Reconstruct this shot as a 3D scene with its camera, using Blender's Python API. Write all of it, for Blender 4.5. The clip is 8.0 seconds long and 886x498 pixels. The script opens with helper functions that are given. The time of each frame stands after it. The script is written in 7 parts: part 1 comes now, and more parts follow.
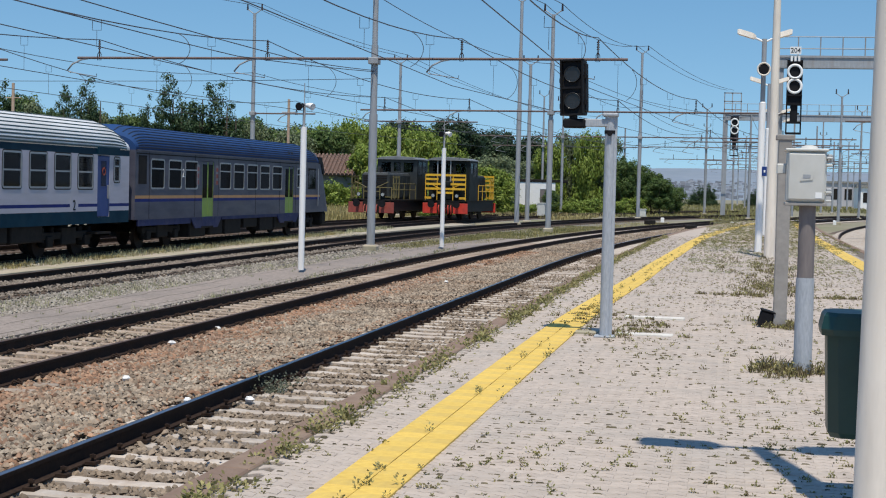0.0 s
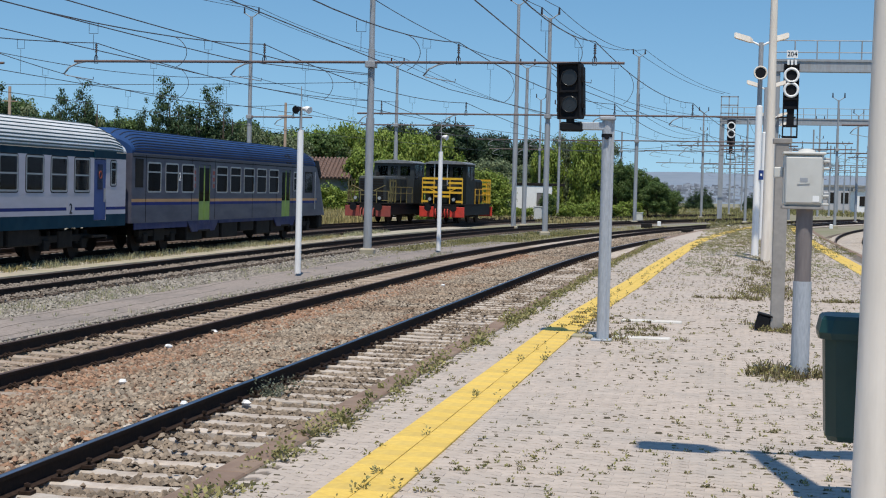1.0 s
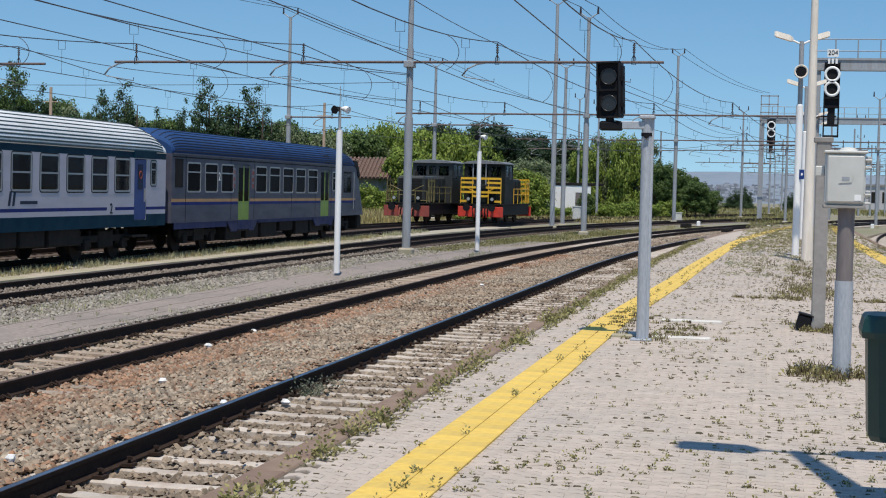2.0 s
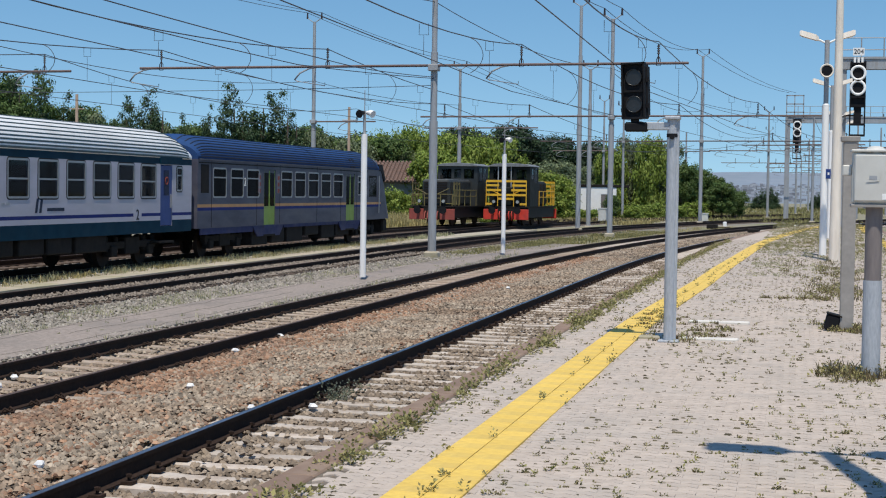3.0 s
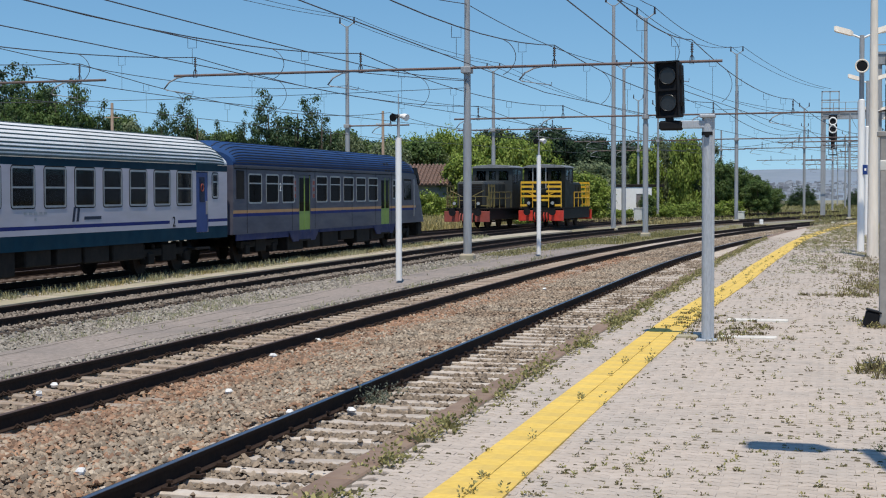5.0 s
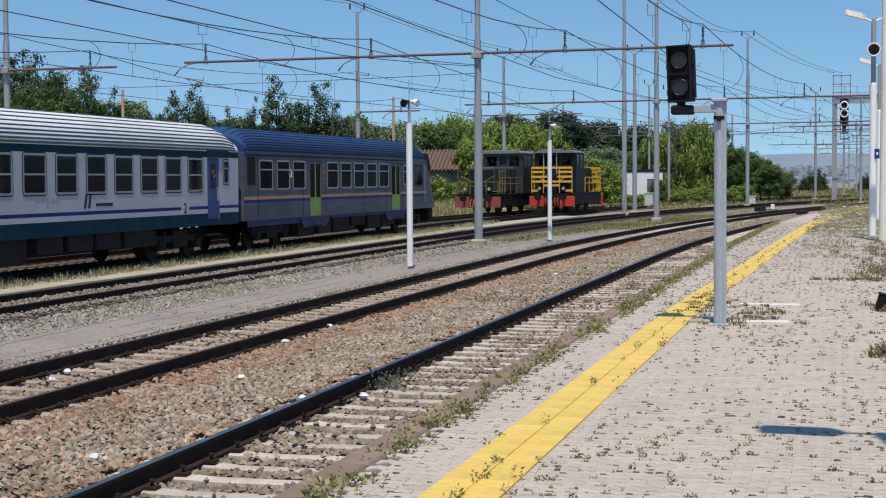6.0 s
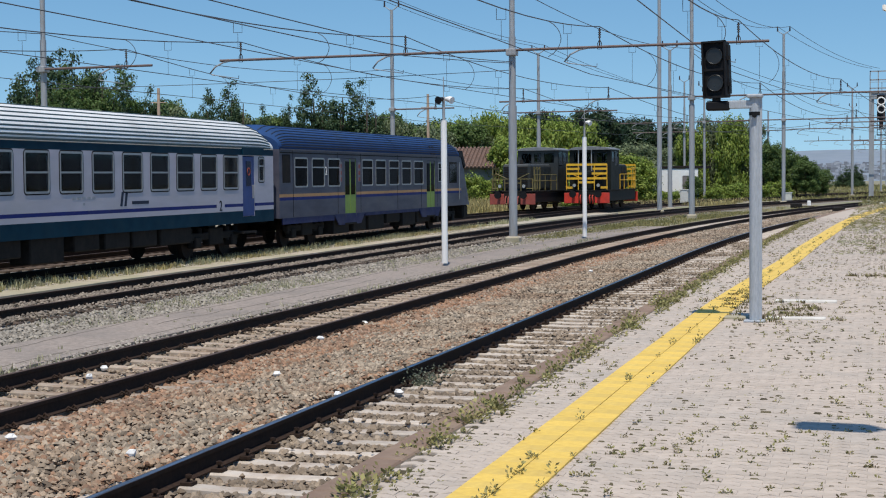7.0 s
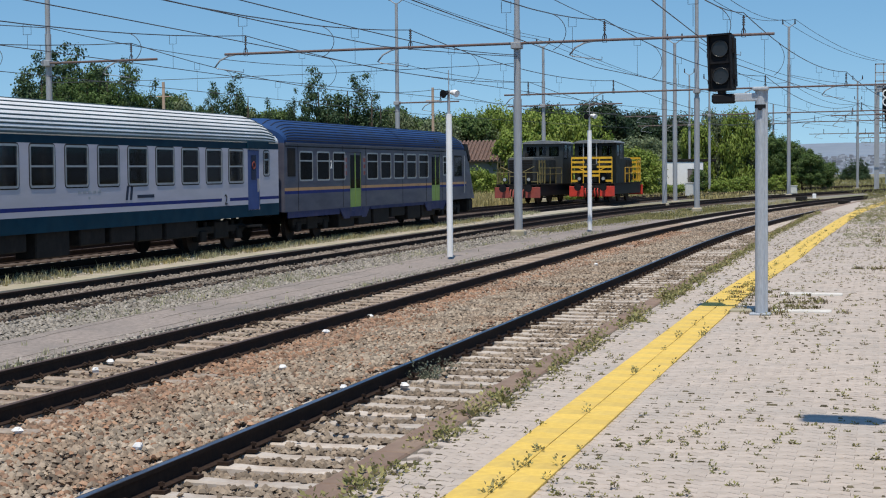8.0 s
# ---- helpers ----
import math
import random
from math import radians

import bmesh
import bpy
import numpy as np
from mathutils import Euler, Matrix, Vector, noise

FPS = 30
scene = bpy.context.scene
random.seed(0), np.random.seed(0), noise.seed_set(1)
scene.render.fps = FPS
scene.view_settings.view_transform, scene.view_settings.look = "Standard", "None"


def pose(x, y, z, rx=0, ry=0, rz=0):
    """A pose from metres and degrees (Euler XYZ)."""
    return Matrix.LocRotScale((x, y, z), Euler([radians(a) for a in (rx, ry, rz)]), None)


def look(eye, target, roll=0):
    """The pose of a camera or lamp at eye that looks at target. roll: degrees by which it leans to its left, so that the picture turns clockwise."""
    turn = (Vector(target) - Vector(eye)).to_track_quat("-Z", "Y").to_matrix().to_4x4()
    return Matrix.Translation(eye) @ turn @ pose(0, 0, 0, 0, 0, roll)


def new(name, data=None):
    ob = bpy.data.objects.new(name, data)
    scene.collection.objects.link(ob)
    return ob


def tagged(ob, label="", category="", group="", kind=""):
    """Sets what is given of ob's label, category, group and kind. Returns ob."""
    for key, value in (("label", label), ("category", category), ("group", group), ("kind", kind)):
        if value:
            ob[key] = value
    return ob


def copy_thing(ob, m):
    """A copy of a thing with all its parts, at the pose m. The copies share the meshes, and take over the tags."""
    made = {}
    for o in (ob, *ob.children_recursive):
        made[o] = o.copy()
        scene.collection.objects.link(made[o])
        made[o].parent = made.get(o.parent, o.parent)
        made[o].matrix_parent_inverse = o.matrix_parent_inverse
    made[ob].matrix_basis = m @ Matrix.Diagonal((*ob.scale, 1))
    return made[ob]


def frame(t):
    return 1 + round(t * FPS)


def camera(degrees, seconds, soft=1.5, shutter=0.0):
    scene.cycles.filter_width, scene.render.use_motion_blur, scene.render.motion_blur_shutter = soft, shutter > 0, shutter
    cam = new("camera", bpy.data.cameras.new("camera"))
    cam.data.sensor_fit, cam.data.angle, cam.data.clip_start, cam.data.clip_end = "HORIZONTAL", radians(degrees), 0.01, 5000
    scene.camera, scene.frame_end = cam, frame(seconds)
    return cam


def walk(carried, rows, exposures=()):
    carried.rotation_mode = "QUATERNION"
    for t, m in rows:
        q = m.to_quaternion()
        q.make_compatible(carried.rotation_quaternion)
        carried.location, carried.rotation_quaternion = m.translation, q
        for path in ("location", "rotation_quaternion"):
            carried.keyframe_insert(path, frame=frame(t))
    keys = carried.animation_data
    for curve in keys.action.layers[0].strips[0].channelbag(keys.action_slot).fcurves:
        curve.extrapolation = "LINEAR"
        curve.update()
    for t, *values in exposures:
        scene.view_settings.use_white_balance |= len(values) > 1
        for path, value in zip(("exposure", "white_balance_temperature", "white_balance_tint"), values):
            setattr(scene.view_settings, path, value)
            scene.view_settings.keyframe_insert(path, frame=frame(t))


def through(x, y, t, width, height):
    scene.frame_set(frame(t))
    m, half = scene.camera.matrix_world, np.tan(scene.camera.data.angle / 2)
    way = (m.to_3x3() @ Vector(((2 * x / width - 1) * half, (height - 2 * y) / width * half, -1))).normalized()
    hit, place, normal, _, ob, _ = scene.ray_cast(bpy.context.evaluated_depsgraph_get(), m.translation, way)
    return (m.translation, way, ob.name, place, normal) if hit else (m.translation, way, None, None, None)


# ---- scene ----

EYE = 2.25            # eye height above the rail tops (z = 0)
PLAT = 0.55           # platform top


def aim(x, y, z, yaw, pitch, roll):
    """A camera pose, x, y, z off the standing eye point; yaw clockwise from +Y, pitch up, roll to the left, in degrees."""
    return pose(x, y, EYE + z, 90 + pitch, 0, -yaw) @ pose(0, 0, 0, 0, 0, roll)


cam = camera(31.28, 8.0, soft=1.1)
PATH = [
    (0.0, aim(0.016, -0.022, 0.009, -10.317, -2.274, 1.377)),
    (0.5, aim(0.016, -0.019, 0.007, -10.204, -2.224, 1.354)),
    (1.0, aim(0.011, -0.008, 0.007, -10.201, -2.143, 1.395)),
    (1.5, aim(0.009, 0.003, 0.002, -10.730, -2.172, 1.363)),
    (2.0, aim(0.002, 0.006, 0.000, -11.594, -2.178, 1.349)),
    (2.2, aim(0.001, 0.010, 0.000, -12.025, -2.175, 1.310)),
    (3.3, aim(-0.003, 0.024, -0.002, -12.706, -2.060, 0.600)),
    (3.5, aim(-0.003, 0.025, -0.002, -12.798, -2.075, 0.367)),
    (4.0, aim(-0.002, 0.022, -0.002, -12.850, -2.031, 0.183)),
    (4.5, aim(-0.003, 0.027, -0.002, -12.969, -1.958, 0.040)),
    (4.7, aim(-0.004, 0.027, -0.003, -13.378, -1.960, -0.010)),
    (5.8, aim(-0.016, 0.024, -0.009, -14.130, -2.320, -0.270)),
    (6.0, aim(-0.018, 0.023, -0.010, -14.213, -2.507, -0.336)),
    (6.5, aim(-0.016, 0.016, -0.012, -15.427, -2.587, -0.613)),
    (7.0, aim(-0.013, 0.010, -0.016, -15.474, -2.595, -0.481)),
    (7.5, aim(-0.015, 0.003, -0.017, -15.470, -2.757, -0.311)),
    (8.0, aim(-0.020, 0.005, -0.019, -15.654, -2.827, -0.555)),
]
walk(cam, PATH, exposures=[(0.0, -0.23, 6480, 8), (8.0, -0.23, 6480, 8)])

# ---- light ----
SUN_EL = radians(68)
SUN_DIR = Vector((0.22 * math.cos(SUN_EL), -0.985 * math.cos(SUN_EL), math.sin(SUN_EL)))
world = bpy.data.worlds.new("sky")
scene.world = world
world.use_nodes = True
wn = world.node_tree.nodes
sky = wn.new("ShaderNodeTexSky")
sky.sky_type = "NISHITA"
sky.sun_disc = False
sky.sun_elevation = SUN_EL
sky.sun_rotation = math.atan2(SUN_DIR.x, SUN_DIR.y)
sky.air_density, sky.dust_density, sky.ozone_density = 1.0, 0.2, 1.2
wn["Background"].inputs["Strength"].default_value = 0.15
# the sky seen a little higher up, as clear summer air shows it
wc, wa = wn.new("ShaderNodeTexCoord"), wn.new("ShaderNodeVectorMath")
wa.operation = "ADD"
wa.inputs[1].default_value = (0, 0, 0.11)
world.node_tree.links.new(wc.outputs["Generated"], wa.inputs[0])
world.node_tree.links.new(wa.outputs[0], sky.inputs["Vector"])
hs = wn.new("ShaderNodeHueSaturation")
hs.inputs["Hue"].default_value = 0.495
hs.inputs["Saturation"].default_value = 1.25
world.node_tree.links.new(sky.outputs["Color"], hs.inputs["Color"])
world.node_tree.links.new(hs.outputs["Color"], wn["Background"].inputs["Color"])
sun_data = bpy.data.lights.new("sun", "SUN")
sun_data.energy, sun_data.angle, sun_data.color = 5.0, radians(0.5), (1.0, 0.91, 0.79)
sun = new("sun", sun_data)
sun.matrix_world = look(SUN_DIR * 60, (0, 0, 0))


# ---- materials ----
def mat(name, a, b=None, size=1.0, rough=0.7, metal=0.0, bump=0.0, bsize=None, stain=None, stain_size=3.0, stain_amount=0.4,
        vary=0.0, island=False, stretch=(1, 1, 1), spec=0.5, coat=0.0, contrast=(0.35, 0.65)):
    """A node material: two colours mixed by noise of that size in metres, stains at a larger size, bump, variation by piece."""
    m = bpy.data.materials.new(name)
    m.use_nodes = True
    nt = m.node_tree
    n, l = nt.nodes, nt.links
    bs = n["Principled BSDF"]
    bs.inputs["Roughness"].default_value = rough
    bs.inputs["Metallic"].default_value = metal
    bs.inputs["Specular IOR Level"].default_value = spec
    bs.inputs["Coat Weight"].default_value = coat
    b = b or tuple(c * 0.8 for c in a)
    co = n.new("ShaderNodeTexCoord")
    mp = n.new("ShaderNodeMapping")
    mp.inputs["Scale"].default_value = stretch
    l.new(co.outputs["Object"], mp.inputs["Vector"])

    def tex(scale, detail=6.0):
        t = n.new("ShaderNodeTexNoise")
        t.inputs["Scale"].default_value = scale
        t.inputs["Detail"].default_value = detail
        t.inputs["Roughness"].default_value = 0.62
        l.new(mp.outputs["Vector"], t.inputs["Vector"])
        return t

    def ramp(src, lo, hi):
        r = n.new("ShaderNodeMapRange")
        r.inputs["From Min"].default_value, r.inputs["From Max"].default_value = lo, hi
        l.new(src, r.inputs["Value"])
        return r.outputs["Result"]

    def mix(fac, c1, c2, mode="MIX"):
        x = n.new("ShaderNodeMix")
        x.data_type, x.blend_type = "RGBA", mode
        for sock, val in ((x.inputs[0], fac), (x.inputs[6], c1), (x.inputs[7], c2)):
            if isinstance(val, tuple):
                sock.default_value = (*val, 1.0)
            elif isinstance(val, float):
                sock.default_value = val
            else:
                l.new(val, sock)
        return x.outputs[2]

    fine = tex(1.0 / size)
    col = mix(ramp(fine.outputs["Fac"], *contrast), a, b)
    if stain:
        big = tex(1.0 / stain_size)
        sc = n.new("ShaderNodeMath")
        sc.operation = "MULTIPLY"
        l.new(ramp(big.outputs["Fac"], 0.45, 0.68), sc.inputs[0])
        sc.inputs[1].default_value = stain_amount
        col = mix(sc.outputs[0], col, stain)
    if vary:
        if island:
            g = n.new("ShaderNodeNewGeometry")
            rnd = g.outputs["Random Per Island"]
        else:
            g = n.new("ShaderNodeObjectInfo")
            rnd = g.outputs["Random"]
        vr = n.new("ShaderNodeMapRange")
        vr.inputs["To Min"].default_value, vr.inputs["To Max"].default_value = 1 - vary, 1 + vary
        l.new(rnd, vr.inputs["Value"])
        hsv = n.new("ShaderNodeHueSaturation")
        l.new(col, hsv.inputs["Color"])
        l.new(vr.outputs["Result"], hsv.inputs["Value"])
        col = hsv.outputs["Color"]
    l.new(col, bs.inputs["Base Color"])
    rr = n.new("ShaderNodeMapRange")
    rr.inputs["To Min"].default_value, rr.inputs["To Max"].default_value = max(0.02, rough - 0.1), min(1.0, rough + 0.12)
    l.new(fine.outputs["Fac"], rr.inputs["Value"])
    l.new(rr.outputs["Result"], bs.inputs["Roughness"])
    if bump:
        bt = tex(1.0 / (bsize or size), 8.0)
        bp = n.new("ShaderNodeBump")
        bp.inputs["Strength"].default_value = 0.7
        bp.inputs["Distance"].default_value = bump
        l.new(bt.outputs["Fac"], bp.inputs["Height"])
        l.new(bp.outputs["Normal"], bs.inputs["Normal"])
    return m


def glass(name, tint, ior=1.17):
    m = bpy.data.materials.new(name)
    m.use_nodes = True
    n, l = m.node_tree.nodes, m.node_tree.links
    tr = n.new("ShaderNodeBsdfTransparent")
    tr.inputs["Color"].default_value = (*tint, 1)
    gl = n.new("ShaderNodeBsdfGlossy")
    gl.inputs["Roughness"].default_value = 0.03
    gl.inputs["Color"].default_value = (0.75, 0.8, 0.85, 1)
    fr = n.new("ShaderNodeFresnel")
    fr.inputs["IOR"].default_value = ior
    mx = n.new("ShaderNodeMixShader")
    l.new(fr.outputs["Fac"], mx.inputs[0])
    l.new(tr.outputs[0], mx.inputs[1])
    l.new(gl.outputs[0], mx.inputs[2])
    l.new(mx.outputs[0], n["Material Output"].inputs["Surface"])
    n.remove(n["Principled BSDF"])
    return m


def leaf(name, a, b, size=2.0, through=0.35):
    """Foliage: two greens by large noise and by clump, with light passing through."""
    m = mat(name, a, b, size=size, rough=0.55, vary=0.45, island=True, spec=0.25)
    n, l = m.node_tree.nodes, m.node_tree.links
    bs = n["Principled BSDF"]
    tl = n.new("ShaderNodeBsdfTranslucent")
    l.new(bs.inputs["Base Color"].links[0].from_socket, tl.inputs["Color"])
    mx = n.new("ShaderNodeMixShader")
    mx.inputs[0].default_value = through
    l.new(bs.outputs[0], mx.inputs[1])
    l.new(tl.outputs[0], mx.inputs[2])
    l.new(mx.outputs[0], n["Material Output"].inputs["Surface"])
    return m


STEEL_RUST = mat("rusty_rail_steel", (0.022, 0.014, 0.011), (0.045, 0.027, 0.019), 0.05, 0.8, 0.0, 0.002, spec=0.2)
RAIL_TOP = mat("worn_rail_head", (0.30, 0.34, 0.42), (0.16, 0.15, 0.16), 0.25, 0.32, 0.85, stretch=(6, 0.3, 1))
RAIL_RUSTTOP = mat("rusty_rail_head", (0.13, 0.085, 0.06), (0.08, 0.05, 0.04), 0.2, 0.6, 0.3)
CONCRETE = mat("sleeper_concrete", (0.54, 0.49, 0.44), (0.42, 0.37, 0.32), 0.12, 0.9, 0, 0.004, vary=0.14, stain=(0.34, 0.24, 0.17), stain_size=0.5)
CONCRETE_BROWN = mat("stained_sleeper_concrete", (0.40, 0.34, 0.285), (0.31, 0.25, 0.20), 0.12, 0.9, 0, 0.004, vary=0.14, stain=(0.24, 0.15, 0.09), stain_size=0.4, stain_amount=0.7)
WOOD_SLEEPER = mat("tarred_sleeper_wood", (0.055, 0.04, 0.032), (0.11, 0.08, 0.062), 0.1, 0.9, 0, 0.006, vary=0.3, stretch=(1, 4, 4))
STONE = mat("ballast_stone", (0.235, 0.18, 0.13), (0.355, 0.30, 0.235), 0.6, 0.92, 0, 0.004, bsize=0.03, vary=0.5, island=True, stain=(0.25, 0.16, 0.10), stain_size=1.4, stain_amount=0.6)
STONE_RUST = mat("rust_stained_stone", (0.24, 0.125, 0.072), (0.34, 0.215, 0.14), 0.5, 0.92, 0, 0.004, bsize=0.03, vary=0.5, island=True, stain=(0.20, 0.15, 0.115), stain_size=0.9, stain_amount=0.7)
STONE_SIDING = mat("siding_stone", (0.17, 0.14, 0.115), (0.27, 0.23, 0.19), 0.4, 0.92, 0, 0.004, bsize=0.03, vary=0.4, island=True)
STONE_PALE = mat("pale_dusty_stone", (0.34, 0.30, 0.235), (0.44, 0.40, 0.32), 0.4, 0.92, 0, 0.004, bsize=0.03, vary=0.3, island=True)
STONE_DARK = mat("dark_ballast_stone", (0.185, 0.14, 0.10), (0.29, 0.235, 0.18), 0.5, 0.92, 0, 0.004, bsize=0.03, vary=0.45, island=True)
STONE_GREY = mat("grey_ballast_stone", (0.225, 0.20, 0.17), (0.335, 0.305, 0.265), 0.4, 0.92, 0, 0.004, bsize=0.03, vary=0.38, island=True)
BALLAST = mat("ballast_bed", (0.06, 0.045, 0.035), (0.15, 0.115, 0.09), 0.06, 0.95, 0, 0.03, bsize=0.06, stain=(0.25, 0.15, 0.09), stain_size=1.6, stain_amount=0.6)
BALLAST_GREY = mat("grey_ballast_bed", (0.17, 0.15, 0.125), (0.27, 0.245, 0.21), 0.07, 0.95, 0, 0.03, bsize=0.06, stain=(0.20, 0.19, 0.12), stain_size=2.5)
ASPHALT = mat("worn_asphalt", (0.22, 0.185, 0.162), (0.36, 0.305, 0.27), 0.07, 0.93, 0, 0.010, bsize=0.02, stain=(0.19, 0.17, 0.155), stain_size=1.8, stain_amount=0.6)
SLAB = mat("pale_concrete_slab", (0.46, 0.40, 0.325), (0.36, 0.315, 0.25), 0.5, 0.93, 0, 0.006, bsize=0.05, stain=(0.30, 0.29, 0.17), stain_size=2.0, stain_amount=0.7)
SOIL = mat("dry_soil", (0.29, 0.25, 0.19), (0.21, 0.195, 0.13), 1.2, 0.97, 0, 0.03, bsize=0.15, stain=(0.17, 0.19, 0.08), stain_size=9.0, stain_amount=0.8)
PAVER = mat("concrete_paver", (0.51, 0.435, 0.375), (0.43, 0.365, 0.312), 0.09, 0.93, 0, 0.003, bsize=0.012, vary=0.06, island=True, stain=(0.38, 0.345, 0.31), stain_size=0.9, stain_amount=0.55)
PAVER_ONE = mat("concrete_paver_single", (0.51, 0.435, 0.375), (0.43, 0.365, 0.312), 0.09, 0.93, 0, 0.003, bsize=0.012, vary=0.06, stain=(0.38, 0.345, 0.31), stain_size=0.9, stain_amount=0.5)
JOINT = mat("sand_joint", (0.17, 0.145, 0.115), (0.12, 0.10, 0.08), 0.05, 0.97)
YELLOW = mat("yellow_line_paint", (0.76, 0.535, 0.115), (0.65, 0.44, 0.09), 0.07, 0.75, 0, 0.002, vary=0.06, stain=(0.50, 0.37, 0.13), stain_size=0.4, stain_amount=0.5)
KERB = mat("brown_kerb", (0.19, 0.125, 0.092), (0.25, 0.175, 0.13), 0.25, 0.9, 0, 0.004, bsize=0.04, vary=0.1, stain=(0.30, 0.23, 0.17), stain_size=0.8)
GALV = mat("galvanised_steel", (0.44, 0.47, 0.51), (0.34, 0.37, 0.41), 0.05, 0.68, 0.15, 0.0008, stretch=(3, 3, 0.6))
GREY_PAINT = mat("grey_mast_paint", (0.36, 0.38, 0.41), (0.29, 0.31, 0.335), 0.3, 0.6, 0.1, 0.001, stretch=(3, 3, 0.5), stain=(0.27, 0.24, 0.21), stain_size=1.0)
RUST_ARM = mat("rusty_arm_steel", (0.125, 0.085, 0.08), (0.18, 0.135, 0.125), 0.2, 0.75, 0.2)
WHITE_POST = mat("white_post_paint", (0.90, 0.90, 0.89), (0.85, 0.845, 0.83), 0.3, 0.75, 0, 0.001, spec=0.3, stretch=(3, 3, 0.4), stain=(0.62, 0.58, 0.52), stain_size=0.8, stain_amount=0.3)
CREAM_POST = mat("cream_pole_paint", (0.84, 0.77, 0.68), (0.77, 0.70, 0.61), 0.35, 0.75, 0, 0.001, spec=0.3, stretch=(3, 3, 0.5), stain=(0.47, 0.41, 0.34), stain_size=0.9, stain_amount=0.4)
DARK_POLE = mat("dark_weathered_pole", (0.16, 0.14, 0.14), (0.21, 0.185, 0.18), 0.12, 0.85, 0, 0.002, stretch=(3, 3, 0.5))
TROUGH = mat("pale_trough_concrete", (0.72, 0.70, 0.66), (0.60, 0.58, 0.54), 0.12, 0.9, 0, 0.002, stain=(0.42, 0.38, 0.33), stain_size=0.3)
TAN_POLE = mat("weathered_tan_pole", (0.50, 0.37, 0.28), (0.40, 0.29, 0.22), 0.3, 0.9, 0, 0.002)
CONC_POST = mat("concrete_post", (0.33, 0.31, 0.29), (0.26, 0.245, 0.23), 0.15, 0.9, 0, 0.003)
BOX_GREY = mat("grey_cabinet_plastic", (0.60, 0.60, 0.57), (0.53, 0.53, 0.50), 0.3, 0.5, 0, 0.0005, stain=(0.45, 0.43, 0.39), stain_size=0.5, stain_amount=0.3)
BLACK = mat("black_housing", (0.010, 0.010, 0.012), (0.016, 0.016, 0.018), 0.2, 0.6, spec=0.12)
DARK = mat("dark_underframe", (0.012, 0.011, 0.011), (0.025, 0.022, 0.02), 0.2, 0.85, spec=0.2)
LENS = mat("dark_signal_lens", (0.022, 0.023, 0.025), (0.016, 0.016, 0.017), 0.1, 0.3)
BIN_GREEN = mat("dark_green_plastic", (0.012, 0.048, 0.042), (0.010, 0.04, 0.035), 0.2, 0.42)
WHITE = mat("white_paint", (0.86, 0.86, 0.85), (0.80, 0.80, 0.79), 0.3, 0.5)
WIRE = mat("copper_wire_dark", (0.07, 0.07, 0.08), (0.11, 0.11, 0.12), 0.5, 0.6, 0.3)
INSUL = mat("brown_insulator", (0.05, 0.03, 0.025), (0.035, 0.02, 0.018), 0.1, 0.3)
TRAIN_WHITE = mat("coach_white_paint", (0.50, 0.475, 0.535), (0.44, 0.42, 0.475), 0.6, 0.4, 0, 0.0006, stretch=(1, 0.5, 2), stain=(0.40, 0.38, 0.36), stain_size=1.3, stain_amount=0.35, spec=0.25)
TRAIN_TEAL = mat("coach_teal_paint", (0.003, 0.034, 0.062), (0.003, 0.027, 0.050), 0.6, 0.5, stain=(0.015, 0.04, 0.055), stain_size=1.0, spec=0.05)
TRAIN_BLUE = mat("coach_blue_paint", (0.018, 0.030, 0.17), (0.015, 0.025, 0.14), 0.5, 0.5, stain=(0.04, 0.045, 0.12), stain_size=1.0, spec=0.06)
DOOR_BLUE = mat("door_blue_paint", (0.020, 0.052, 0.22), (0.016, 0.044, 0.18), 0.5, 0.4, spec=0.25)
ROOF_WHITE = mat("coach_roof_silver", (0.82, 0.83, 0.84), (0.74, 0.75, 0.76), 0.5, 0.45, 0.1, stain=(0.45, 0.45, 0.44), stain_size=2.0, stain_amount=0.35)
# dark strips colour in the shadows of the roof corrugation
ROOF_DARK = mat("coach_roof_seam", (0.03, 0.07, 0.085), (0.05, 0.08, 0.09), 0.5, 0.6)
GREY_BODY = mat("trailer_grey_paint", (0.080, 0.083, 0.118), (0.062, 0.065, 0.092), 0.7, 0.42, 0.05, 0.0006, stretch=(1, 0.5, 2), stain=(0.15, 0.145, 0.16), stain_size=1.2, stain_amount=0.4, spec=0.12)
ROOF_BLUE = mat("trailer_roof_blue", (0.026, 0.070, 0.20), (0.021, 0.056, 0.165), 0.6, 0.65, spec=0.06, stain=(0.035, 0.055, 0.085), stain_size=1.5)
ROOF_NAVY = mat("trailer_roof_groove", (0.008, 0.016, 0.04), (0.012, 0.022, 0.05), 0.5, 0.7)
SKIRT_BLUE = mat("trailer_skirt_blue", (0.018, 0.025, 0.105), (0.014, 0.02, 0.08), 0.5, 0.6, spec=0.25, stain=(0.09, 0.085, 0.12), stain_size=0.8)
STICKER_GREY = mat("notice_panel_grey", (0.20, 0.19, 0.21), (0.15, 0.145, 0.16), 0.2, 0.6)
ORANGE = mat("orange_stripe", (0.50, 0.26, 0.09), (0.42, 0.22, 0.08), 0.5, 0.5)
LIME = mat("lime_door_paint", (0.21, 0.32, 0.035), (0.17, 0.27, 0.03), 0.4, 0.45)
FRAME_GREY = mat("window_frame_aluminium", (0.36, 0.37, 0.39), (0.29, 0.30, 0.32), 0.2, 0.4, 0.6)
INTERIOR = mat("dim_interior", (0.06, 0.063, 0.07), (0.045, 0.045, 0.05), 0.5, 0.8)
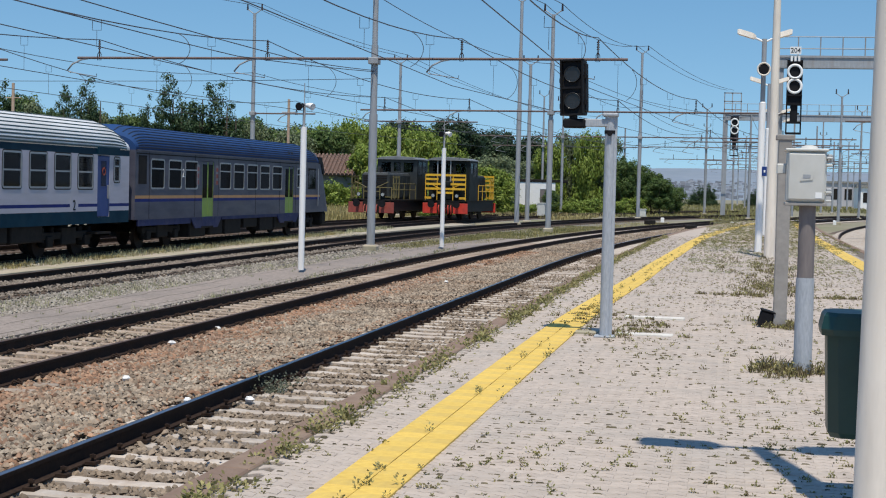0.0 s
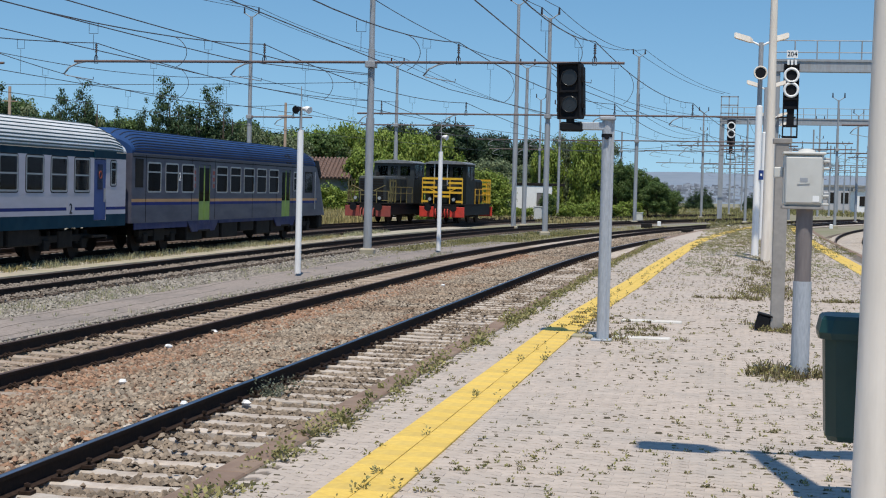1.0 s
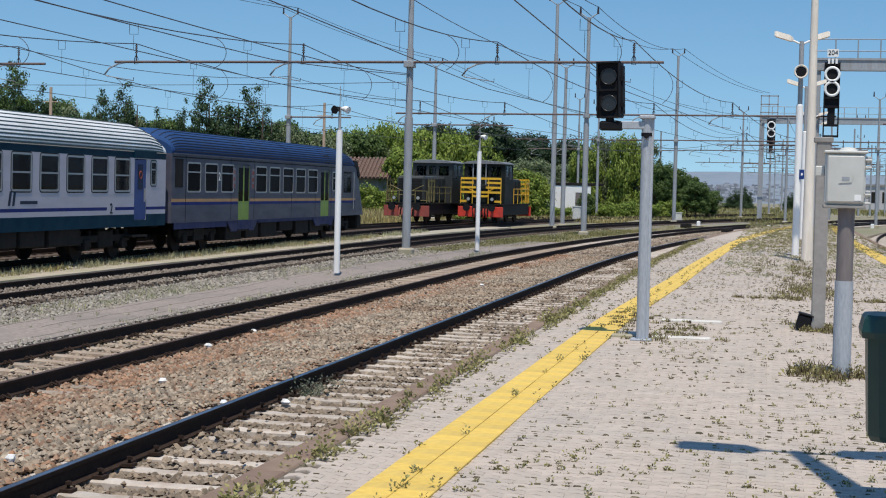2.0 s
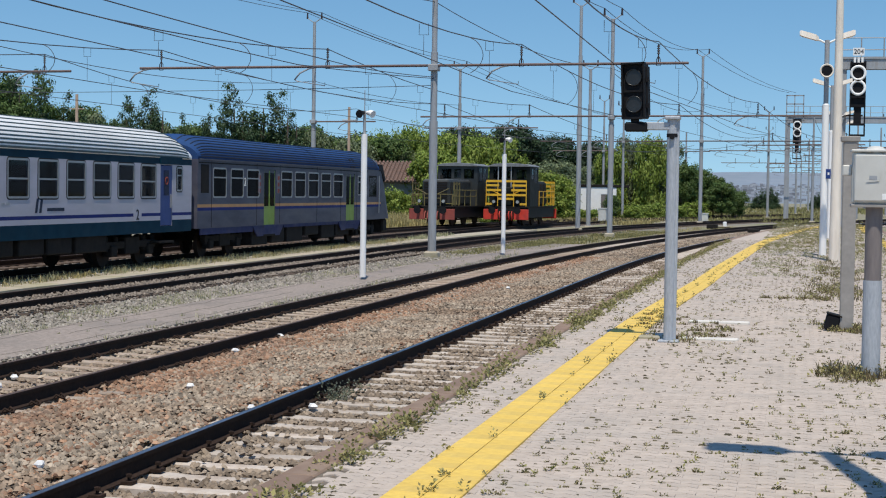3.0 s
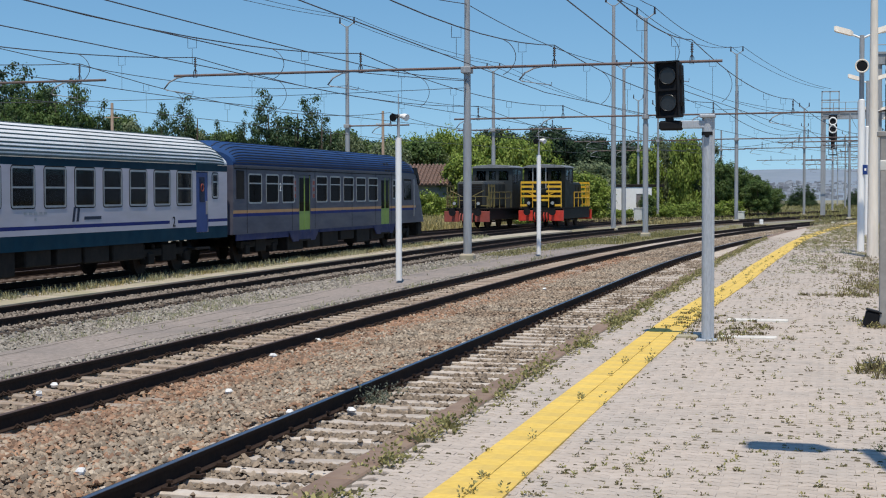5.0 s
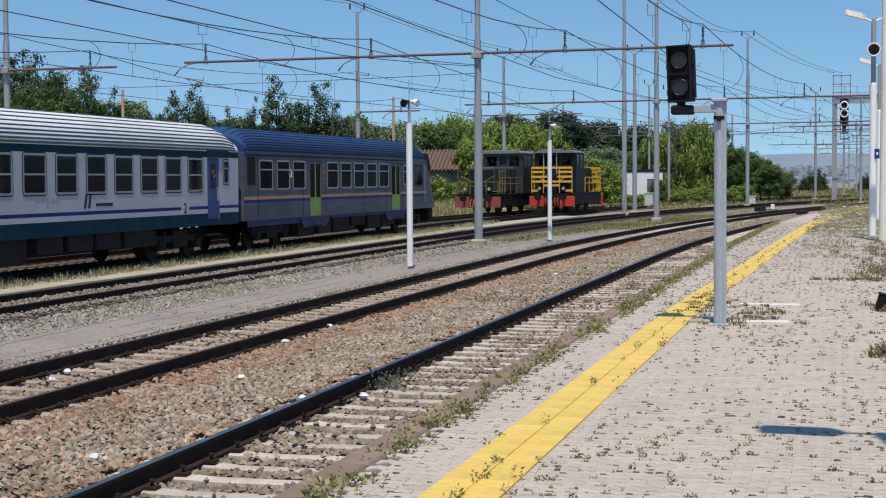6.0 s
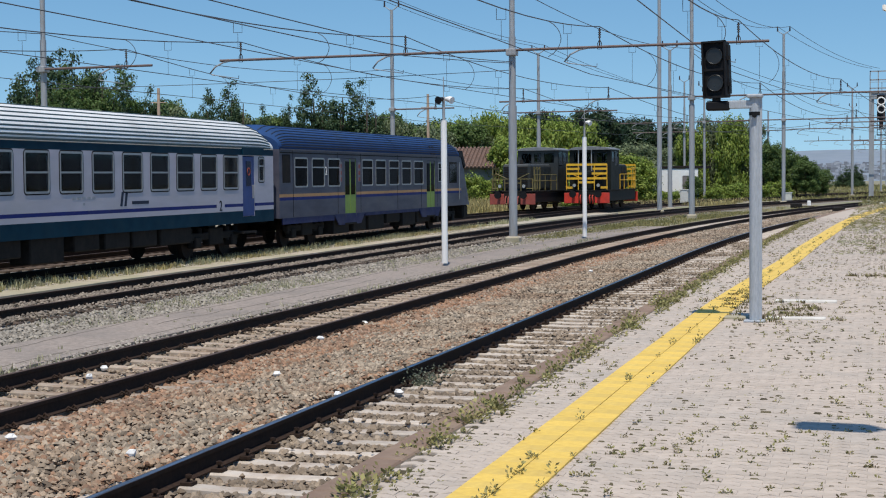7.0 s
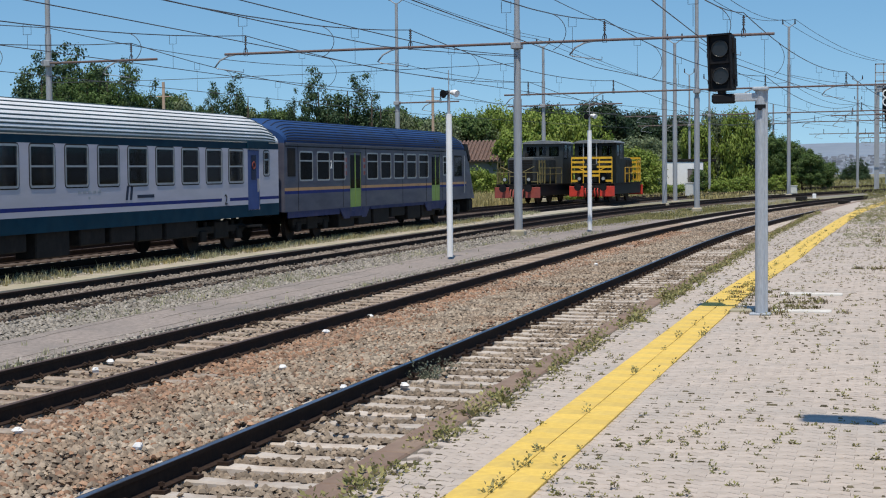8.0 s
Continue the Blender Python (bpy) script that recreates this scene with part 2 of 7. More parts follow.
SEAT = mat("seat_fabric", (0.05, 0.07, 0.13), (0.04, 0.05, 0.09), 0.1, 0.9)
BLIND = mat("window_blind", (0.42, 0.40, 0.38), (0.34, 0.33, 0.31), 0.3, 0.9)
GLASS = glass("tinted_window_glass", (0.45, 0.47, 0.50))
GLASS_DEEP = glass("deep_tinted_window_glass", (0.06, 0.07, 0.09), 1.07)
# pale colour for the reflections and curtains drawn behind the coach glass
PALE_STRIP = mat("faded_train_curtain", (0.62, 0.63, 0.66), (0.48, 0.49, 0.53), 0.08, 0.9, stretch=(1, 6, 1))
LOCO_GREEN = mat("loco_dark_green", (0.010, 0.013, 0.012), (0.007, 0.010, 0.009), 0.4, 0.6, 0, spec=0.2, stain=(0.03, 0.028, 0.024), stain_size=0.7)
LOCO_YELLOW = mat("loco_yellow_paint", (0.78, 0.45, 0.02), (0.68, 0.38, 0.02), 0.3, 0.5, stain=(0.36, 0.22, 0.06), stain_size=0.4)
LOCO_RED = mat("loco_red_paint", (0.62, 0.045, 0.025), (0.52, 0.04, 0.025), 0.3, 0.5, stain=(0.22, 0.035, 0.025), stain_size=0.4)
LOCO_REDDULL = mat("loco_faded_red", (0.30, 0.06, 0.045), (0.22, 0.05, 0.04), 0.3, 0.7)
LOCO_DULLYELLOW = mat("loco_dull_yellow", (0.20, 0.16, 0.05), (0.13, 0.11, 0.05), 0.3, 0.6)
LOCO_GREY = mat("loco_grey_green", (0.038, 0.044, 0.046), (0.027, 0.032, 0.034), 0.4, 0.5, stain=(0.06, 0.055, 0.05), stain_size=0.7, spec=0.25)
ROOF_PALE = mat("cab_roof_pale", (0.20, 0.21, 0.225), (0.15, 0.16, 0.17), 0.4, 0.5)
LAMP_GLASS = mat("headlamp_glass", (0.34, 0.36, 0.36), (0.27, 0.29, 0.29), 0.1, 0.2)
BARK = mat("tree_bark", (0.11, 0.085, 0.065), (0.07, 0.055, 0.042), 0.2, 0.9, 0, 0.01, stretch=(3, 3, 0.6))
LEAF_DARK = leaf("dark_foliage", (0.042, 0.076, 0.036), (0.072, 0.114, 0.050), 2.5, 0.25)
LEAF_PINE = leaf("pine_foliage", (0.020, 0.042, 0.020), (0.036, 0.064, 0.028), 2.5, 0.2)
LEAF_MID = leaf("mid_foliage", (0.085, 0.145, 0.042), (0.125, 0.18, 0.058), 2.0)
LEAF_BRIGHT = leaf("bright_foliage", (0.19, 0.27, 0.05), (0.27, 0.33, 0.075), 2.0)
LEAF_GREYGREEN = leaf("silvery_foliage", (0.15, 0.195, 0.105), (0.20, 0.24, 0.13), 2.0)
GRASS_DRY = leaf("dry_grass_blades", (0.42, 0.35, 0.17), (0.32, 0.28, 0.12), 1.5, 0.3)
GRASS_GREEN = leaf("green_grass_blades", (0.18, 0.185, 0.07), (0.31, 0.27, 0.12), 1.2, 0.3)
WEED = leaf("weed_leaves", (0.21, 0.21, 0.075), (0.33, 0.29, 0.13), 0.5, 0.25)
WEED_PALE = leaf("pale_dusty_weeds", (0.30, 0.31, 0.175), (0.42, 0.39, 0.24), 0.8, 0.25)
WEED_GREY = leaf("grey_green_weed", (0.13, 0.155, 0.115), (0.20, 0.21, 0.15), 0.5, 0.25)
WEED_BROWN = leaf("dead_weed_leaves", (0.20, 0.155, 0.09), (0.12, 0.10, 0.05), 0.5, 0.2)
ROOF_TILE = mat("weathered_roof_tiles", (0.195, 0.12, 0.095), (0.135, 0.092, 0.078), 0.35, 0.9, 0, 0.02, vary=0.3)
PLASTER = mat("grey_plaster", (0.30, 0.29, 0.27), (0.22, 0.215, 0.20), 0.8, 0.95, 0, 0.004, stain=(0.15, 0.15, 0.14), stain_size=1.5)
# distance haze is mixed into this pale blue base colour
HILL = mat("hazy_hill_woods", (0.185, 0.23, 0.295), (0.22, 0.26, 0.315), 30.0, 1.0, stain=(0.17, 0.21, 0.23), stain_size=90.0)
# dark colour for the paver edge shadows laid into the joints
JOINT_SHADOW = mat("dark_joint_moss", (0.085, 0.072, 0.045), (0.13, 0.11, 0.065), 0.05, 0.95, vary=0.4, island=True)
# town and house walls carry the distance haze in their colour too
TOWN_WALL = mat("hazy_town_walls", (0.33, 0.34, 0.365), (0.24, 0.26, 0.30), 8.0, 0.95, vary=0.45, island=True)
HOUSE_WALL = mat("hazy_house_walls", (0.46, 0.45, 0.46), (0.38, 0.37, 0.39), 8.0, 0.9, vary=0.25, island=True)


# ---- mesh tools ----
class Shape:
    """Collects vertices and faces of one mesh."""

    def __init__(self):
        self.v, self.f, self.s = [], [], []

    def add(self, verts, faces, smooth=False):
        k = len(self.v)
        self.v += [tuple(p) for p in verts]
        self.f += [tuple(i + k for i in q) for q in faces]
        self.s += [smooth] * len(faces)
        return self

    def box(self, x0, x1, y0, y1, z0, z1, bev=0.0):
        if bev <= 0:
            vs = [(x, y, z) for z in (z0, z1) for y in (y0, y1) for x in (x0, x1)]
            return self.add(vs, [(0, 2, 3, 1), (4, 5, 7, 6), (0, 1, 5, 4), (2, 6, 7, 3), (0, 4, 6, 2), (1, 3, 7, 5)])
        b = bev
        ring = lambda i, z: [
            (x0 + b, y0 + i, z), (x1 - b, y0 + i, z), (x1 - i, y0 + b, z), (x1 - i, y1 - b, z),
            (x1 - b, y1 - i, z), (x0 + b, y1 - i, z), (x0 + i, y1 - b, z), (x0 + i, y0 + b, z)]
        rows = [ring(b, z0), ring(0, z0 + b), ring(0, z1 - b), ring(b, z1)]
        return self.loft(rows)

    def loft(self, rows, caps=True, smooth=False, closed=True):
        k, n = len(self.v), len(rows[0])
        for r in rows:
            self.v += [tuple(p) for p in r]
        for i in range(len(rows) - 1):
            for j in range(n if closed else n - 1):
                a, b = k + i * n + j, k + i * n + (j + 1) % n
                self.f.append((a, b, b + n, a + n))
                self.s.append(smooth)
        if caps:
            first, last = k, k + (len(rows) - 1) * n
            if smooth:
                # caps on vertices of their own, so that their normals stay crisp
                first = len(self.v)
                self.v += [tuple(p) for p in rows[0]] + [tuple(p) for p in rows[-1]]
                last = first + n
            self.f += [tuple(first + j for j in reversed(range(n))), tuple(last + j for j in range(n))]
            self.s += [False, False]
        return self

    def tube(self, pts, r, n=8, caps=True):
        pts = [Vector(p) for p in pts]
        rad = r if isinstance(r, (list, tuple)) else [r] * len(pts)
        rows = []
        for i, p in enumerate(pts):
            d = (pts[min(i + 1, len(pts) - 1)] - pts[max(i - 1, 0)]).normalized()
            u = d.cross(Vector((0, 0, 1)) if abs(d.z) < 0.9 else Vector((0, 1, 0))).normalized()
            w = u.cross(d).normalized()
            rows.append([p + (u * math.cos(a) + w * math.sin(a)) * rad[i] for a in [2 * math.pi * j / n for j in range(n)]])
        return self.loft(rows, caps, True)

    def disc(self, c, axis, r, depth, n=20):
        c, axis = Vector(c), Vector(axis).normalized()
        return self.tube([c, c + axis * depth], r, n)

    def sweep(self, profile, path, closed=True):
        """profile: (across, up) points; path: (x, y, z, heading) rows, heading clockwise from +Y in radians."""
        rows = []
        for x, y, z, h in path:
            rows.append([(x + u * math.cos(h), y - u * math.sin(h), z + w) for u, w in profile])
        return self.loft(rows, closed, False, closed)

    def data(self, name):
        me = bpy.data.meshes.new(name)
        me.from_pydata(self.v, [], self.f)
        me.polygons.foreach_set("use_smooth", self.s)
        me.update()
        bm = bmesh.new()
        bm.from_mesh(me)
        bmesh.ops.recalc_face_normals(bm, faces=bm.faces)
        bm.to_mesh(me)
        bm.free()
        return me


def part(name, shape, material, parent=None, label="", m=None, raw=False):
    """One mesh object under a thing or a part."""
    if isinstance(shape, Shape):
        if raw:
            me = bpy.data.meshes.new(name)
            me.from_pydata(shape.v, [], shape.f)
            me.polygons.foreach_set("use_smooth", shape.s)
            me.update()
        else:
            me = shape.data(name)
        me.materials.append(material)
    else:
        me = shape
    ob = new(name, me)
    if parent:
        ob.parent = parent
    if m is not None:
        ob.matrix_basis = m
    if label:
        ob["label"] = label
    return ob


def thing(name, label, category, group="", m=None, kind=""):
    ob = new(name)
    ob.empty_display_size = 0.2
    if m is not None:
        ob.matrix_basis = m
    return tagged(ob, label, category, group, kind)


R_CURVE, Y_CURVE = 440.0, 43.0


def tp(s, d, z=0.0, bend=(Y_CURVE, R_CURVE)):
    """A place on a track's alignment: s along it, d to the right of the camera's line; straight, then bending right."""
    ys, r = bend
    if s < ys:
        return (d, s, z, 0.0)
    a = (s - ys) / r
    return (r - (r - d) * math.cos(a), ys + (r - d) * math.sin(a), z, a)


def along(s0, s1, d, z=0.0, step=4.0, bend=(Y_CURVE, R_CURVE)):
    n = max(2, int((s1 - s0) / step) + 1)
    return [tp(s0 + (s1 - s0) * i / (n - 1), d, z, bend) for i in range(n)]


def at(s, d, z=0.0, turn=0.0, bend=(Y_CURVE, R_CURVE)):
    x, y, zz, h = tp(s, d, z, bend)
    return pose(x, y, zz, 0, 0, -math.degrees(h) + turn)


# ---- ground ----
def height_far(x, y):
    r = math.hypot(x, y)
    return -0.26 if r < 260 else -0.26 - min(3.0, (r - 260) * 0.004)


def build_ground():
    sh = Shape()
    xs = [-2500, -1200, -600, -300, -160, -110] + list(range(-80, 81, 8)) + [110, 160, 300, 600, 1200, 2500]
    ys = [-300, -100, -40] + list(range(-16, 201, 8)) + [240, 300, 420, 700, 1200, 2000, 3500]
    for y in ys:
        for x in xs:
            sh.v.append((x, y, height_far(x, y) + (0.04 * noise.noise((x * 0.11, y * 0.11, 0)) if abs(x) < 90 and y < 210 else 0)))
    w = len(xs)
    for j in range(len(ys) - 1):
        for i in range(w - 1):
            a = j * w + i
            sh.f.append((a, a + 1, a + 1 + w, a + w))
            sh.s.append(True)
    tagged(part("ground", sh, SOIL), "dusty dry soil with sparse grass across the yard", "ground", kind="structure")


build_ground()


BEND3, BEND4, BEND5, BEND7 = (60.0, 350.0), (82.0, 350.0), (74.0, 350.0), (66.0, 360.0)


def bed(name, d0, d1, z, s0, s1, material, label, drop=0.3, category="ballast", bend=(Y_CURVE, R_CURVE)):
    prof = [(d0 - 0.25, -drop), (d0, z), (d1, z), (d1 + 0.25, -drop)]
    sh = Shape().sweep([(u, w) for u, w in prof], [(x, y, zz, h) for x, y, zz, h in along(s0, s1, 0.0, 0.0, 2.0, bend)])
    return tagged(part(name, sh, material), label, category, kind="structure")


bed("ballast_bed", -10.55, -3.1, -0.25, -12, 190, BALLAST, "rust-brown crushed stone bed under two tracks")
bed("ballast_bed", -17.0, -12.9, -0.235, -12, 150, BALLAST_GREY, "grey crushed stone bed under a siding", bend=BEND3)
bed("ballast_bed", -25.6, -18.3, -0.24, -12, 190, BALLAST_GREY, "dark gravel bed under the stabling tracks", bend=BEND4)


bed("ballast_bed", 4.0, 8.2, -0.25, -12, 180, BALLAST, "brown crushed stone bed behind the platform", bend=BEND7)


def strip(name, d0, d1, z, s0, s1, material, label, thick=0.25, wob=0.0, category="paving", bend=(Y_CURVE, R_CURVE)):
    sh = Shape()
    rows = []
    for x, y, zz, h in along(s0, s1, 0.0, 0.0, 1.0, bend):
        a = d0 + wob * noise.noise((y * 0.35, 3.1, d0))
        b = d1 + wob * noise.noise((y * 0.35, 7.7, d1))
        rows.append([(x + u * math.cos(h), y - u * math.sin(h), w) for u, w in ((a, z - thick), (a, z), (b, z), (b, z - thick))])
    sh.loft(rows)
    return tagged(part(name, sh, material), label, category, kind="structure")


strip("service_path", -12.35, -10.7, -0.165, -12, 74, ASPHALT, "worn pinkish-grey asphalt path between tracks", 0.12, 0.12)
strip("service_path", -18.72, -17.15, -0.10, -12, 98, SLAB, "pale concrete walkway beside the parked train", 0.2, 0.1, bend=(70.0, 350.0))
strip("service_path", -22.1, -21.4, -0.19, -12, 128, SLAB, "pale gravel walkway between stabling tracks", 0.2, 0.1, bend=BEND4)


CRACK = mat("crack_filler", (0.10, 0.085, 0.07), (0.15, 0.125, 0.10), 0.1, 0.95)


def crack(d, s0, s1, z, seed):
    """A wandering dark crack in the asphalt."""
    rows = []
    n = int((s1 - s0) / 0.35)
    for i in range(n):
        s = s0 + i * 0.35
        c = d + 0.30 * noise.noise((s * 0.22, seed, 0)) + 0.13 * noise.noise((s * 1.1, seed, 4))
        w = 0.014 + 0.012 * noise.noise((s * 0.9, seed, 9))
        x, y, _z, h = tp(s, c)
        rows.append([(x - w, y, z), (x - w * 0.5, y, z + 0.006), (x + w * 0.5, y, z + 0.006), (x + w, y, z)])
    tagged(part("path_crack", Shape().loft(rows), CRACK), "dark wandering crack in the asphalt path", "crack", kind="structure")


crack(-10.95, -5, 45, -0.167, 1.0)
crack(-12.15, 10, 70, -0.167, 2.0)
crack(-11.5, 24, 36, -0.167, 3.0)


# ---- tracks ----
def rail_shape(path, rows):
    sh = Shape()
    return sh.sweep(rows, path)


FOOT = [(-0.07, -0.172), (-0.07, -0.160), (-0.012, -0.145), (-0.010, -0.045), (-0.034, -0.036), (-0.036, -0.003),
        (0.036, -0.003), (0.034, -0.036), (0.010, -0.045), (0.012, -0.145), (0.07, -0.160), (0.07, -0.172)]
HEAD = [(-0.035, -0.006), (-0.024, 0.0), (0.024, 0.0), (0.035, -0.006), (0.030, -0.012), (-0.030, -0.012)]


def clip_mesh(kind):
    sh = Shape()
    for sx in (-1, 1):
        if kind == "spring":
            sh.tube([(sx * 0.075, -0.07, -0.15), (sx * 0.10, -0.06, -0.118), (sx * 0.155, -0.05, -0.150), (sx * 0.165, 0.0, -0.165),
                     (sx * 0.155, 0.05, -0.150), (sx * 0.10, 0.06, -0.118), (sx * 0.075, 0.07, -0.15)], 0.013, 5)
        else:
            sh.box(sx * 0.12 - 0.05, sx * 0.12 + 0.05, -0.055, 0.055, -0.172, -0.145)
            sh.tube([(sx * 0.12, 0, -0.145), (sx * 0.12, 0, -0.085)], 0.014, 6)
            sh.tube([(sx * 0.12, 0, -0.115), (sx * 0.12, 0, -0.09)], 0.028, 6)
    return sh


def sleeper_shape(wood):
    sh = Shape()
    if wood:
        return sh.box(-1.3, 1.3, -0.125, 0.125, -0.32, -0.176, 0.015)
    rows = []
    for x, z, w in ((-1.3, -0.19, 0.095), (-1.26, -0.175, 0.105), (-0.55, -0.175, 0.105), (-0.35, -0.185, 0.095), (0.35, -0.185, 0.095),
                    (0.55, -0.175, 0.105), (1.26, -0.175, 0.105), (1.3, -0.19, 0.095)):
        rows.append([(x, -w, -0.34), (x, -w + 0.01, z - 0.015), (x, -w + 0.03, z), (x, w - 0.03, z), (x, w - 0.01, z - 0.015), (x, w, -0.34)])
    return sh.loft(rows)


SLEEPER_MESH, WOOD_MESH = None, None


def build_track(number, d, s0, s1, label, shiny, wood, piece_range, fastening, bend=(Y_CURVE, R_CURVE), every=0.6):
    tr = thing("track_%d" % number, label, "railway track", kind="structure")
    for side in (-0.7525, 0.7525):
        path = along(s0, s1, d + side, 0.0, 2.0, bend)
        r = part("rail", rail_shape(path, FOOT), STEEL_RUST, tr)
        part("rail_head", rail_shape(path, HEAD), RAIL_TOP if shiny else RAIL_RUSTTOP, r, "polished running surface" if shiny else "rusted running surface")
        sh, proto = Shape(), clip_mesh(fastening)
        s = piece_range[0]
        while s < min(piece_range[1], 62):
            x, y, z, h = tp(s, d + side, 0.0, bend)
            c, q = math.cos(h), math.sin(h)
            sh.add([(x + u * c + v * q, y - u * q + v * c, w) for u, v, w in proto.v], proto.f, fastening == "spring")
            s += every
        tagged(part("rail_clips", sh, STEEL_RUST, r, raw=True), kind="stuff")
    base = sleeper_shape(wood).data("sleeper")
    base.materials.append(WOOD_SLEEPER if wood else (CONCRETE_BROWN if number == 2 else CONCRETE))
    rest = Shape()
    s, k = s0, 0
    rng = random.Random(number)
    proto = sleeper_shape(wood)
    while s < s1 - 1:
        m = at(s, d, 0.0, rng.uniform(-0.6, 0.6), bend) @ pose(rng.uniform(-0.02, 0.02), 0, rng.uniform(-0.012, 0.004))
        if piece_range[0] <= s <= piece_range[1]:
            part("sleeper", base, None, tr, m=m)
        else:
            rest.add([m @ Vector(p) for p in proto.v], proto.f)
        s += every
    tagged(part("far_sleepers", rest, WOOD_SLEEPER if wood else CONCRETE, tr, raw=True), kind="stuff")
    return tr


build_track(1, -4.63, -12, 190, "main track with polished rails on pale concrete sleepers", True, False, (6, 62), "bolt")
build_track(2, -9.0, -12, 190, "second track with brown rails on concrete sleepers", False, False, (10, 70), "spring")
build_track(3, -15.4, -12, 170, "rusty siding track on dark timber sleepers", False, True, (18, 62), "bolt", BEND3)
build_track(4, -19.65, -12, 190, "siding track under the parked passenger train", False, True, (72, 90), "bolt", BEND4)
build_track(5, -23.9, -12, 200, "rear siding track beside the dry grass", False, True, (84, 100), "bolt", BEND5)
build_track(7, 5.8, -12, 190, "track behind the island platform curving away", False, False, (50, 70), "bolt", BEND7)


# ---- stones of the ballast ----
def stones(name, regions, size, density, material, label, seed, zfun):
    rng = random.Random(seed)
    v, f = [], []
    for d0, d1, s0, s1, dens in regions:
        for _ in range(int((d1 - d0) * (s1 - s0) * dens * density)):
            d, s = rng.uniform(d0, d1), rng.uniform(s0, s1)
            buried = 0.0
            if (abs(d + 4.63) < 1.35 or abs(d + 9.0) < 0.75) and not 0.13 < (s + 12) % 0.6 < 0.47:
                # sleepers lie bare in some stretches and half buried in others
                if rng.random() < (0.96 if noise.noise((d * 0.7, s * 0.42, 3)) < 0.12 else 0.55):
                    continue
                buried = 0.035
            x, y, _z, _h = tp(s, d)
            r = size * rng.uniform(0.55, 1.25)
            z = zfun(d, s) + buried + rng.uniform(-0.3, 0.45) * r
            a, tilt = rng.uniform(0, 6.28), rng.uniform(-0.5, 0.5)
            k = len(v)
            ca, sa = math.cos(a), math.sin(a)
            for px, py, pz in ((1, 0.2, 0), (0.3, 0.9, 0.1), (-0.8, 0.6, -0.1), (-0.9, -0.5, 0.1), (0.3, -0.9, 0), (0.35, 0.1, 0.75), (-0.45, 0.15, 0.7), (0.1, 0, -0.7)):
                px *= rng.uniform(0.75, 1.2) * r
                py *= rng.uniform(0.6, 1.0) * r
                pz = pz * rng.uniform(0.7, 1.1) * r + tilt * px
                v.append((x + px * ca - py * sa, y + px * sa + py * ca, z + pz))
            f += [(k, k + 1, k + 5), (k + 1, k + 2, k + 6), (k + 1, k + 6, k + 5), (k + 2, k + 3, k + 6), (k + 3, k + 4, k + 6), (k + 4, k + 5, k + 6),
                  (k + 4, k, k + 5), (k, k + 7, k + 1), (k + 1, k + 7, k + 2), (k + 3, k + 7, k + 4), (k + 4, k + 7, k)]
    me = bpy.data.meshes.new(name)
    me.from_pydata(v, [], f)
    me.materials.append(material)
    me.update()
    return tagged(new(name, me), label, "ballast", kind="stuff")


def ballast_z(d, s):
    t1, t2 = abs(d + 4.63), abs(d + 9.0)
    if -8.2 < d < -5.45:
        return -0.19 + 0.05 * noise.noise((d * 0.9, s * 0.5, 0))
    if t1 < 1.45:
        return -0.215 + 0.035 * noise.noise((d * 1.2, s * 0.45, 5))
    if t2 < 0.75:
        return -0.22 + 0.03 * noise.noise((d * 1.2, s * 0.45, 9))
    return -0.222 + 0.015 * noise.noise((d * 2, s * 2, 5))


stones("ballast_stones", [(-8.15, -7.35, 3, 32, 1.2), (-8.15, -7.35, 32, 60, 0.6), (-6.05, -5.4, 8, 30, 0.8), (-10.5, -9.85, 12, 40, 0.5), (-8.15, -6.2, 9, 24, 0.22)],
       0.037, 300, STONE_RUST, "rust-stained crushed ballast stones near the rails", 15, ballast_z)
stones("ballast_stones", [(-7.6, -5.75, 3, 30, 1.35), (-7.6, -5.6, 30, 60, 0.75), (-8.15, -7.6, 8, 45, 0.35), (-5.75, -5.4, 8, 30, 0.5), 
                          (-9.7, -8.3, 10, 40, 0.5), (-10.5, -9.8, 12, 45, 0.9), (-8.15, -5.45, 60, 110, 0.25), (-8.15, -5.45, -10, 3, 0.6)],
       0.037, 300, STONE, "loose brown and grey crushed ballast stones", 5, ballast_z)
stones("ballast_stones", [(-5.38, -3.1, -10, 3, 0.8), (-5.38, -3.1, 3, 26, 1.4), (-5.38, -3.1, 26, 60, 1.0)],
       0.037, 290, STONE_DARK, "dark brown crushed stones between the main track's sleepers", 25, ballast_z)
stones("ballast_stones", [(-14.6, -12.2, 20, 44, 0.8), (-14.6, -12.2, 44, 70, 0.5), (-17.2, -16.3, 20, 50, 0.7)],
       0.04, 200, STONE_GREY, "loose pale grey ballast stones", 6, lambda d, s: -0.225)
stones("ballast_stones", [(-11.0, -10.3, 12, 55, 0.7)], 0.033, 200, STONE_GREY, "grey stones strewn along the asphalt path", 37, lambda d, s: -0.185)
stones("ballast_stones", [(-18.85, -17.9, 16, 72, 0.45)], 0.034, 200, STONE_PALE, "pale stones beside the parked train", 38, lambda d, s: -0.10)
stones("ballast_stones", [(-16.0, -14.8, 20, 60, 0.85), (-14.56, -14.1, 20, 60, 0.8), (-16.75, -16.24, 20, 50, 0.8)], 0.036, 200, STONE_SIDING, "brown-grey stones filling the siding round its rails", 36, lambda d, s: -0.13)


# ---- platform ----
def ease(a, b, s):
    q = min(1.0, max(0.0, (s - a) / (b - a)))
    return q * q * (3 - 2 * q)


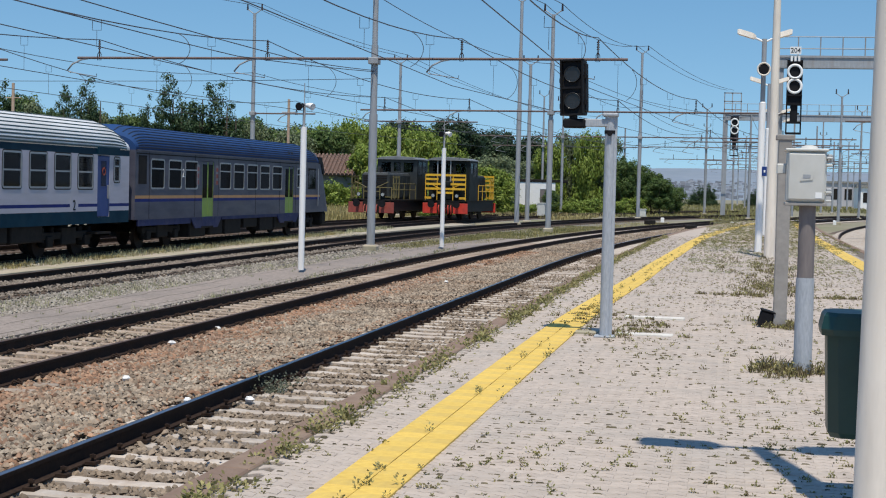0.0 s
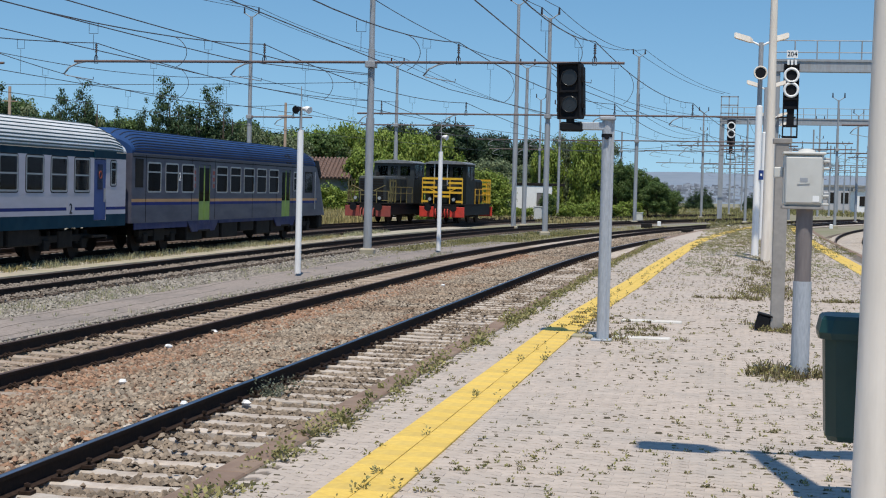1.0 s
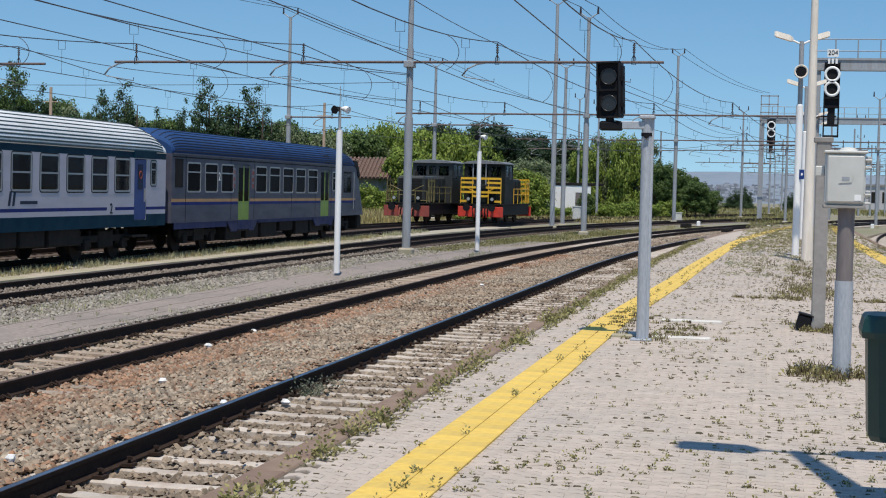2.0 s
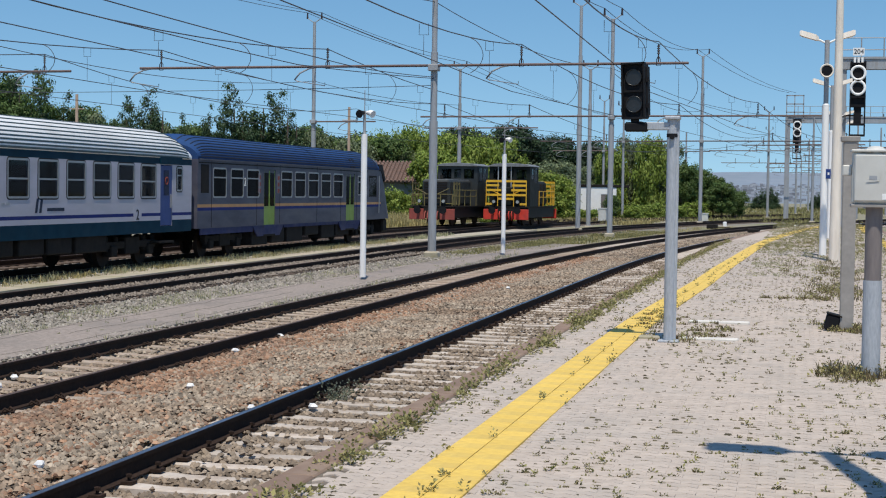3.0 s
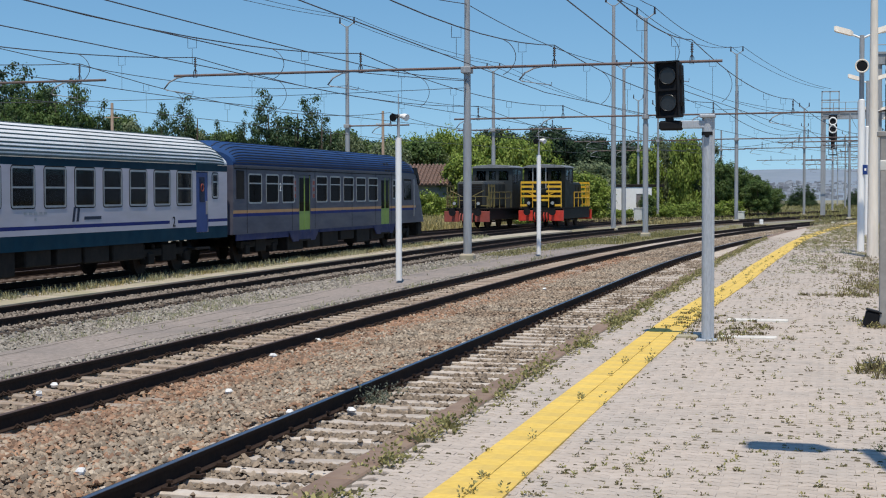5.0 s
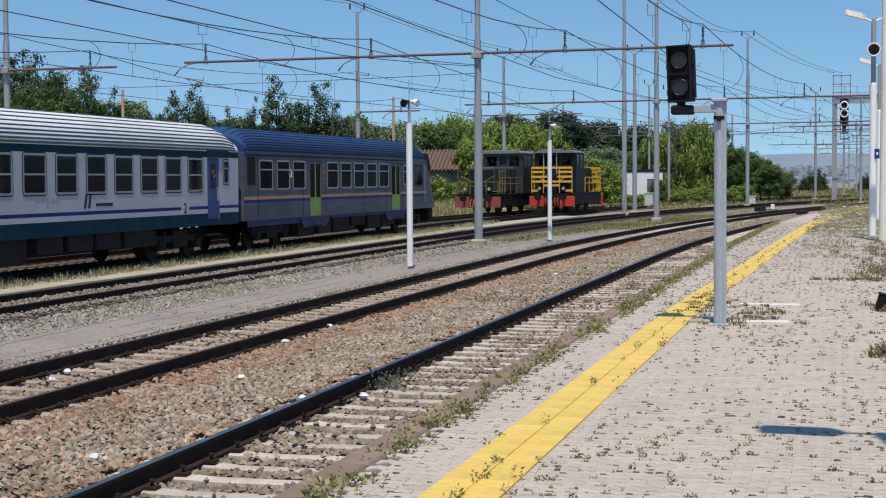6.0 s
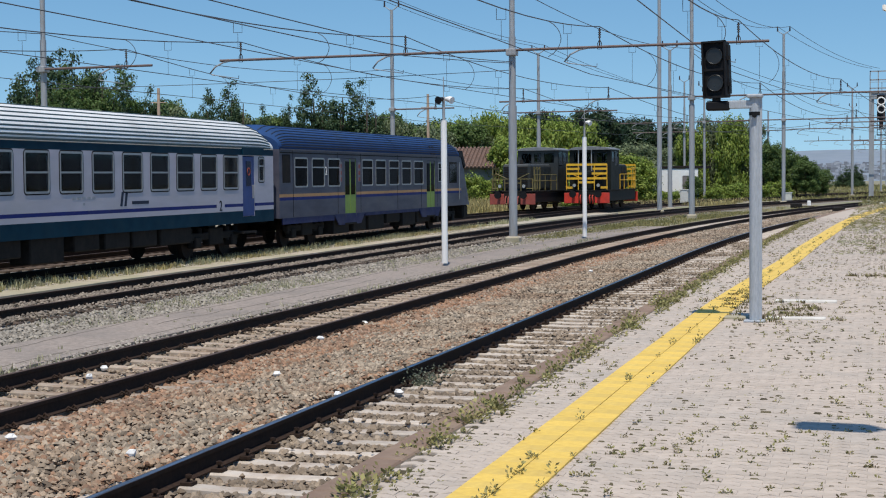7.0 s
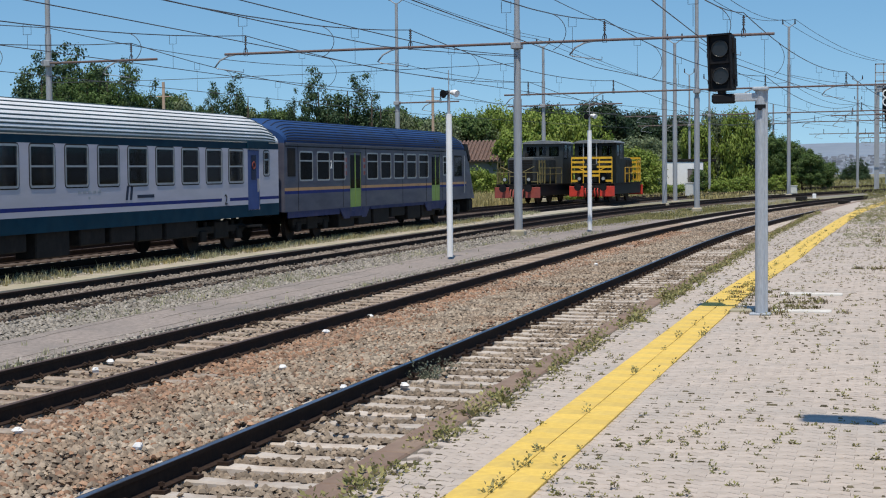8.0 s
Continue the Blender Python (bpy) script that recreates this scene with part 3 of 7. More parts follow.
def plat_bend(s):
    """How far the edge has swung right: an early easing, then a long curve."""
    return max(0.0, s - 25) ** 2 / 1360 + 0.24 * ease(19, 33, s) * (1 - ease(42, 66, s))


def kerb_bend(s):
    """The kerb keeps its distance from the main track."""
    return max(0.0, s - 43) ** 2 / 880 + 0.07 * ease(41, 46, s) * (1 - ease(50, 58, s))


def kerb_turn(s):
    return math.degrees(kerb_bend(s + 0.5) - kerb_bend(s - 0.5))


def plat_turn(s):
    return math.degrees(plat_bend(s + 0.5) - plat_bend(s - 0.5))


EDGE_L, EDGE_R = -2.98, 4.15


def right_edge(s):
    return EDGE_R + max(0, s - 55) ** 2 / 2600


def build_platform():
    sh = Shape()
    rows = []
    for i in range(60):
        s = -14 + i * 2.0
        l, r = EDGE_L + 0.22 + kerb_bend(s), right_edge(s) - 0.22
        if s > 92:
            t = min(1.0, (s - 92) / 12)
            r = r + (l + 1.0 - r) * t * t
        rows.append([(l, s, -0.3), (l, s, PLAT - 0.014), (r, s, PLAT - 0.014), (r, s, -0.3)])
    sh.loft(rows)
    pf = tagged(part("platform", sh, JOINT), "island platform paved with small pale concrete blocks", "platform", kind="structure")
    return pf


platform = build_platform()


def kerb_stone(length):
    sh = Shape()
    return sh.box(-0.11, 0.11, -length / 2 + 0.006, length / 2 - 0.006, -0.85, 0.0, 0.012)


KERB_MESH = kerb_stone(1.0).data("kerb_stone")
KERB_MESH.materials.append(KERB)
for i in range(104):
    s = -12.5 + i
    h = kerb_turn(s)
    part("kerb_stone", KERB_MESH, None, platform, m=pose(EDGE_L + 0.11 + kerb_bend(s), s, PLAT, 0, 0, -h))
    if i > 0:
        part("kerb_stone", KERB_MESH, None, platform, m=pose(right_edge(s) - 0.11, s, PLAT, 0, 0, -math.degrees(max(0, s - 55) / 1300)))


def yellow_slab():
    return Shape().box(-0.1055, 0.1055, -0.1985, 0.1985, -0.05, 0.004, 0.003)


YELLOW_MESH = yellow_slab().data("yellow_slab")
YELLOW_MESH.materials.append(YELLOW)
rng = random.Random(8)
far_yellow = Shape()
for i in range(276):
    s = -12.4 + i * 0.4
    h = plat_turn(s)
    for c in (-0.108, 0.108):
        m = pose(-1.99 + c + plat_bend(s), s, PLAT + 0.008 + rng.uniform(-0.001, 0.001), rng.uniform(-0.08, 0.08), rng.uniform(-0.2, 0.2), -h)
        if 0 < s < 58:
            part("yellow_slab", YELLOW_MESH, None, platform, m=m)
        else:
            p = yellow_slab()
            far_yellow.add([m @ Vector(q) for q in p.v], p.f)
        p = yellow_slab()
        m = pose(right_edge(s) - 0.95 + c, s, PLAT + 0.008, 0, 0, -math.degrees(max(0, s - 55) / 1300))
        far_yellow.add([m @ Vector(q) for q in p.v], p.f)
tagged(part("far_yellow_slabs", far_yellow, YELLOW, platform, raw=True), kind="stuff")


def paver_outline(grow=0.0):
    """The zigzag outline of one interlocking paving block."""
    a, b, c = 0.11, 0.053, 0.024
    pts = [(-a, -b - c), (-a / 2, -b + c), (0, -b - c), (a / 2, -b + c), (a, -b - c), (a, b - c), (a / 2, b + c), (0, b - c), (-a / 2, b + c), (-a, b - c)]
    return [(x * (1 - grow * 0.12), y * (1 - grow * 2.6)) for x, y in pts]


def paver_rows(x, y, z, tx, ty):
    lo = [(x + u, y + w, z - 0.02) for u, w in paver_outline(0.026)]
    mid = [(x + u, y + w, z - 0.006 + u * tx + w * ty) for u, w in paver_outline(0.028)]
    top = [(x + u, y + w, z + u * tx + w * ty) for u, w in paver_outline(0.06)]
    return lo, mid, top


def build_pavers():
    rng = random.Random(11)
    one = Shape()
    lo, mid, top = paver_rows(0, 0, 0, 0, 0)
    one.loft([lo, mid, top])
    me = one.data("paver")
    me.materials.append(PAVER_ONE)
    rest = Shape()
    v, f = rest.v, rest.f
    count, row = 0, 0
    y = 5.6 - 0.106 * 170
    while y < 62:
        x = -2.72 + (0.11 if row % 2 else 0.0)
        lim = 2.6 if y > 14 else 3.75
        while x < min(lim + max(0, y) * 0.02, right_edge(y) - 0.35):
            px = x
            yl = -1.99 + plat_bend(y)
            if abs(px - yl) > 0.14 and abs(px - right_edge(y) + 0.95) > 0.14 and px - 0.1 > EDGE_L + 0.2 + kerb_bend(y):
                z = PLAT + rng.uniform(-0.002, 0.002) + 0.007 * noise.noise((px * 0.8, y * 0.5, 2))
                tx, ty = rng.uniform(-0.006, 0.006), rng.uniform(-0.02, 0.02)
                if -0.9 < px < 0.9 and 7.6 < y < 9.6 and count < 300:
                    part("paver", me, None, platform, m=pose(px, y, z, math.degrees(ty), -math.degrees(tx), rng.uniform(-1, 1)))
                    count += 1
                else:
                    lo, mid, top = paver_rows(px, y, z, tx, ty)
                    k = len(v)
                    if y < 30:
                        v += lo + mid + top
                        for r0 in (0, 10):
                            f += [(k + r0 + j, k + r0 + (j + 1) % 10, k + r0 + 10 + (j + 1) % 10, k + r0 + 10 + j) for j in range(10)]
                        f.append(tuple(k + 20 + j for j in range(10)))
                    else:
                        v += lo + top
                        f += [(k + j, k + (j + 1) % 10, k + 10 + (j + 1) % 10, k + 10 + j) for j in range(10)]
                        f.append(tuple(k + 10 + j for j in range(10)))
            x += 0.22
        y += 0.106
        row += 1
    rest.s = [False] * len(f)
    tagged(part("paving_blocks", rest, PAVER, platform, raw=True), kind="stuff")


def build_far_paving():
    sh = Shape()
    rows = []
    for i in range(24):
        s = 60 + i * 2.0
        l, r = EDGE_L + 0.24 + kerb_bend(s), right_edge(s) - 0.24
        if s > 92:
            t = min(1.0, (s - 92) / 12)
            r = r + (l + 1.0 - r) * t * t
        rows.append([(l, s, PLAT - 0.02), (l, s, PLAT - 0.004), (r, s, PLAT - 0.004), (r, s, PLAT - 0.02)])
    sh.loft(rows)
    part("far_paving", sh, PAVER, platform)


# ---- posts, masts and wires ----
def insulator(parent, x, y, z, h=0.66):
    sh = Shape()
    sh.tube([(x, y, z), (x, y, z + h)], 0.026, 6)
    sh.tube([(x, y, z + 0.24), (x - 0.07, y, z + 0.1), (x - 0.07, y, z - 0.12), (x + 0.07, y, z - 0.12), (x + 0.07, y, z + 0.1), (x, y, z + 0.24)], 0.016, 5)
    for k in range(4):
        zz = z + 0.3 + k * 0.085
        sh.tube([(x, y, zz), (x, y, zz + 0.05)], [0.06, 0.04], 8)
    part("insulator", sh, INSUL, parent)


def steady_arm(parent, x, y, z, side):
    sh = Shape()
    sh.tube([(x, y, z), (x + side * 0.45, y, z - 0.08), (x + side * 0.8, y, z - 0.25), (x + side * 1.0, y, z - 0.5), (x + side * 0.86, y, z - 0.56)], 0.034, 6)
    sh.tube([(x + side * 0.9, y, z - 0.55), (x - side * 0.2, y, z - 0.72), (x - side * 0.2, y, z - 0.6)], 0.018, 5)
    part("steady_arm", sh, GREY_PAINT, parent)


def catenary_mast(x, y, h, arms, label, r=0.16, base=-0.25, step=True, group="overhead line masts"):
    """arms: (z, x_left, x_right, insulator places)."""
    t = thing("catenary_mast", label, "mast", group, pose(x, y, base))
    pole = Shape()
    hh = h - base
    pole.tube([(0, 0, 0), (0, 0, hh * 0.52)], r, 12)
    pole.tube([(0, 0, hh * 0.52), (0, 0, hh * 0.78)], r * 0.82, 12)
    pole.tube([(0, 0, hh * 0.78), (0, 0, hh)], r * 0.66, 12)
    part("pole", pole, GREY_PAINT, t)
    part("footing", Shape().box(-0.27, 0.27, -0.27, 0.27, -0.1, 0.26, 0.06), SLAB, t, "chipped pale concrete footing")
    if h > 10:
        # forked top with two small insulators for the feeder cables
        for sx in (-1, 1):
            fk = part("top_fork", Shape().tube([(0, 0, hh - 0.1), (sx * 0.42, 0, hh + 0.2), (sx * 0.5, 0, hh + 0.22)], 0.035, 6), GREY_PAINT, t)
            part("top_insulator", Shape().tube([(sx * 0.5, 0, hh + 0.2), (sx * 0.5, 0, hh + 0.62)], [0.07, 0.045], 8), INSUL, fk)
    for z, xl, xr, ins in arms:
        a = Shape().tube([(xl - x, -0.2, z - base), (xr - x, -0.2, z - base + (xr - xl) * 0.006)], 0.05, 8)
        arm = part("cross_arm", a, RUST_ARM, t, "rusty tubular cross arm")
        part("clamp", Shape().box(-r - 0.03, r + 0.03, -0.28, r + 0.03, z - base - 0.12, z - base + 0.12, 0.02), GREY_PAINT, t)
        for xi in ins:
            zz = z - base + (xi - xl) * 0.006
            insulator(arm, xi - x, -0.2, zz + 0.04)
            steady_arm(arm, xi - x - 0.3, -0.2, zz, -1)
    return t


catenary_mast(-13.25, 57.7, 9.6, [(6.85, -24.9, -3.85, (-24.02, -17.33, -9.93, -4.93))], "grey tubular overhead line mast with long rusty cross arm")
catenary_mast(-34.0, 60.0, 10.5, [(6.9, -34.2, -28.9, (-30.07,))], "grey tubular overhead line mast behind the parked train")
catenary_mast(-10.35, 90.4, 12.2, [(6.6, -21.5, 3.5, (-20.06, -15.07, -6.53, -2.16))], "tall grey overhead line mast with footing in the grass")
catenary_mast(-13.8, 102.4, 14.4, [], "tall slender grey overhead line mast")
catenary_mast(-7.9, 136.0, 14.0, [(6.8, -12.0, 10.0, (-2.0, 4.0))], "distant grey overhead line mast")
catenary_mast(-25.7, 121.0, 11.8, [(7.2, -28.5, -19.5, (-21.0,))], "grey overhead line mast in the dry grass")
catenary_mast(-32.0, 103.0, 13.6, [(6.85, -32.2, -27.6, (-28.9,))], "grey overhead line mast behind the driving trailer")
catenary_mast(-14.1, 110.0, 10.9, [], "slender grey mast with two insulators on top")


def far_masts():
    rng = random.Random(21)
    spots = [(1.5, 150), (6, 165), (9, 140), (13, 170), (4, 195), (11, 205), (17, 190), (20, 150), (22, 225), (8, 240), (14, 260), (2, 265),
             (19, 290), (26, 270), (6, 310), (24, 330), (12, 340), (30, 240), (16, 120), (12.5, 98), (-12, 178), (-3, 176), (-16, 150), (-20, 168), (0, 215), (5, 225), (9, 180), (15, 235), (10, 290),
             (17, 150), (-4, 240), (1, 330), (7, 360), (15, 380), (21, 390), (24, 180), (13, 215), (27, 200), (18, 260), (3, 142), (28, 300)]
    for x, y in spots:
        h = rng.uniform(9.0, 12.5)
        w = rng.uniform(3, 8)
        catenary_mast(x, y, h, [(rng.uniform(6.5, 7.2), x - w, x + w * rng.uniform(0, 1), (x - w * 0.7, x - w * 0.2))],
                      "thin grey overhead line mast far down the yard", 0.13)


far_masts()


def wire(name, pts, r, label, group="overhead wires"):
    cu = Shape().tube(pts, r, 5, False)
    return tagged(part(name, cu, WIRE, raw=True), label, "wire", group)


def sagging(p, q, sag, n=14):
    p, q = Vector(p), Vector(q)
    return [p.lerp(q, i / n) - Vector((0, 0, 4 * sag * (i / n) * (1 - i / n))) for i in range(n + 1)]


def catenary_line(supports, contact, label):
    """Messenger wire sagging from support to support, contact wire below, looped droppers and curved jumpers: one hung line."""
    t = thing("overhead_line", label, "overhead wire", "overhead lines")
    mess, cont = [], []
    for k, ((x0, y0, z0), (x1, y1, z1)) in enumerate(zip(supports, supports[1:])):
        sag = 1.0 * (math.hypot(x1 - x0, y1 - y0) / 45) ** 2
        seg = sagging((x0, y0, z0), (x1, y1, z1), min(sag, 1.5))
        mess += seg if not mess else seg[1:]
        for i in (2, 5, 9, 12):
            p = seg[i]
            dr = Shape().tube([(p.x, p.y, p.z - 0.32), (p.x, p.y, contact)], 0.007, 4, False)
            dr.tube([(p.x - 0.13, p.y, p.z), (p.x - 0.13, p.y, p.z - 0.3), (p.x + 0.13, p.y, p.z - 0.3), (p.x + 0.13, p.y, p.z)], 0.009, 4, False)
            part("dropper", dr, WIRE, t, raw=True)
        if k < 2:
            p = seg[11] if k == 0 else seg[3]
            bow = [(p.x + 0.4 * math.sin(math.pi * q / 10) ** 0.7, p.y, p.z + (contact - p.z) * q / 10) for q in range(11)]
            part("jumper", Shape().tube(bow, 0.012, 5, False), WIRE, t, raw=True)
        cont += [Vector((x0, y0, contact))] if not cont else []
        cont.append(Vector((x1 - 0.35, y1, contact + 0.06)))
    part("messenger_wire", Shape().tube(mess, 0.018, 5, False), WIRE, t, raw=True)
    part("contact_wire", Shape().tube(cont, 0.014, 5, False), WIRE, t, raw=True)


catenary_line([(-4.7, 12.5, 7.6), (-4.93, 57.5, 7.75), (-2.16, 90.2, 7.46), (4.0, 135.8, 7.55), (14, 190, 7.3)], 5.9, "copper catenary wires over the main track")
catenary_line([(-9.6, 12.5, 7.6), (-9.93, 57.5, 7.68), (-6.53, 90.2, 7.34), (-2.0, 135.8, 7.55), (7, 190, 7.3)], 5.9, "copper catenary wires over the second track")
catenary_line([(-17.5, 12.5, 7.55), (-17.33, 57.5, 7.55), (-15.07, 90.2, 7.29), (-4, 150, 7.3)], 5.9, "copper catenary wires over the siding")
catenary_line([(-24.4, 12.5, 7.5), (-24.02, 57.5, 7.55), (-20.06, 90.2, 7.34), (-10, 160, 7.2)], 5.9, "copper catenary wires over the parked train")
catenary_line([(-31.4, 12.5, 7.4), (-30.07, 59.8, 7.62), (-28.97, 102.8, 7.72), (-22.0, 145.0, 7.6)], 5.9, "copper catenary wires over the rear siding")
for k, (pts, r) in enumerate((
        ([(-12.0, 40, 13.4), (-10.85, 90.4, 12.8), (-8.4, 136, 14.6), (-0.9, 167, 12.9)], 0.02),
        ([(-10.8, 40, 13.4), (-9.85, 90.4, 12.8), (-7.4, 136, 14.6), (-0.2, 167, 12.9)], 0.02),
        ([(-34.5, 45, 14.6), (-32.5, 103.0, 14.2), (-26.2, 121, 12.4), (-14, 190, 11.0)], 0.018),
        ([(-33.0, 45, 14.6), (-31.5, 103.0, 14.2), (-25.2, 121, 12.4), (-14, 190, 10.6)], 0.018),
        ([(-13.25, 57.7, 6.2), (-24.5, 58, 6.0), (-34, 60, 6.1)], 0.012),
        ([(-14.5, 13, 5.9), (-14.5, 45, 5.95), (-13.25, 57.6, 6.45)], 0.014),
        ([(-13.25, 13, 5.95), (-13.25, 47, 6.02), (-13.25, 57.6, 6.5)], 0.014),
        ([(-34, 12, 8.9), (-34, 60, 8.4), (-32.0, 103.0, 9.6), (-25.7, 121, 9.0)], 0.018),
        ([(-7.9, 136, 10.0), (1.5, 150, 9.5), (4, 195, 9.5), (12, 340, 9.0)], 0.018),
        ([(-10.35, 90.4, 9.2), (-7.9, 136, 9.4), (-3, 176, 9.0), (2, 265, 9)], 0.018),
        ([(-13.25, 57.7, 9.3), (-10.35, 90.4, 9.4), (1.5, 150, 9.4)], 0.016),
        ([(-14.5, 8, 8.8), (-13.25, 57.7, 9.3)], 0.016))):
    allp = []
    for a, b in zip(pts, pts[1:]):
        seg = sagging(a, b, 0.018 * (Vector(b) - Vector(a)).length * (0.15 if max(a[2], b[2]) < 7 else 1.0))
        allp += seg if not allp else seg[1:]
    wire("feeder_cable", allp, r, "thin dark feeder cable hung between mast tops", "feeder cables")


# ---- signals, lamps and small things on the platform ----
def ring(sh, c, r0, r1, y0, y1, n=24):
    """A short collar round the y axis."""
    rows = []
    for r, y in ((r0, y0), (r1, y0), (r1, y1), (r0, y1)):
        rows.append([(c[0] + r * math.cos(2 * math.pi * j / n), y, c[1] + r * math.sin(2 * math.pi * j / n)) for j in range(n)])
    k = len(sh.v)
    for r in rows:
        sh.v += r
    for i in range(4):
        for j in range(n):
            a, b = k + i * n + j, k + i * n + (j + 1) % n
            a2, b2 = k + ((i + 1) % 4) * n + j, k + ((i + 1) % 4) * n + (j + 1) % n
            sh.f.append((a, b, b2, a2))
            sh.s.append(True)


def near_signal():
    t = thing("platform_signal", "galvanised post with black two-lamp signal head, unlit", "railway signal", m=pose(-1.40, 18.4, PLAT))
    p = Shape().tube([(0, 0, 0), (0, 0, 2.58)], 0.062, 16)
    p.box(0.05, 0.08, -0.03, 0.03, 0.0, 2.58)
    part("post", p, GALV, t)
    part("base_plate", Shape().box(-0.12, 0.12, -0.12, 0.12, 0.0, 0.02, 0.004), GALV, t)
    part("post_cap", Shape().box(-0.09, 0.09, -0.09, 0.09, 2.56, 2.60, 0.01), GALV, t)
    arm = part("arm", Shape().box(-0.36, 0.05, -0.05, 0.05, 2.44, 2.53, 0.008), GALV, t)
    part("arm_shoe", Shape().box(-0.55, -0.28, -0.065, 0.065, 2.42, 2.53, 0.02), BLACK, arm)
    cl = Shape().tube([(0, 0, 2.36), (0, 0, 2.40)], 0.068, 12)
    cl.disc((0.0, -0.06, 2.36), (0, -1, 0), 0.03, 0.04, 8)
    part("clamp", cl, BLACK, t)
    hd = thing_part("signal_head", t, pose(-0.435, 0, 2.57, 0, -2.0, -9))
    sh = Shape().tube([(0, 0, -0.06), (0, 0, 0.02)], 0.05, 10)
    sh.box(-0.13, 0.13, -0.02, 0.16, 0.0, 0.64, 0.012)
    sh.box(-0.138, -0.12, -0.08, 0.0, 0.0, 0.64)
    sh.box(0.12, 0.138, -0.08, 0.0, 0.0, 0.64)
    sh.box(-0.138, 0.138, -0.08, 0.0, 0.625, 0.645)
    sh.box(-0.138, 0.138, -0.08, 0.0, -0.005, 0.015)
    sh.box(-0.12, 0.12, -0.04, 0.0, 0.305, 0.33)
    sh.box(0.13, 0.155, 0.0, 0.12, 0.04, 0.6, 0.006)
    for z in (0.12, 0.42):
        sh.box(0.14, 0.175, -0.02, 0.02, z, z + 0.05)
        sh.box(-0.16, -0.12, -0.02, 0.02, z - 0.04, z + 0.01)
    me = sh.data("housing")
    me.materials.append(BLACK)
    hd_mesh = part("housing", me, None, hd)
    for z in (0.165, 0.475):
        s2 = Shape()
        ring(s2, (0, z), 0.088, 0.097, -0.05, -0.02)
        s2.disc((0, -0.025, z), (0, -1, 0), 0.088, 0.012)
        part("lens", s2, LENS, hd, "dark unlit lens")


def thing_part(name, parent, m):
    ob = new(name)
    ob.parent = parent
    ob.matrix_basis = m
    ob.empty_display_size = 0.1
    return ob


near_signal()
for y, x0, x1 in ((18.75, -1.31, -0.62), (21.3, -1.36, -0.56), (18.75, -1.78, -1.52)):
    tagged(part("trough_cover", Shape().box(x0, x1, y - 0.09, y + 0.09, PLAT - 0.05, PLAT + 0.03, 0.01), SLAB if x0 < -1.5 else TROUGH), "pale concrete cable trough cover set in paving", "trough cover", "trough covers")


def lamp_post(x, y, z_lamp, r, material, label, low=None, speaker=False, arms=0.78):
    t = thing("platform_lamp", label, "lamp post", "platform lamps", pose(x, y, PLAT))
    h = z_lamp - PLAT
    sh = Shape()
    if low:
        sh.tube([(0, 0, 0), (0, 0, low)], r, 16)
        sh.tube([(0, 0, low), (0, 0, low + 0.05)], [r, r * 0.5], 16)
        part("pole", sh, material, t)
        part("upper_pole", Shape().tube([(0, 0, low), (0, 0, h)], r * 0.7, 12), GREY_PAINT, t)
    else:
        sh.tube([(0, 0, 0), (0, 0, h * 0.5), (0, 0, h)], [r, r * 0.72, r * 0.42], 20)
        part("pole", sh, material, t)
    for s in (-1, 1):
        a = Shape().tube([(0, 0, h - 0.1), (s * 0.16, 0, h - 0.02), (s * 0.34, 0, h + 0.05)], 0.03, 8)
        arm = part("arm", a, material, t)
        hd = Shape()
        rows = []
        for u, w, th in ((0.24, 0.07, 0.06), (0.32, 0.16, 0.10), (arms * 0.93, 0.17, 0.10), (arms, 0.14, 0.07)):
            zc = h + 0.05 + (u - 0.3) * 0.3
            rows.append([(s * u, -w, zc - th * 0.6), (s * u, w, zc - th * 0.6), (s * u, w * 0.8, zc + th), (s * u, -w * 0.8, zc + th)])
        hd.loft(rows)
        part("lamp_head", hd, CREAM_POST, arm, "pale angled lamp head")
    if speaker:
        sp = Shape()
        sp.tube([(0.0, -0.12, h - 0.9), (0.0, -0.22, h - 0.9), (0.0, -0.34, h - 0.9)], [0.08, 0.11, 0.19], 16)
        ring(sp, (0.0, h - 0.9), 0.16, 0.2, -0.36, -0.32)
        part("loudspeaker", sp, CREAM_POST, t, "round horn loudspeaker")
        part("speaker_mouth", Shape().disc((0.0, -0.33, h - 0.9), (0, -1, 0), 0.15, 0.012, 16), BLACK, t)
    return t


near_lamp = lamp_post(0.81, 8.2, 7.0, 0.15, CREAM_POST, "thick cream-painted lamp post on the platform paving")
lamp_post(0.79, 47.0, 6.75, 0.10, WHITE_POST, "white-based lamp post with double lamps and loudspeaker", 4.35, True)
lamp_post(1.03, 43.1, 11.0, 0.15, CREAM_POST, "tall cream-painted tapering lamp pole")
for x, y in ((1.35, 66.0), (2.25, 90.0), (2.75, 101.0)):
    lamp_post(x, y, 6.75, 0.10, WHITE_POST, "white lamp post with double lamps along the platform", 4.35)


sg = thing("platform_sign", "small blue enamel sign fixed beside a lamp post", "sign", m=pose(0.90, 46.9, 2.91))
part("plate", Shape().box(-0.07, 0.07, -0.012, 0.012, -0.14, 0.14, 0.004), DOOR_BLUE, sg)
part("band", Shape().box(-0.02, 0.03, -0.017, -0.013, -0.03, 0.04), WHITE, sg, "white mark")
part("bracket", Shape().box(-0.11, 0.02, 0.012, 0.05, -0.03, 0.03), GREY_PAINT, sg)


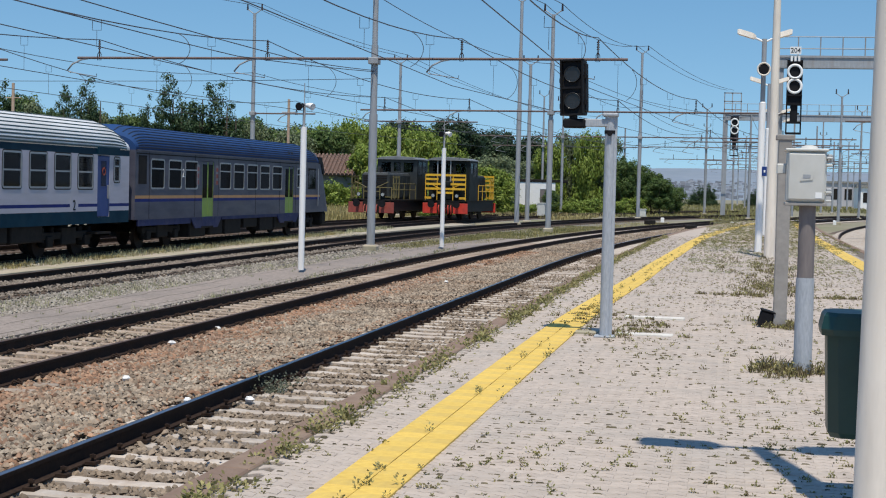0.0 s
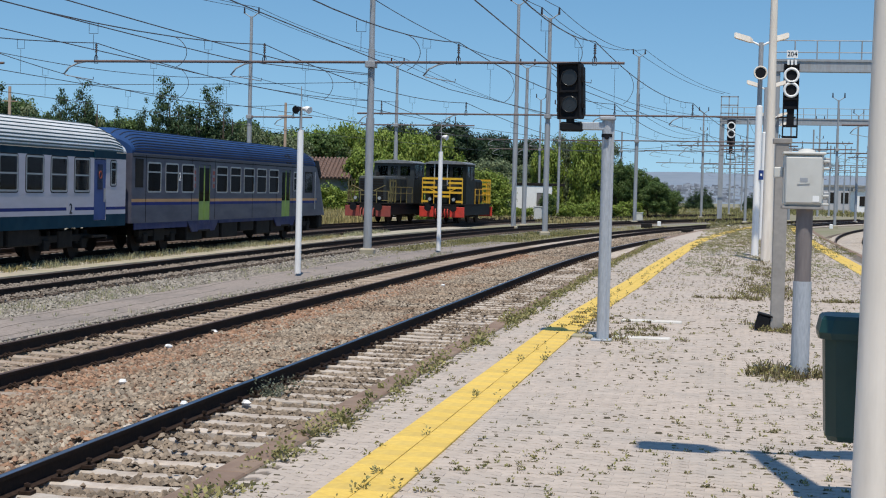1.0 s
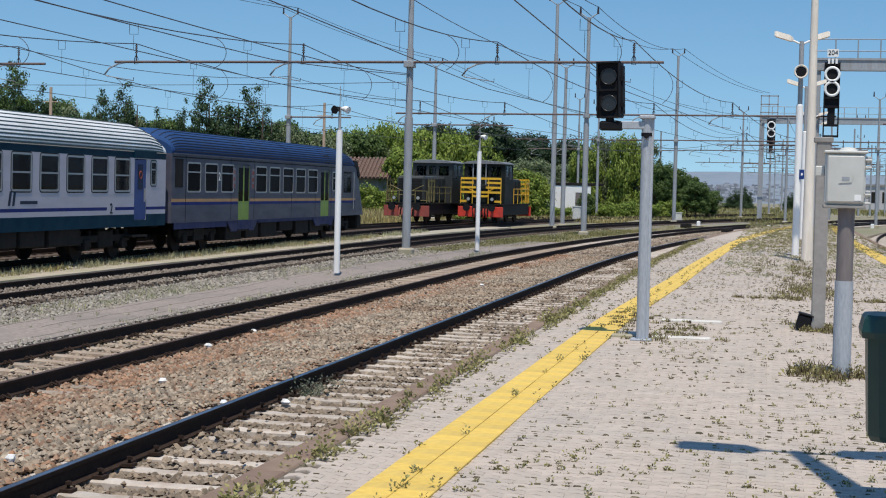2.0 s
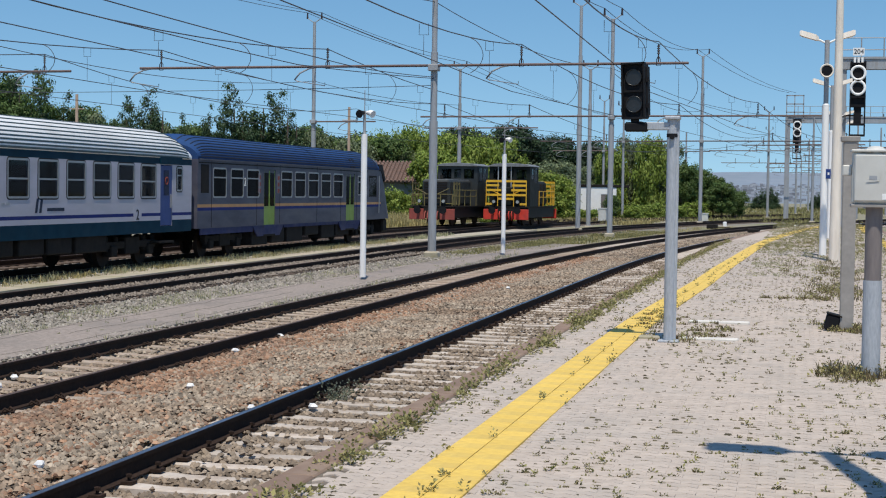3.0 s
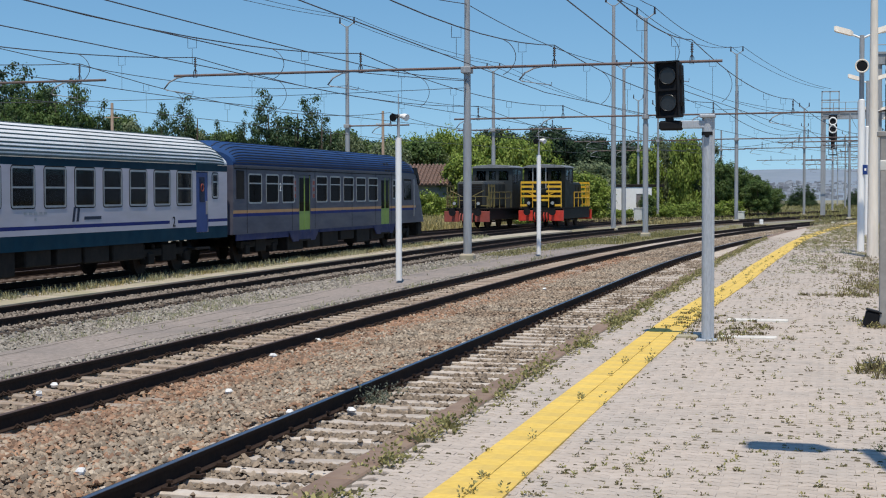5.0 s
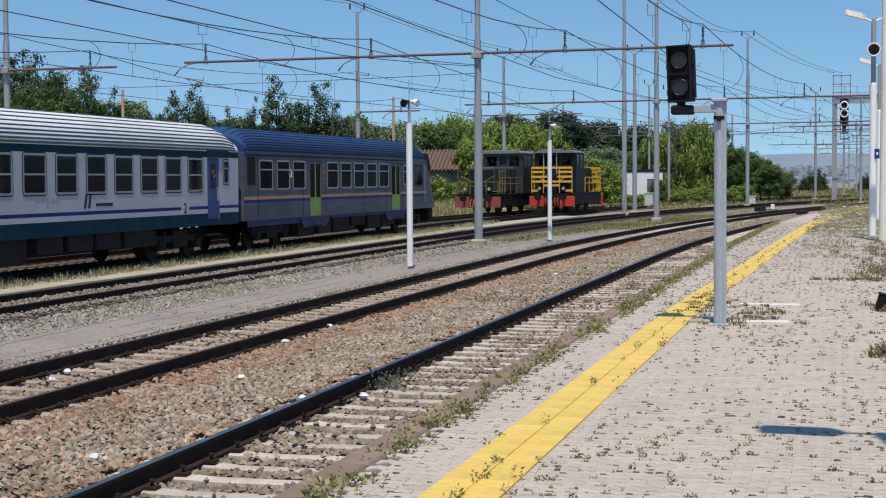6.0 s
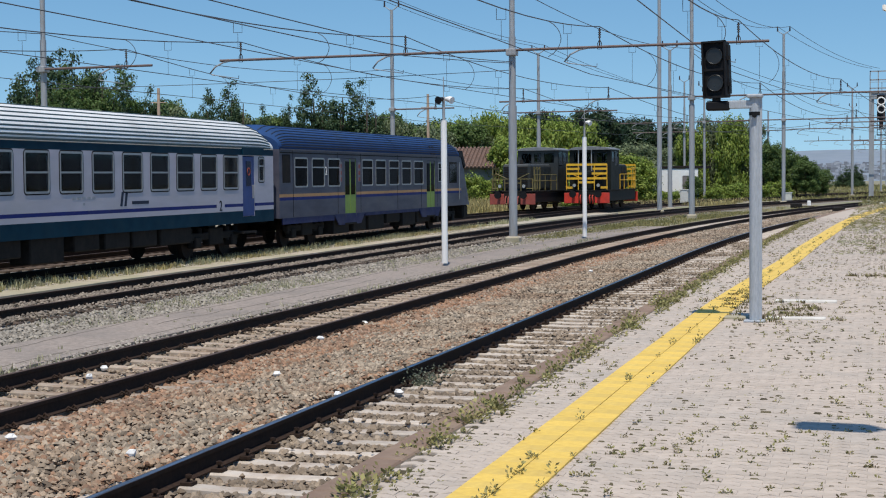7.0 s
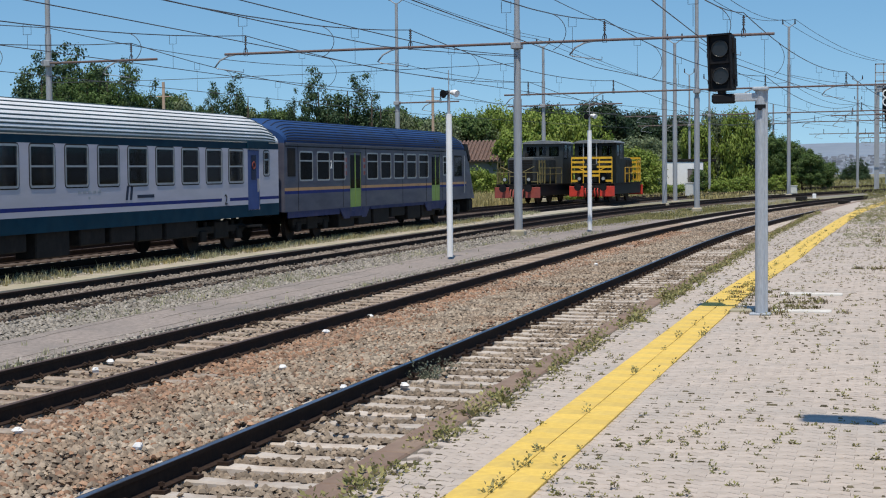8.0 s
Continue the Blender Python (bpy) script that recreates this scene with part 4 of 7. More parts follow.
def litter_bin():
    t = thing("litter_bin", "dark green plastic litter bin fixed to a pole", "litter bin", m=pose(0.735, 9.0, 0.93))
    rows = []
    for z, w in ((0.0, 0.150), (0.03, 0.165), (0.57, 0.185), (0.58, 0.195)):
        c = 0.055
        rows.append([(-w + c, -w, z), (w - c, -w, z), (w, -w + c, z), (w, w - c, z), (w - c, w, z), (-w + c, w, z), (-w, w - c, z), (-w, -w + c, z)])
    part("body", Shape().loft(rows), BIN_GREEN, t)
    rows = []
    for z, w in ((0.565, 0.215), (0.60, 0.22), (0.67, 0.205), (0.69, 0.19)):
        c = 0.06
        rows.append([(-w + c, -w, z), (w - c, -w, z), (w, -w + c, z), (w, w - c, z), (w - c, w, z), (-w + c, w, z), (-w, w - c, z), (-w, -w + c, z)])
    part("rim", Shape().loft(rows), BIN_GREEN, t)
    part("bracket", Shape().box(0.04, 0.12, -0.70, -0.15, 0.42, 0.50), GALV, t, "small steel mounting bracket")
    part("back_plate", Shape().box(0.04, 0.12, -0.25, -0.17, 0.2, 0.78, 0.01), BLACK, t)


litter_bin()


def cabinet_on_pole():
    t = thing("phone_cabinet", "pale grey plastic cabinet on a two-tone grey pole", "cabinet", m=pose(0.72, 15.4, PLAT))
    part("pole", Shape().tube([(0, 0, 0.9), (0, 0, 1.62)], 0.078, 16), DARK_POLE, t, "dark grey upper pole")
    part("pole_sleeve", Shape().tube([(0, 0, 0.0), (0, 0, 0.92)], 0.086, 16), GALV, t, "pale grey lower sleeve")
    body = part("cabinet_body", Shape().box(-0.21, 0.16, -0.14, 0.14, 1.63, 2.13, 0.025), BOX_GREY, t)
    part("cabinet_door", Shape().box(-0.195, 0.145, -0.165, -0.14, 1.66, 2.10, 0.012), BOX_GREY, t)
    part("emblem", Shape().loft([[(-0.085 + q, y, z) for q, z in ((0, 1.84), (0.115, 1.85), (0.135, 1.935), (0.03, 1.93))] for y in (-0.165, -0.173)]), BOX_GREY, t, "raised slanted emblem plate")
    part("emblem_bar", Shape().box(-0.06, 0.01, -0.176, -0.172, 1.865, 1.90), GREY_PAINT, t)
    part("rain_cap", Shape().box(-0.225, 0.175, -0.17, 0.15, 2.12, 2.145, 0.008), BOX_GREY, t)
    part("top_dome", Shape().tube([(0.0, 0, 2.14), (0.0, 0, 2.17), (0.0, 0, 2.18)], [0.09, 0.07, 0.03], 16), BOX_GREY, t)
    part("bottom_tray", Shape().box(-0.22, 0.17, -0.15, 0.15, 1.605, 1.635, 0.006), CONC_POST, t)
    part("sticker", Shape().box(0.06, 0.12, -0.1685, -0.165, 1.68, 1.735), WHITE, t, "small white paper sticker")
    for z in (1.655, 1.735, 1.99, 2.06):
        part("hinge_pin", Shape().tube([(0.15, -0.15, z), (0.205, -0.11, z)], 0.012, 8), BOX_GREY, t)
    for z in (1.70, 2.02):
        h = Shape().box(0.16, 0.215, -0.10, -0.02, z, z + 0.075, 0.01)
        part("hinge", h, GREY_PAINT, t)
    part("side_bracket", Shape().box(-0.30, -0.21, -0.05, 0.05, 1.90, 2.0, 0.01), BOX_GREY, t)


cabinet_on_pole()
hp = thing("steel_column", "weathered grey square column standing in the paving", "column", m=pose(0.66, 20.75, PLAT))
part("column", Shape().box(-0.085, 0.085, -0.085, 0.085, 0.0, 2.47, 0.01), CONC_POST, hp)
part("column_cap", Shape().box(-0.12, 0.12, -0.10, 0.10, 2.40, 2.47, 0.01), CONC_POST, hp)
jb = thing("junction_box", "small black box leaning beside a grey column", "junction box", m=pose(0.46, 20.75, PLAT, 0, 14, 0))
part("box", Shape().box(-0.09, 0.09, -0.1, 0.1, 0.0, 0.2, 0.02), BLACK, jb)
part("lid", Shape().box(-0.10, 0.10, -0.11, 0.11, 0.2, 0.22, 0.008), BLACK, jb)

for x, y, h in ((-11.42, 41.4, 4.5), (-11.0, 60.2, 4.45)):
    t = thing("speaker_post", "slim white post with small loudspeaker on top", "post", "white speaker posts", pose(x, y, -0.1))
    part("post", Shape().tube([(0, 0, 0), (0, 0, h * 0.86)], 0.085, 14), WHITE_POST, t)
    part("upper_tube", Shape().tube([(0, 0, h * 0.86), (0, 0, h)], 0.04, 10), GREY_PAINT, t)
    part("rod", Shape().tube([(0, 0, h), (0, 0, h + 0.55)], 0.012, 6), GREY_PAINT, t)
    part("horn", Shape().tube([(-0.02, -0.05, h - 0.05), (-0.05, -0.16, h - 0.08), (-0.08, -0.26, h - 0.1)], [0.05, 0.065, 0.11], 14), BLACK, t, "dark horn mouth")
    part("horn_cover", Shape().tube([(0.05, 0.05, h - 0.05), (0.16, 0.0, h - 0.06), (0.25, -0.05, h - 0.1)], [0.05, 0.08, 0.10], 14), WHITE_POST, t)


def signal_gantry(x, y, xr, zb, label, discs, frame_top=None, number=False):
    t = thing("signal_gantry", label, "signal gantry", "signal gantries", pose(x, y, -0.25))
    zb += 0.25
    part("column", Shape().box(-0.25, 0.25, -0.2, 0.2, 0, zb + 0.35, 0.02), GREY_PAINT, t)
    part("far_column", Shape().box(xr - x - 0.25, xr - x + 0.25, -0.2, 0.2, 0, zb + 0.35, 0.02), GREY_PAINT, t)
    b = Shape()
    for z in (zb - 0.32, zb + 0.25):
        b.box(0, xr - x, -0.3, -0.22, z, z + 0.12)
        b.box(0, xr - x, 0.22, 0.3, z, z + 0.12)
    b.box(0, xr - x, -0.24, 0.24, zb - 0.25, zb + 0.3)
    part("beam", b, GREY_PAINT, t)
    n = int((xr - x) / 1.2)
    for i in range(n):
        part("rail_post", Shape().tube([(1.0 + i * 1.2, -0.25, zb + 0.35), (1.0 + i * 1.2, -0.25, zb + 1.4)], 0.035, 6), GREY_PAINT, t)
    for z in (0.75, 1.4):
        part("handrail", Shape().tube([(-0.2, -0.25, zb + z), (xr - x, -0.25, zb + z)], 0.03, 6), GREY_PAINT, t)
    if frame_top:
        fr = Shape()
        for u in (-0.2, 0.6, 1.5):
            fr.box(u, u + 0.1, -0.3, -0.2, zb, frame_top)
        for z in (0.33, 0.66, 1.0):
            zz = zb + (frame_top - zb) * z
            fr.box(-0.2, 1.6, -0.3, -0.2, zz - 0.12, zz)
        part("ladder_frame", fr, GREY_PAINT, t)
    hd = thing_part("signal_head", t, pose(discs, -0.5, zb))
    part("backboard", Shape().box(-0.38, 0.38, 0.02, 0.1, -2.35, 0.1, 0.02), BLACK, hd)
    for z in (-0.55, -1.35):
        s = Shape()
        ring(s, (0, z), 0.30, 0.44, -0.12, 0.0)
        part("white_ring", s, WHITE, hd, "white-rimmed round signal")
        part("lens", Shape().disc((0, -0.0, z), (0, -1, 0), 0.30, 0.02), BLACK, hd)
    cage = Shape()
    for u in (-0.42, 0.36):
        cage.box(u, u + 0.06, -0.1, 0.5, -4.0, 0.1)
    for z in (-4.0, -3.4, -2.4, -1.9, -0.05):
        cage.box(-0.42, 0.42, -0.12, -0.04, z, z + 0.1)
        cage.box(-0.42, 0.42, 0.42, 0.5, z, z + 0.08)
    cage.box(-0.2, 0.2, 0.0, 0.25, -3.3, -2.4)
    part("cage", cage, BLACK, hd, "black ladder cage")
    if number:
        part("number_board", Shape().box(-0.3, 0.3, -0.16, -0.12, 0.4, 0.82), WHITE, hd)
        fc = bpy.data.curves.new("number", "FONT")
        fc.body, fc.size, fc.align_x, fc.align_y, fc.extrude = "204", 0.36, "CENTER", "CENTER", 0.005
        fc.materials.append(BLACK)
        ob = new("number", fc)
        ob.parent = hd
        ob.matrix_basis = pose(0, -0.17, 0.61, 90)
        lower = Shape()
        for u in (-0.26, -0.06, 0.14):
            lower.box(u, u + 0.12, -0.17, -0.13, 0.02, 0.3)
        part("lower_number_bars", lower, WHITE, hd)


signal_gantry(2.35, 90.4, 24, 9.6, "grey steel signal gantry with railing and unlit signals", 0.85, None, True)
signal_gantry(-0.95, 167, 18, 10.1, "distant grey signal gantry with lattice frame", 0.95, 12.9)


# ---- parked passenger train ----
def side_wall(x, sign, y0, y1, bands, openings, thick=0.06):
    """A wall in the plane x, outer face towards sign, with colour bands and real openings; returns vertices, faces, material numbers."""
    ys = sorted({y0, y1, *[o[0] for o in openings], *[o[1] for o in openings]})
    zs = sorted({*[b[0] for b in bands], *[b[1] for b in bands], *[o[2] for o in openings], *[o[3] for o in openings]})
    v, f, mi = [], [], []

    def quad(pts, k):
        n = len(v)
        v.extend(pts)
        f.append((n, n + 1, n + 2, n + 3))
        mi.append(k)

    for a, b in zip(ys, ys[1:]):
        for c, d in zip(zs, zs[1:]):
            ym, zm = (a + b) / 2, (c + d) / 2
            if any(o[0] < ym < o[1] and o[2] < zm < o[3] for o in openings):
                continue
            band = [k for z0, z1, k in bands if z0 < zm < z1]
            if not band:
                continue
            quad([(x, a, c), (x, b, c), (x, b, d), (x, a, d)], band[0])
            xi = x - sign * thick
            quad([(xi, a, c), (xi, a, d), (xi, b, d), (xi, b, c)], band[0])
    for o in openings:
        xi = x - sign * thick
        for p, q in (((o[0], o[2]), (o[1], o[2])), ((o[1], o[2]), (o[1], o[3])), ((o[1], o[3]), (o[0], o[3])), ((o[0], o[3]), (o[0], o[2]))):
            quad([(x, *p), (x, *q), (xi, *q), (xi, *p)], 0)
    return v, f, mi


def multi(name, chunks, materials, parent):
    """One mesh part from several (vertices, faces, material numbers)."""
    v, f, mi = [], [], []
    for cv, cf, cm in chunks:
        k = len(v)
        v += cv
        f += [tuple(i + k for i in q) for q in cf]
        mi += cm
    me = bpy.data.meshes.new(name)
    me.from_pydata(v, [], f)
    for m in materials:
        me.materials.append(m)
    me.polygons.foreach_set("material_index", mi)
    me.update()
    ob = new(name, me)
    ob.parent = parent
    return ob


def window_unit(parent, x, sign, y0, y1, z0, z1, bar, rounded=0.06, blind=0.0, gasket=False, pane_mat=None):
    """A framed pane in a vehicle's side; bar: height of the cross bar."""
    w = thing_part("window", parent, pose(x, (y0 + y1) / 2, (z0 + z1) / 2))
    hy, hz = (y1 - y0) / 2, (z1 - z0) / 2
    fr = Shape()
    t, c = 0.032, rounded

    def outline(g, xx):
        a, b = hy + g, hz + g
        cc = max(0.01, c + g)
        pts = []
        for sy, sz, base in ((1, 1, 0), (-1, 1, 90), (-1, -1, 180), (1, -1, 270)):
            for k in range(4):
                an = radians(base + k * 30)
                pts.append((xx, sy * (a - cc) + cc * math.cos(an), sz * (b - cc) + cc * math.sin(an)))
        return pts

    rows = [outline(0.02, -sign * 0.03), outline(0.02, sign * 0.022), outline(-t, sign * 0.022), outline(-t, -sign * 0.03)]
    fr.loft(rows, caps=False)
    fr.box(min(-sign * 0.02, sign * 0.016), max(-sign * 0.02, sign * 0.016), -hy + 0.02, hy - 0.02, bar - (z0 + z1) / 2 - 0.022, bar - (z0 + z1) / 2 + 0.022)
    part("window_frame", fr, FRAME_GREY, w)
    part("pane", Shape().box(-0.004, 0.004, -hy + 0.01, hy - 0.01, -hz + 0.01, hz - 0.01), pane_mat or GLASS, w)
    if gasket:
        gs = Shape().loft([outline(0.018, sign * 0.004), outline(0.018, sign * 0.016), outline(0.05, sign * 0.016), outline(0.05, sign * 0.004)], caps=False)
        part("gasket", gs, DARK, w, "dark rubber gasket")
    if blind > 0:
        part("blind", Shape().box(-sign * 0.09 - 0.01, -sign * 0.09 + 0.01, -hy, hy, hz - blind * 2 * hz, hz), BLIND, w, "pale half-drawn blind")


def roof_shell(y0, y1, z_eave, z_top, half, seams, end_drop, mat_main, mat_rib_shadow, parent, nose=(0, 0), grooves=True):
    """A curved roof with raised lengthwise strips, dark as rib shadows; its ends drop and draw in."""
    n = 22
    prof = []
    for i in range(n + 1):
        a = math.pi * i / n
        prof.append((half * math.copysign(abs(math.cos(a)) ** 0.8, math.cos(a)), z_eave + (z_top - z_eave) * math.sin(a) ** 0.9))
    ys = [y0, y0 + 0.25, y0 + 0.6, y0 + 1.1] + [y0 + 1.1 + (y1 - y0 - 2.2) * k / 10 for k in range(1, 10)] + [y1 - 1.1, y1 - 0.6, y1 - 0.25, y1]

    def drop(y):
        e = min(y - y0, y1 - y) / 1.1
        return end_drop * (1 - min(1.0, e)) ** 2

    def pt(u, w, y, lift=0.0):
        dz = drop(y) * (w - z_eave) / (z_top - z_eave)
        return (u * (1 + lift * 0.3), y, w - dz + lift)

    sh = Shape()
    sh.loft([[pt(u, w, y) for u, w in prof] + [(-half + 0.05, y, z_eave), (half - 0.05, y, z_eave)] for y in ys], smooth=True)
    roof = part("roof", sh, mat_main, parent)
    # each strip puts a rib's shadow into the colour
    for a in seams:
        for sgn in (1, -1):
            an = radians(a)
            ss = Shape()
            rows = []
            for y in ys[1:-1]:
                row = []
                for da, lift in ((-0.75, -0.01), (-0.75, 0.016), (0.75, 0.016), (0.75, -0.01)):
                    b = an + radians(da)
                    u = half * abs(math.cos(b)) ** 0.8 * sgn
                    w = z_eave + (z_top - z_eave) * math.sin(b) ** 0.9
                    row.append(pt(u, w, y, lift))
                rows.append(row)
            ss.loft(rows)
            part("roof_seam", ss, mat_rib_shadow, roof)
    return roof


def bogie(parent, y):
    b = thing_part("bogie", parent, pose(0, y, 0))
    fr = Shape()
    for x in (-1.02, 1.02):
        fr.box(x - 0.09, x + 0.09, -1.75, 1.75, 0.52, 0.72, 0.02)
        fr.box(x - 0.12, x + 0.12, -0.5, 0.5, 0.35, 0.85, 0.03)
        for yy in (-1.28, 1.28):
            fr.box(x - 0.14, x + 0.14, yy - 0.2, yy + 0.2, 0.30, 0.62, 0.03)
            fr.tube([(x, yy - 0.32, 0.45), (x, yy - 0.32, 0.85)], 0.09, 8)
            fr.tube([(x, yy + 0.32, 0.45), (x, yy + 0.32, 0.85)], 0.09, 8)
    fr.box(-1.0, 1.0, -0.25, 0.25, 0.5, 0.95)
    part("bogie_frame", fr, DARK, b)
    for yy in (-1.28, 1.28):
        for x in (-0.75, 0.75):
            w = Shape().disc((x - 0.065, yy, 0.44), (1, 0, 0), 0.44, 0.13, 24)
            part("wheel", w, STEEL_RUST, b)


def coach_base(t, length, zb, bogies):
    for y in bogies:
        bogie(t, y)
    u = Shape()
    u.box(-1.25, 1.25, 0.2, length - 0.2, zb - 0.03, zb + 0.14)
    part("underframe", u, DARK, t)
    rng = random.Random(int(length * 10))
    y = bogies[0] + 2.2
    while y < bogies[1] - 3.0:
        w = rng.uniform(0.8, 2.0)
        for sx in (-1, 1):
            part("equipment_box", Shape().box(min(sx * 0.75, sx * 1.3), max(sx * 0.75, sx * 1.3), y, y + w, zb - rng.uniform(0.48, 0.70), zb - 0.03, 0.03), DARK, t)
        y += w + rng.uniform(0.12, 0.5)
    for yy in (0.0, length):
        s = -1 if yy == 0 else 1
        for x in (-0.87, 0.87):
            bu = Shape().tube([(x, yy, 1.06), (x, yy + s * 0.42, 1.06)], 0.07, 10)
            bu.disc((x, yy + s * 0.36, 1.06), (0, s, 0), 0.22, 0.05, 16)
            part("buffer", bu, DARK, t)
    part("seat_rows", seat_rows(length), SEAT, t)
    part("saloon_floor", Shape().box(-1.34, 1.34, 0.1, length - 0.1, zb + 0.15, zb + 0.2), INTERIOR, t)


def seat_rows(length):
    sh = Shape()
    y = 2.6
    while y < length - 2.6:
        for x in (-0.95, 0.95):
            sh.box(x - 0.42, x + 0.42, y, y + 0.14, 1.3, 2.35, 0.04)
            sh.box(x - 0.42, x + 0.42, y - 0.4, y, 1.3, 1.65, 0.04)
        y += 1.6
    return sh


def build_coach():
    L = 26.4
    t = thing("passenger_coach", "white and teal coach with ribbed silver roof, parked", "railway coach", "parked train", pose(-19.6, 19.6, 0))
    wins = [(42.15 - 19.6 - 1.567 * k, 43.21 - 19.6 - 1.567 * k) for k in range(12)]
    ops = [(a, b, 1.96, 2.89) for a, b in wins] + [(25.20, 25.62, 2.16, 2.86), (23.95, 24.85, 1.12, 2.92)]
    bands = [(0.93, 1.29, 1), (1.29, 1.42, 0), (1.42, 1.51, 2), (1.51, 2.94, 0), (2.94, 3.12, 1)]
    chunks = [side_wall(s * 1.41, s, 0, L, bands, ops) for s in (1, -1)]
    for y in (0.0, L):
        chunks.append(([(-1.41, y, 1.02), (1.41, y, 1.02), (1.41, y, 3.12), (-1.41, y, 3.12)], [(0, 1, 2, 3)], [0]))
    multi("body", chunks, [TRAIN_WHITE, TRAIN_TEAL, TRAIN_BLUE], t)
    rng = random.Random(4)
    for s in (1, -1):
        for a, b in wins:
            window_unit(t, s * 1.40, s, a, b, 1.96, 2.89, 2.42, blind=rng.choice((0, 0, 0.25, 0.5, 0)), gasket=True)
            # pale strips behind the panes stand in for reflections, curtains and seat tops
            for _ in range(rng.choice((1, 1, 2))):
                u, w0 = rng.uniform(a + 0.05, b - 0.35), rng.uniform(0.08, 0.3)
                z0, z1 = rng.choice(((2.0, 2.36), (2.45, 2.85), (2.5, 2.75)))
                sl = rng.uniform(-0.12, 0.12)
                x0, x1 = sorted((s * 1.30, s * 1.315))
                rows = [[(x0, u + q * sl, z0 + q * (z1 - z0)), (x1, u + q * sl, z0 + q * (z1 - z0)), (x1, u + q * sl + w0 * (1 - 0.6 * q * (1 - q)), z0 + q * (z1 - z0) + 0.05), (x0, u + q * sl + w0 * (1 - 0.6 * q * (1 - q)), z0 + q * (z1 - z0) + 0.05)] for q in (0, 0.35, 0.7, 1)]
                part("curtain", Shape().loft(rows), PALE_STRIP, t, "pale strip behind the glass, for reflections and curtains")
        window_unit(t, s * 1.40, s, 25.20, 25.62, 2.16, 2.86, 2.62, gasket=True)
        d = thing_part("door", t, pose(s * 1.38, 24.4, 1.1))
        part("door_leaf", Shape().box(-0.025, 0.025, -0.44, 0.44, 0.03, 1.8, 0.01), DOOR_BLUE, d)
        part("door_pane", Shape().box(s * 0.028 - 0.004, s * 0.028 + 0.004, -0.19, 0.19, 0.92, 1.66), GLASS, d)
        sg = Shape()
        ring(sg, (0, 0), 0.085, 0.12, -0.006, 0.006)
        part("door_sticker", sg, LOCO_REDDULL, d, "red round warning sticker", m=pose(s * 0.04, 0, 1.35, 0, 0, 90))
        part("door_handle", Shape().box(min(0, s * 0.07), max(0, s * 0.07), 0.28, 0.33, 0.55, 0.95, 0.01), FRAME_GREY, d)
        part("door_header", Shape().box(s * 1.43 - 0.02, s * 1.43 + 0.02, 23.9, 25.55, 2.95, 3.16), TRAIN_TEAL, t)
        part("step", Shape().box(min(s * 1.0, s * 1.45), max(s * 1.0, s * 1.45), 23.9, 24.9, 0.62, 0.68), DARK, t)
    roof_shell(0, L, 3.12, 4.02, 1.42, (2, 7, 13, 19, 26, 34, 43, 54, 68), 0.42, ROOF_WHITE, ROOF_DARK, t)
    coach_base(t, L, 1.02, (4.0, 22.6))
    gang = Shape().box(-0.55, 0.55, L, L + 0.32, 1.1, 3.2, 0.06)
    part("gangway_bellows", gang, BLACK, t)
    # lettering on the flank: class figure, plain emblem and small unreadable lines
    fc = bpy.data.curves.new("class_number", "FONT")
    fc.body, fc.size, fc.extrude, fc.align_x = "2", 0.42, 0.004, "CENTER"
    fc.materials.append(BLACK)
    ob = new("class_number", fc)
    ob.parent = t
    ob.matrix_basis = pose(1.42, 22.3, 1.33, 90, 0, 90)
    part("class_panel", Shape().box(1.411, 1.414, 22.02, 22.58, 1.3, 1.72), TRAIN_WHITE, t)
    em = Shape()
    for k in range(2):
        rows = [[(1.412, 16.1 + k * 0.22 + z * 0.25 + e, 1.58 + z) for e in (0, 0.12)] + [(1.416, 16.1 + k * 0.22 + z * 0.25 + e, 1.58 + z) for e in (0.12, 0)] for z in (0.0, 0.36)]
        em.loft(rows)
    em.box(1.412, 1.416, 16.75, 17.7, 1.62, 1.70)
    part("operator_emblem", em, ROOF_NAVY, t, "dark slanted bars of an emblem")
    pl = Shape()
    for k in range(5):
        pl.box(1.412, 1.415, 13.7 + k * 0.24, 13.86 + k * 0.24, 1.78, 1.84)
    pl.box(1.412, 1.415, 14.2, 14.3, 1.64, 1.70)
    part("number_bars", pl, GREY_PAINT, t)
    return t


build_coach()


